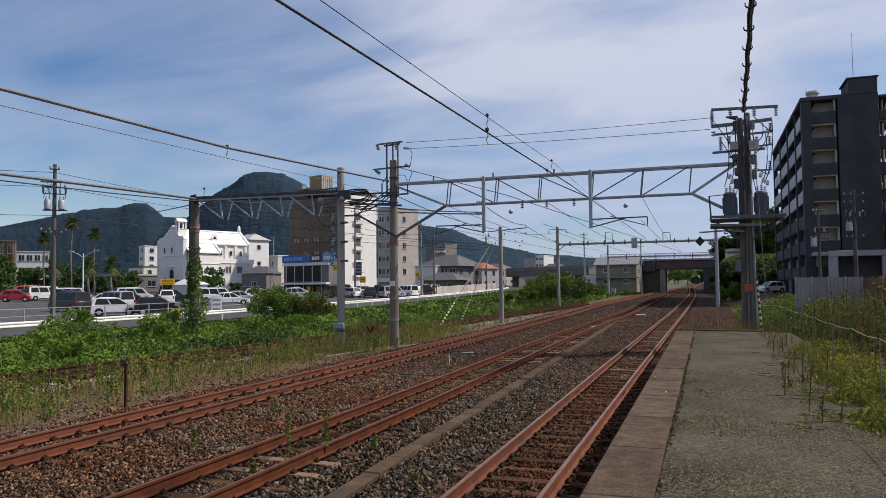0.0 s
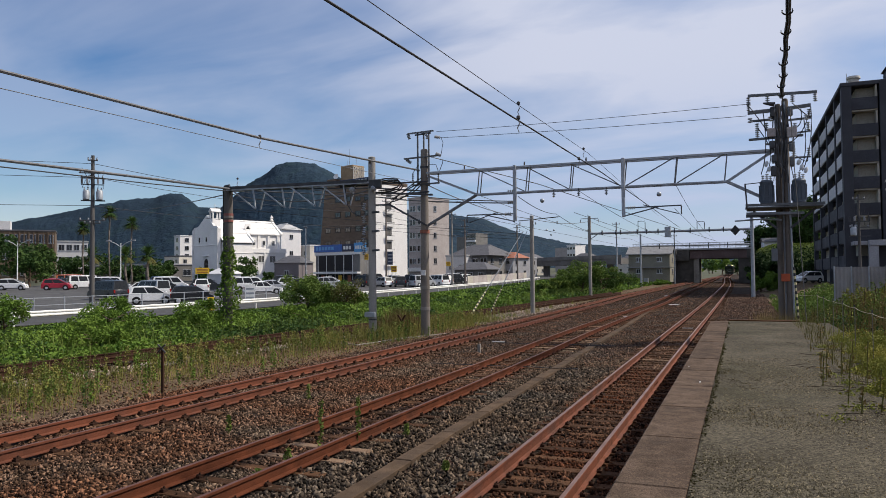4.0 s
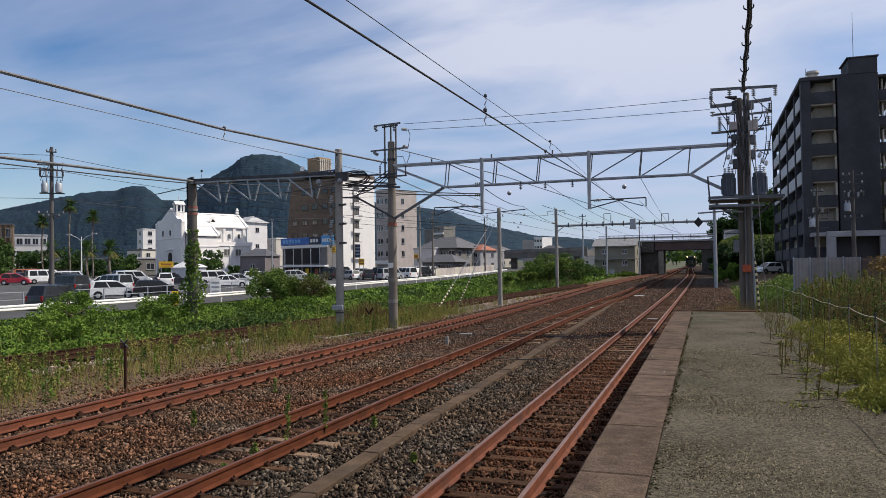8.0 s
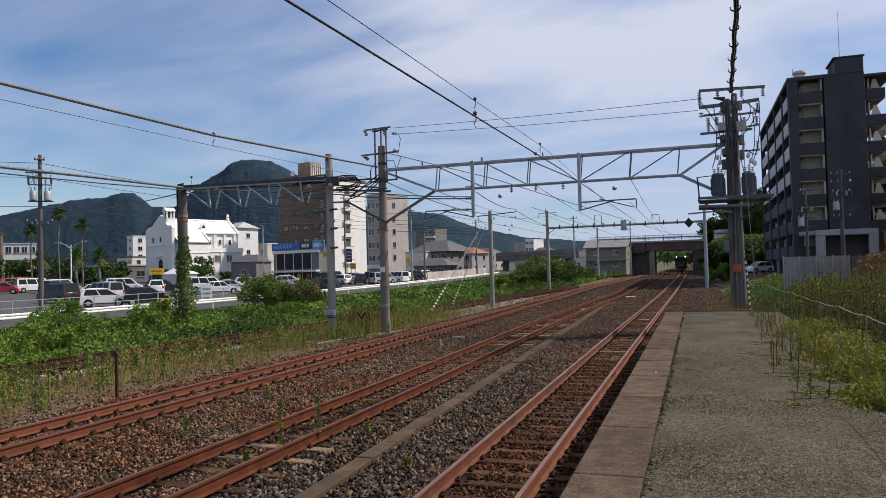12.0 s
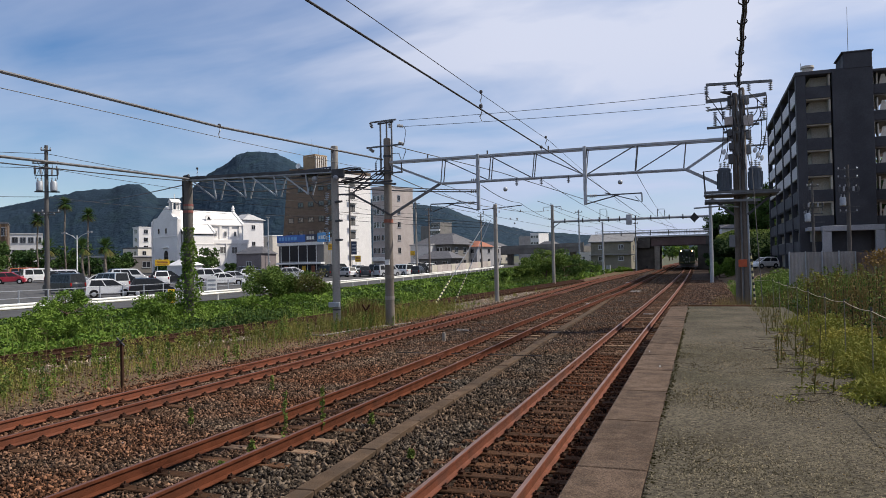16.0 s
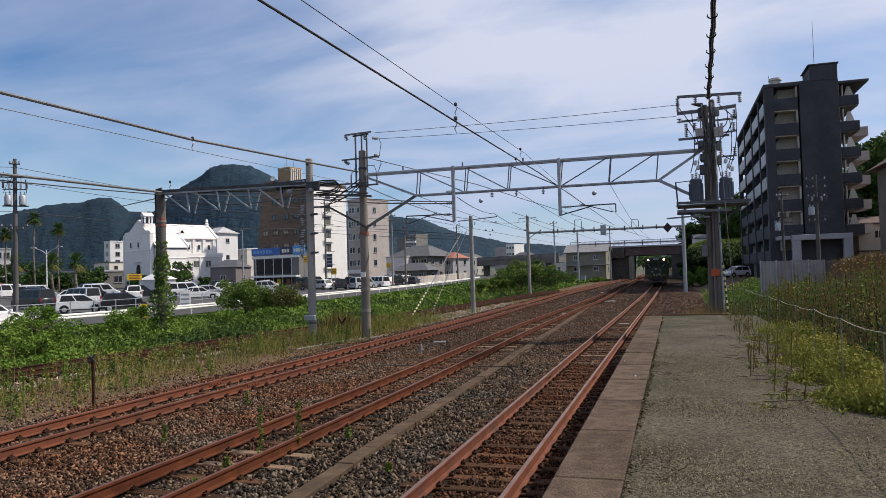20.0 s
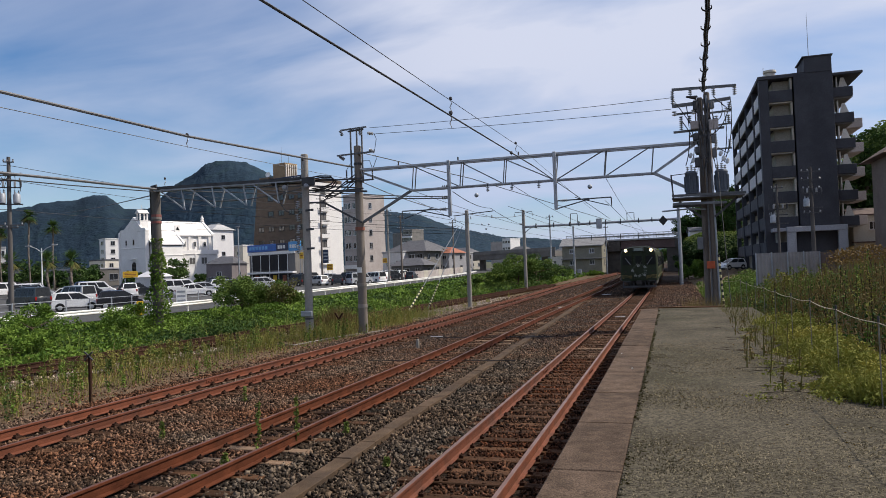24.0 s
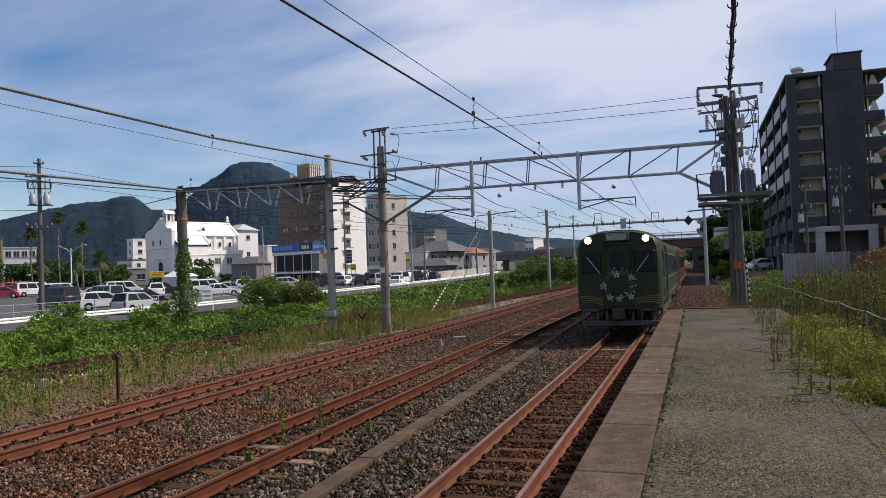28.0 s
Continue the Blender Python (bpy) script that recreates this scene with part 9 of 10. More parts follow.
def stones(name, label, n, xr, yr, size, material, zfun, avoid_rails=True, power=1.0):
    """Loose crushed stones: sharp five-cornered shards."""
    y = yr[0] + (yr[1] - yr[0]) * RNG.uniform(0, 1, n) ** power
    lo, hi = xr(y)
    x = lo + (hi - lo) * RNG.uniform(0, 1, n)
    ok = np.ones(n, bool)
    if avoid_rails:
        for f in (line_a, line_b, line_c):
            c = np.array([f(v) for v in y])
            for s in (-1, 1):
                ok &= np.abs(x - c - s * GAUGE / 2) > 0.12
            ts = np.array(SLEEPER_YS[f])
            k = np.clip(np.searchsorted(ts, y), 1, len(ts) - 1)
            gap = np.minimum(np.abs(y - ts[k - 1]), np.abs(y - ts[k]))
            ok &= (np.abs(x - c) > 0.98) | (gap > 0.125) | (RNG.uniform(0, 1, n) < np.where(c > -3, 0.5, np.where(c > -8, 0.22, 0.7)))
        ok &= np.abs(x + 4.62 + 0.032 * (y - 6)) > 0.16
    x, y = x[ok], y[ok]
    n = len(x)
    z = zfun(x, y)
    core = np.array([(1, 0, 0), (-0.5, 0.87, 0), (-0.5, -0.87, 0), (0, 0, 1), (0, 0, -1)], float) * 1.55
    v = core[None] * RNG.uniform(0.6, 1.25, (n, 5, 1)) + RNG.normal(0, 0.34, (n, 5, 3))
    q = RNG.normal(size=(n, 4))
    q /= np.linalg.norm(q, axis=1, keepdims=True)
    w, i, j, k = q.T
    R = np.stack([1 - 2 * (j * j + k * k), 2 * (i * j - k * w), 2 * (i * k + j * w), 2 * (i * j + k * w), 1 - 2 * (i * i + k * k), 2 * (j * k - i * w),
                  2 * (i * k - j * w), 2 * (j * k + i * w), 1 - 2 * (i * i + j * j)], 1).reshape(n, 3, 3)
    v = np.einsum("nab,nkb->nka", R, v * RNG.uniform(0.4, 1.3, (n, 1, 3))) * (size * RNG.uniform(0.6, 1.25, (n, 1, 1)))
    v += np.stack([x, y, z + size * RNG.uniform(-1.0, 0.8, n)], 1)[:, None]
    f = np.array([(0, 1, 3), (1, 2, 3), (2, 0, 3), (1, 0, 4), (2, 1, 4), (0, 2, 4)])
    faces = (np.arange(n)[:, None, None] * 5 + f[None]).reshape(-1, 3)
    stuff(name, label, "ballast stones", (v.reshape(-1, 3), faces), material)


def bed_z(x, y):
    d = np.minimum(np.minimum(np.abs(x - np.array([line_a(v) for v in y])), np.abs(x - np.array([line_b(v) for v in y]))), np.abs(x - np.array([line_c(v) for v in y])))
    t = np.clip((d - 0.5) / 1.4, 0, 1)
    return -0.218 - 0.02 * t * t * (3 - 2 * t) + np.array([ramp_z(v) for v in y])


bed_range = lambda y: (np.array([line_c(v) for v in y]) - 2.1, np.full(len(y), -1.1))
STONES_G = stone_mat("ballast_stones_grey", (0.005, 0.0045, 0.004), (0.182, 0.152, 0.121), (1.0, 0.81, 0.67))
STONES_R = stone_mat("ballast_stones_red", (0.006, 0.004, 0.003), (0.155, 0.092, 0.060), (1.0, 0.60, 0.42))
STONES_M = stone_mat("ballast_stones_far", (0.035, 0.027, 0.021), (0.21, 0.163, 0.127), (1.0, 0.72, 0.57))
STONES_E = stone_mat("ballast_stones_slope", (0.03, 0.022, 0.017), (0.235, 0.176, 0.142), (1.0, 0.78, 0.66))
left_range = lambda y: (np.array([line_c(v) for v in y]) - 2.1, np.full(len(y), -5.9))
mid_range = lambda y: (np.full(len(y), -6.2), np.full(len(y), -3.2))
near_range = lambda y: (np.full(len(y), -3.5), np.full(len(y), -1.1))
stones("ballast_stones", "loose rust-stained crushed stones between the far tracks", 84000, left_range, (6.5, 22), 0.0245, STONES, bed_z)
stones("ballast_stones", "loose dark grey crushed stones along the cable trough", 39000, mid_range, (6.5, 24), 0.0275, STONES_G, bed_z)
stones("ballast_stones", "loose rust-stained crushed stones in the platform track", 33000, near_range, (6.5, 22), 0.0245, STONES_R, bed_z)
stones("ballast_stones", "loose rust-stained crushed stones further along", 52000, bed_range, (22, 60), 0.029, STONES_M, bed_z, power=1.5)
PALE = stone_mat("pale_stones", (0.12, 0.105, 0.088), (0.47, 0.42, 0.36), (1.0, 0.86, 0.75))
LITTER = stone_mat("verge_litter_stones", (0.03, 0.02, 0.014), (0.28, 0.20, 0.14), (1.0, 0.72, 0.52))
stones("pale_stones", "pale grey gravel along the siding", 16000, lambda y: (np.array([line_d(v) - 0.45 for v in y]), np.array([line_d(v) + 2.1 for v in y])), (12, 56), 0.040, PALE, lambda x, y: gz(x, y) + 0.06 * (np.abs(x - np.array([line_d(v) for v in y])) < 0.5), False)
stones("pale_stones", "pale gravel beside the siding", 5000, lambda y: (np.array([line_d(v) + 0.7 for v in y]), np.array([line_c(v) - 1.9 for v in y])), (40, 66), 0.04, PALE, lambda x, y: gz(x, y), False)
stones("verge_stones", "scattered reddish stones on the bare verge", 21000, lambda y: (np.array([line_d(v) + 1.5 for v in y]), np.array([line_c(v) - 1.9 for v in y])), (9, 45), 0.027, LITTER, lambda x, y: gz(x, y), False)
stones("ballast_stones", "crushed stones far along the line", 16000, bed_range, (60, 170), 0.05, STONES_M, bed_z, power=1.4)
stones("slope_stones", "pinkish grey crushed stones beyond the platform end", 15000, lambda y: (np.full(len(y), -1.3), np.full(len(y), 2.3)), (27.2, 90), 0.030, STONES_E, lambda x, y: np.full(len(x), -0.2) + np.array([ramp_z(v) for v in y]), False)
# ---- small track details ----
def track_details():
    # fishplate joints on the rails
    for line, ys in ((line_a, (18.5, 43.5)), (line_b, (20.0, 45.0)), (line_c, (16.5, 41.5))):
        for y in ys:
            for s in (-1, 1):
                for o in (-1, 1):
                    x = line(y) + s * GAUGE / 2
                    fp = part("fishplate", MB().box(x + o * 0.013 - 0.010, x + o * 0.013 + 0.010, y - 0.28, y + 0.28, -0.125, -0.045, 0.004), RUST)
                    tagged(fp, "rusty fishplate bolted across a rail joint", "fishplate", "fishplates")
                    for k in (-0.2, -0.07, 0.07, 0.2):
                        part("bolt", MB().cyl((x + o * 0.02, y + k, -0.085), (x + o * 0.05, y + k, -0.085), 0.016, n=6), RUST, fp)
    # pale plates lying between the rails
    for x, y, w, l in ((-2.5, 38.0, 0.5, 0.16), (-5.2, 63.5, 0.8, 0.9), (-7.5, 84.0, 0.7, 1.0), (-6.6, 47.0, 0.6, 0.35), (-9.2, 28.5, 0.5, 0.12)):
        pl = part("ground_plate", MB().box(x - w / 2, x + w / 2, y - l / 2, y + l / 2, -0.17 + ramp_z(y), -0.145 + ramp_z(y), 0.01), ROOF_L)
        tagged(pl, "pale concrete plate lying in the track", "plate", "plates")
    # point lever stand and low signal by the siding
    for x, y in ((-6.1, 137), (-12.6, 112)):
        st = thing("point_indicator", "small dark trackside indicator on a stand", "indicator", "indicators", at=(x - 3, y, ground_z(x - 3, y)))
        part("stand", MB().cyl((0, 0, 0), (0, 0, 0.8), 0.05, n=8), STEEL_D, st)
        part("head", MB().box(-0.18, 0.18, -0.1, 0.1, 0.8, 1.2, 0.03), BLACK, st)
    # cross bonds: cables pinned over the sleepers
    for y in (21.0, 28.0):
        pts = [(-4.4 - 0.42 * k, y + 0.05 * math.sin(k * 2), -0.15) for k in range(12)]
        tagged(part("bond_cable", MB().tube(pts, 0.012, 5), WIRE), "black bond cable lying across the stones", "cable", "bond cables")


track_details()


MOSS = leaf_mat("moss_olive", (0.026, 0.024, 0.010), (0.060, 0.052, 0.018))


def moss_and_litter():
    """Moss in the seam behind the edge slabs, twigs and dead leaves on the paving."""
    n = 3000
    y = RNG.uniform(4.5, 26, n)
    x = -0.42 + np.abs(RNG.normal(0, 0.028, n)) + 0.03 * hump(y * 0, y, 0.9, 40)
    keep = hump(y * 0 + 3, y, 0.6, 41) + RNG.uniform(-0.3, 0.3, n) > -0.05
    c = np.stack([x[keep], y[keep], np.full(keep.sum(), PZ + 0.012)], 1)
    stuff("seam_moss", "dark moss in the seam behind the edge slabs", "moss", leaf_cloud(c, 0.013, 0.5, 0.9), MOSS)
    n = 16000
    y = 5.5 + 9.5 * RNG.uniform(0, 1, n)
    x = -0.40 + np.abs(RNG.normal(0, 0.42, n))
    keep = hump(x, y, 1.7, 43) + 0.5 * hump(x, y, 5.0, 44) + RNG.uniform(-0.25, 0.25, n) > 0.12
    c = np.stack([x[keep], y[keep], np.full(keep.sum(), PZ + 0.006)], 1)
    stuff("paving_moss", "thin dark olive moss on the paving behind the slabs", "moss", leaf_cloud(c, 0.007, 0.5, 0.9), MOSS)
    n = 900
    x, y = RNG.uniform(-0.3, 2.0, n), RNG.uniform(6, 26, n)
    c = np.stack([x, y, np.full(n, PZ + 0.02)], 1)
    stuff("leaf_litter", "scattered dead leaves and twigs on the platform", "leaf litter", leaf_cloud(c, 0.009, 0.6, 0.9), LEAF_R)

    # white chips dropped on the slabs and in the track
    for x, y, z in ((-2.42, 6.35, -0.145), (-2.56, 6.32, -0.145), (-2.34, 6.4, -0.145), (-2.9, 6.75, -0.17), (-8.8, 9.4, -0.18), (-0.62, 11.8, PZ + 0.012), (-0.9, 13.7, PZ + 0.012)):
        s = rr.uniform(0.004, 0.009)
        tagged(part("stone_chip", MB().box(x - s * 1.6, x + s * 1.6, y - s, y + s, z - 0.01, z + s * 0.8, s * 0.4), WHITEP), "small white stone chip", "stone chip", "stone chips")


moss_and_litter()


GRIT = stone_mat("asphalt_grit", (0.036, 0.032, 0.022), (0.185, 0.162, 0.118), (1.0, 0.98, 0.88))


def paving_grit():
    """Worn aggregate standing out of the asphalt near the camera."""
    n = 46000
    y = 5.0 + 10.5 * RNG.uniform(0, 1, n) ** 1.5
    x = RNG.uniform(-0.40, 2.3, n)
    keep = hump(x, y, 0.8, 51) + 0.5 * hump(x, y, 3.0, 52) + RNG.uniform(-0.5, 0.5, n) > -0.1
    x, y = x[keep], y[keep]
    n = len(x)
    core = np.array([(1, 0, -0.3), (-0.5, 0.87, -0.3), (-0.5, -0.87, -0.3), (0, 0, 0.9)])
    v = (core[None] + RNG.normal(0, 0.3, (n, 4, 3))) * (0.0085 * RNG.uniform(0.5, 1.4, (n, 1, 1)))
    v += np.stack([x, y, np.full(n, PZ + 0.008)], 1)[:, None]
    f = np.array([(0, 1, 3), (1, 2, 3), (2, 0, 3)])
    stuff("paving_grit", "coarse grit worn out of the asphalt", "grit", (v.reshape(-1, 3), (np.arange(n)[:, None, None] * 4 + f[None]).reshape(-1, 3)), GRIT)


paving_grit()
# ---- the train: a green and a red railcar ----
GREEN = mat("train_green", (0.026, 0.036, 0.017), (0.019, 0.027, 0.013), rough=0.55, scale=1.0, fine=14, bump=0.02, rnd=0.0, spec=0.2)
TRED = mat("train_red", (0.055, 0.008, 0.010), (0.045, 0.007, 0.009), rough=0.35, scale=1.0, fine=14, bump=0.02, rnd=0.0)
TROOF = mat("train_roof", (0.085, 0.085, 0.082), (0.06, 0.06, 0.058), rough=0.7, scale=2, fine=20, bump=0.1)
GOLD = mat("gold_line", (0.27, 0.21, 0.08), (0.21, 0.16, 0.06), rough=0.4, metal=0.3, bump=0)
UNDER = mat("underframe", (0.05, 0.047, 0.045), (0.03, 0.028, 0.027), rough=0.8, scale=4, fine=30, bump=0.2)
LAMP_ON = mat("headlight_lit", (1.0, 0.66, 0.33), (1.0, 0.64, 0.31), emit=8.0, bump=0)
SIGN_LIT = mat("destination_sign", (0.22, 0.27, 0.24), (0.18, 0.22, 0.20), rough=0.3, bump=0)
FLOWER = mat("flower_white", (0.33, 0.34, 0.31), (0.25, 0.26, 0.24), rough=0.5, bump=0)
SAGE = mat("wreath_sage", (0.075, 0.095, 0.07), (0.05, 0.07, 0.05), rough=0.6, bump=0)


TGLASS = mat("train_glass", (0.014, 0.016, 0.014), (0.010, 0.012, 0.011), rough=0.35, bump=0, spec=0.15)


def railcar(label, paint, y0, lead):
    """One 21 m railcar; its near end at y0 in the train's space, lead: with lit front and emblem."""
    th = thing("railcar", label, "train", "train cars", at=(0, y0, 0))
    L, hw = 20.8, 1.42
    half = [(hw, 1.02), (hw + 0.02, 1.6), (hw + 0.02, 2.6), (hw - 0.02, 3.2), (hw - 0.12, 3.45), (hw - 0.4, 3.62), (0.6, 3.72), (0.0, 3.75)]
    sec = half + [(-x, z) for x, z in half[-2::-1]]
    n = len(sec)
    # nose: the front edge is rounded and leans back a little
    rings = []
    for y, s, lean in ((0.0, 0.93, 0.10), (0.06, 0.975, 0.10), (0.2, 1.0, 0.08), (0.6, 1.0, 0.0), (L - 0.1, 1.0, 0.0), (L, 0.97, 0.0)):
        rings.append([(x * s, y + lean * max(z - 2.0, 0) * 0.5, 1.02 + (z - 1.02) * (0.985 if s < 1 else 1)) for x, z in sec])
    mb = MB()
    mb.add([p for r in rings for p in r], [(i * n + j, i * n + (j + 1) % n, (i + 1) * n + (j + 1) % n, (i + 1) * n + j) for i in range(len(rings) - 1) for j in range(n)]
           + [tuple(range(n)), tuple(range((len(rings) - 1) * n, len(rings) * n))[::-1]])
    part("body", mb, paint, th, "glossy dark painted body", smooth=True)
    mb = MB()
    rp = [(hw - 0.10, 3.47), (hw - 0.4, 3.66), (0.6, 3.765), (0.0, 3.80)]
    rs = rp + [(-x, z) for x, z in rp[-2::-1]] + [(-hw + 0.5, 3.40), (hw - 0.5, 3.40)]
    part("roof", mb.prism(rs, "y", 0.75, L - 0.2), TROOF, th, smooth=True)
    for y in (5, 10, 15):
        part("roof_unit", MB().box(-0.7, 0.7, y - 0.9, y + 0.9, 3.70, 3.84, 0.05), TROOF, th)
    for s in (-1, 1):
        for k in range(8):
            y = 3.2 + k * 1.85
            wd = part("window", MB().box(s * hw - 0.02 if s > 0 else -hw - 0.035, s * hw + 0.035 if s > 0 else -hw + 0.02, y, y + 1.35, 2.05, 2.95, 0.02), STEEL_D, th)
            part("pane", MB().box(s * (hw + 0.03) - 0.01, s * (hw + 0.03) + 0.012, y + 0.06, y + 1.29, 2.11, 2.89), GLASS, wd)
        for y in (1.6, 18.3):
            dr = part("door", MB().box(s * (hw + 0.022) - 0.012, s * (hw + 0.022) + 0.012, y, y + 1.0, 1.1, 3.05, 0.008), paint, th)
            part("pane", MB().box(s * (hw + 0.036) - 0.006, s * (hw + 0.036) + 0.006, y + 0.2, y + 0.8, 2.1, 2.9), GLASS, dr)
        for z in (1.25, 1.33, 1.95):
            part("gold_stripe", MB().box(s * (hw + 0.026) - 0.005, s * (hw + 0.026) + 0.005, 0.7, L - 0.4, z, z + 0.025), GOLD, th)
        part("side_skirt", MB().box(s * 1.15 - 0.05, s * 1.15 + 0.05, 5.6, 15.2, 0.45, 1.02, 0.03), UNDER, th)
    for yb in (3.3, L - 3.3):
        bg_ = part("bogie", MB().box(-1.0, -0.8, yb - 1.5, yb + 1.5, 0.42, 0.68, 0.05).box(0.8, 1.0, yb - 1.5, yb + 1.5, 0.42, 0.68, 0.05).box(-0.9, 0.9, yb - 0.25, yb + 0.25, 0.45, 0.75, 0.04), UNDER, th)
        for ya in (yb - 1.05, yb + 1.05):
            for s in (-1, 1):
                part("wheel", MB().cyl((s * 0.50, ya, 0.43), (s * 0.62, ya, 0.43), 0.43, n=20), STEEL_D, bg_, smooth=True)
    part("underfloor", MB().box(-1.1, 1.1, 0.5, L - 0.3, 0.85, 1.04, 0.03), UNDER, th)
    part("coupler", MB().box(-0.14, 0.14, -0.35, 0.5, 0.72, 1.0, 0.04).box(-0.22, 0.22, -0.45, -0.2, 0.68, 1.04, 0.04), UNDER, th)
    # front
    f = -0.012
    for s in (-1, 1):
        fw = part("front_window", MB().box(s * 0.92 - 0.36, s * 0.92 + 0.36, f - 0.0, f + 0.16, 2.28, 3.02, 0.03), TGLASS, th, "dark cab window")
        part("wiper", MB().beam((s * 0.62, f - 0.03, 2.28), (s * 1.05, f - 0.01, 2.85), 0.028), STEEL, fw)
        hl = part("headlight", MB().lathe((s * 0.98, 0.10, 3.43), [(0.15, 0), (0.15, 0.14), (0.13, 0.16)], 16, axis=(0, -1, 0)), STEEL_D, th, smooth=True)
        part("lamp", MB().lathe((s * 0.98, -0.055, 3.43), [(0.118, 0), (0.118, 0.02), (0.08, 0.04)], 16, axis=(0, -1, 0)), LAMP_ON if lead else INSUL, hl, "warm lit headlamp" if lead else "", smooth=True)
        part("tail_light", MB().lathe((s * 1.05, 0.02, 1.75), [(0.06, 0), (0.06, 0.04)], 10, axis=(0, -1, 0)), mat("tail_red", (0.035, 0.010, 0.009), bump=0, rough=0.5), th)
        part("step_iron", MB().box(s * 1.0 - 0.28, s * 1.0 + 0.28, -0.02, 0.06, 0.95, 1.02).box(s * 0.74 - 0.03, s * 0.74 + 0.03, -0.02, 0.06, 0.5, 1.0).box(s * 1.26 - 0.03, s * 1.26 + 0.03, -0.02, 0.06, 0.5, 1.0).box(s * 1.0 - 0.28, s * 1.0 + 0.28, -0.04, 0.1, 0.5, 0.56), STEEL_D, th)
    part("gangway_frame", MB().box(-0.46, -0.40, f - 0.06, 0.1, 1.1, 3.3, 0.015).box(0.40, 0.46, f - 0.06, 0.1, 1.1, 3.3, 0.015).box(-0.46, 0.46, f - 0.06, 0.1, 3.24, 3.3, 0.015), paint, th)
    gd = part("gangway_door", MB().box(-0.40, 0.40, f - 0.02, 0.08, 1.1, 3.24, 0.01), paint, th)
    part("pane", MB().box(-0.24, 0.24, f - 0.03, f - 0.02, 2.3, 3.0), TGLASS, gd)
    ds = part("destination_box", MB().box(-0.42, 0.42, -0.03, 0.2, 3.36, 3.66, 0.03), STEEL_D, th)
    part("destination_panel", MB().box(-0.34, 0.34, -0.045, -0.03, 3.41, 3.61), SIGN_LIT, ds, "pale destination panel")
    pw = part("snow_plough", MB().box(-1.3, 1.3, -0.12, -0.04, 0.44, 0.62, 0.02), STEEL_D, th, "grey steel rail guard")
    for x in (-1.25, -0.45, 0.45, 1.25):
        part("bracket", MB().beam((x, -0.05, 0.45), (x, 0.25, 1.0), 0.07), STEEL_D, pw)
    for x in (-0.6, 0.62, 0.35):
        part("brake_hose", MB().tube([(x, -0.05, 1.0), (x + 0.02, -0.16, 0.8), (x, -0.12, 0.6), (x - 0.03, -0.02, 0.55)], 0.025, 6), BLACK, th)
    if lead:
        # wreath emblem on the door
        wr = part("wreath", MB().tube([(0.47 * math.cos(u), f - 0.085, 1.86 + 0.47 * math.sin(u)) for u in [2 * math.pi * k / 32 for k in range(33)]], 0.02, 5), SAGE, th, "flower wreath emblem")
        rg = random.Random(5)
        for k in range(46):
            a = rg.uniform(0, 2 * math.pi)
            r = rg.uniform(0.36, 0.60)
            c = Vector((r * math.cos(a), f - 0.10, 1.86 + r * math.sin(a)))
            d = rg.uniform(0, 2 * math.pi)
            u, v = Vector((math.cos(d), 0, math.sin(d))) * 0.075, Vector((-math.sin(d), 0, math.cos(d))) * 0.022
            part("wreath_leaf", MB().add([c - u, c + v + Vector((0, -0.01, 0)), c + u, c - v], [(0, 1, 2, 3)]), SAGE if k % 3 else FLOWER, wr)
        for fx, fz, fr in ((-0.04, 2.22, 0.14), (-0.50, 1.83, 0.15), (0.46, 2.12, 0.12), (0.42, 1.45, 0.13), (-0.28, 1.42, 0.13), (0.02, 1.38, 0.12)):
            mb = MB()
            for k in range(5):
                a = 2 * math.pi * k / 5 + 0.3
                u, v = Vector((math.cos(a), 0, math.sin(a))), Vector((-math.sin(a), 0, math.cos(a)))
                o = Vector((fx, f - 0.125, fz))
                mb.add([o, o + u * fr * 0.6 + v * fr * 0.3 + Vector((0, -0.012, 0)), o + u * fr, o + u * fr * 0.6 - v * fr * 0.3 + Vector((0, -0.012, 0))], [(0, 1, 2, 3)])
            part("flower", mb, FLOWER, wr, "white five-petalled flower")
    for s in (-1, 1):
        for k in range(4):
            pts = [(s * (0.55 + 0.78 * t), f - 0.01 - 0.0 * t, 1.16 + k * 0.07 + 0.10 * math.sin(math.pi * t * (0.9 - 0.1 * k))) for t in [i / 8 for i in range(9)]]
            part("gold_stripe", MB().tube(pts, 0.012, 4), GOLD, th)
    return th


CARS = [(railcar("dark green diesel railcar with lit headlights and flower wreath", GREEN, 0, True), 0.0),
        (railcar("dark red diesel railcar coupled behind the green one", TRED, 21.3, False), 21.3)]
# seconds and place of the train's front along the line
TRAIN_Y = [(0, 320), (3, 286.5), (6, 253), (9, 220), (12, 187), (15, 154), (17, 132), (19, 110.6), (20, 100.3), (22, 80), (24, 60.7), (25, 51.4), (26, 42.5), (27, 34), (28, 26)]


# cars that drive along the road: seconds and place along it
DRIVE = ((road_car_dark, ((0, -38), (7.5, 32.6), (8, 36.8), (9, 45.3), (10, 55.2), (12, 78.5), (14, 98), (16, 112), (18, 121), (20, 125), (28, 126))),
         (road_car_white, ((0, -146), (10, -57), (20.5, 38), (21, 41.8), (21.5, 45.6), (23, 57), (25, 73.6), (26, 83.6), (28, 103.5))),
         (road_car_silver, ((0, -222), (10, -127), (20, -32), (27, 34.2), (27.5, 39.2), (28, 44.8))))


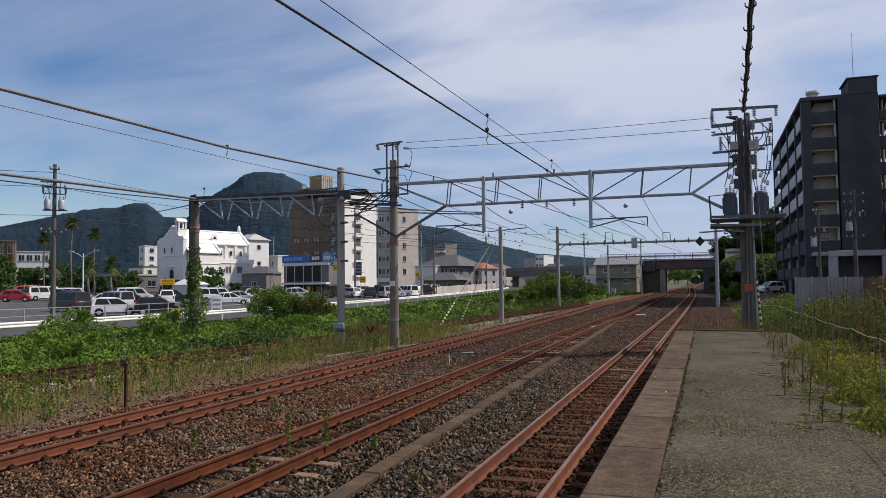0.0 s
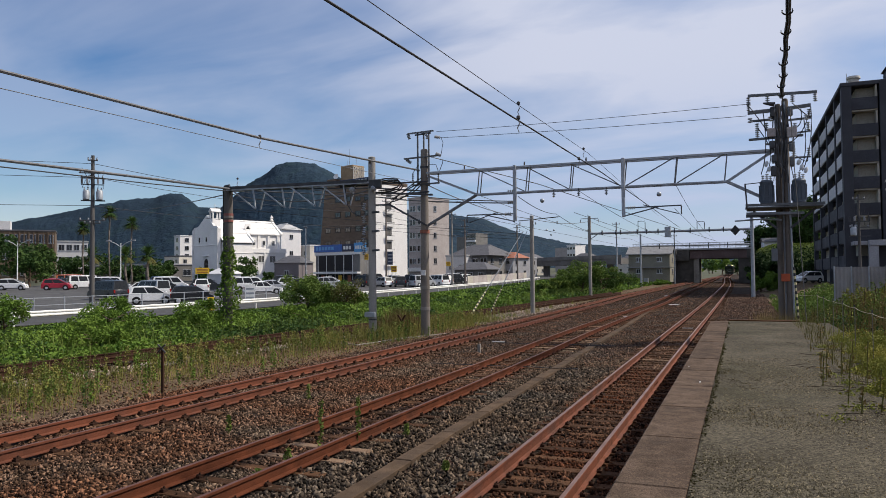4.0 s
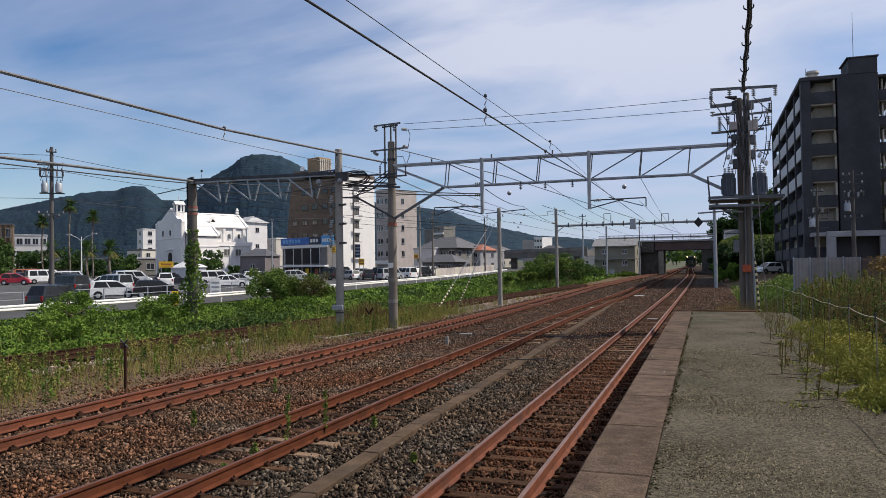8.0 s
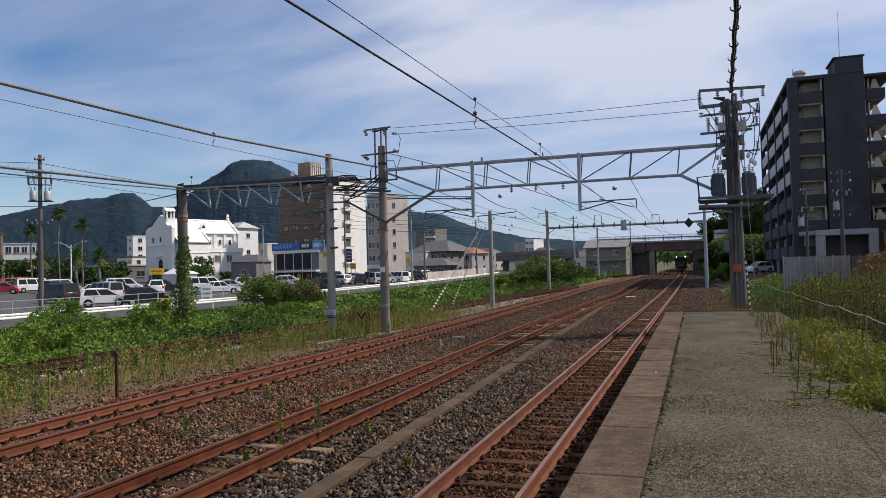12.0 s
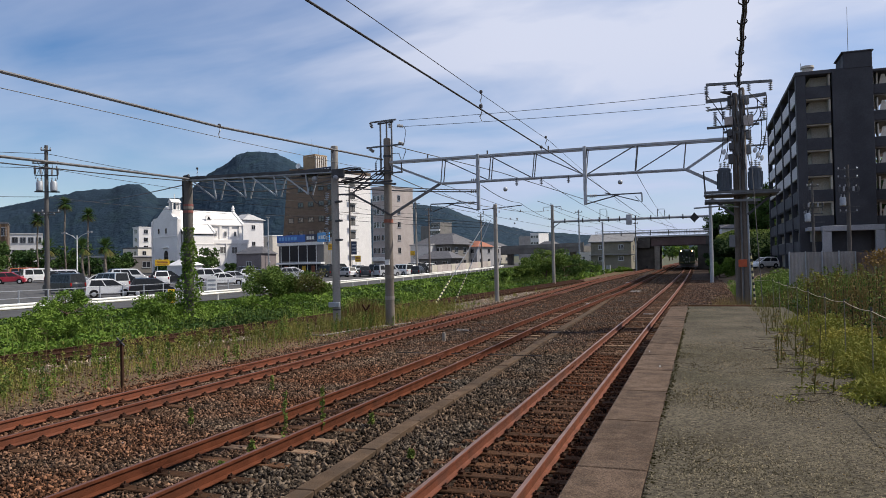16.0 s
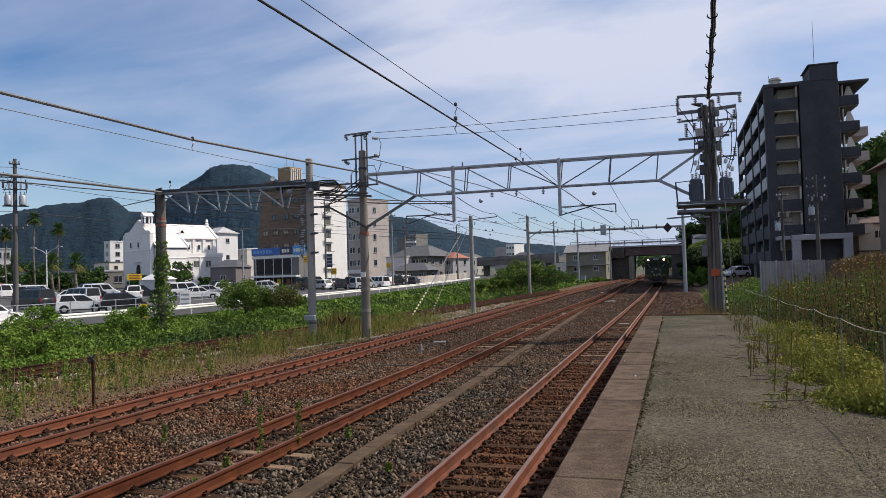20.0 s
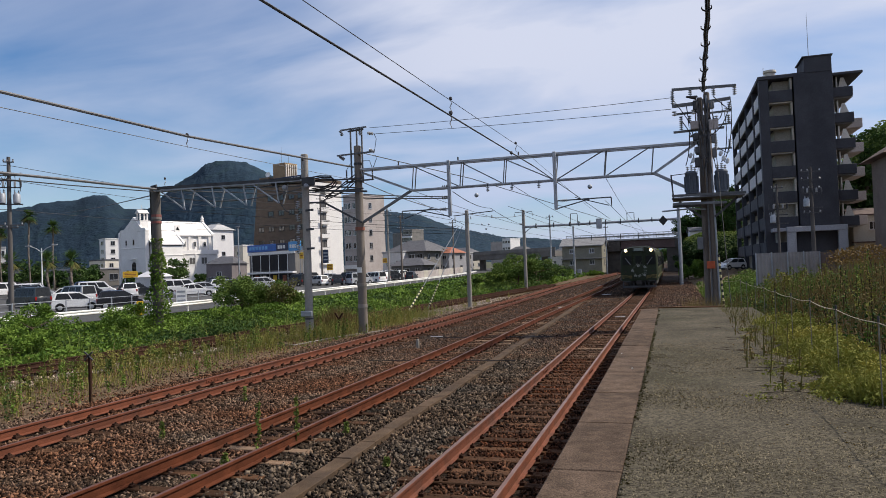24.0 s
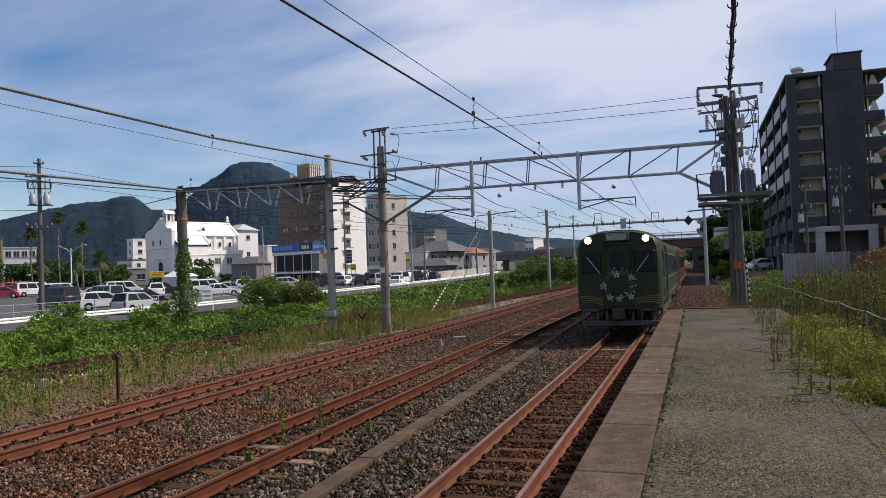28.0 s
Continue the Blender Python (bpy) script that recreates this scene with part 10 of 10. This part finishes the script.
def motions():
    for car, rows in DRIVE:
        path = []
        for t, y in rows:
            x = road_x(y) - 5.8
            yaw = math.degrees(math.atan2(4.0, road_x(y + 2) - road_x(y - 2)))
            path.append((t, pose(x, y, ground_z(x, y) + 0.07, 0, 0, yaw)))
        walk(car, path)
    for car, back in CARS:
        rows = []
        for t, y in TRAIN_Y:
            a, b = y + back + 3, y + back + 18
            tilt = math.degrees(math.atan2(ramp_z(b) - ramp_z(a), b - a))
            yaw = -math.degrees(math.atan2(line_a(b) - line_a(a), b - a))
            rows.append((t, pose(line_a(y + back) + 0.02, y + back, ramp_z(y + back), tilt, 0, yaw)))
        walk(car, rows)

motions()
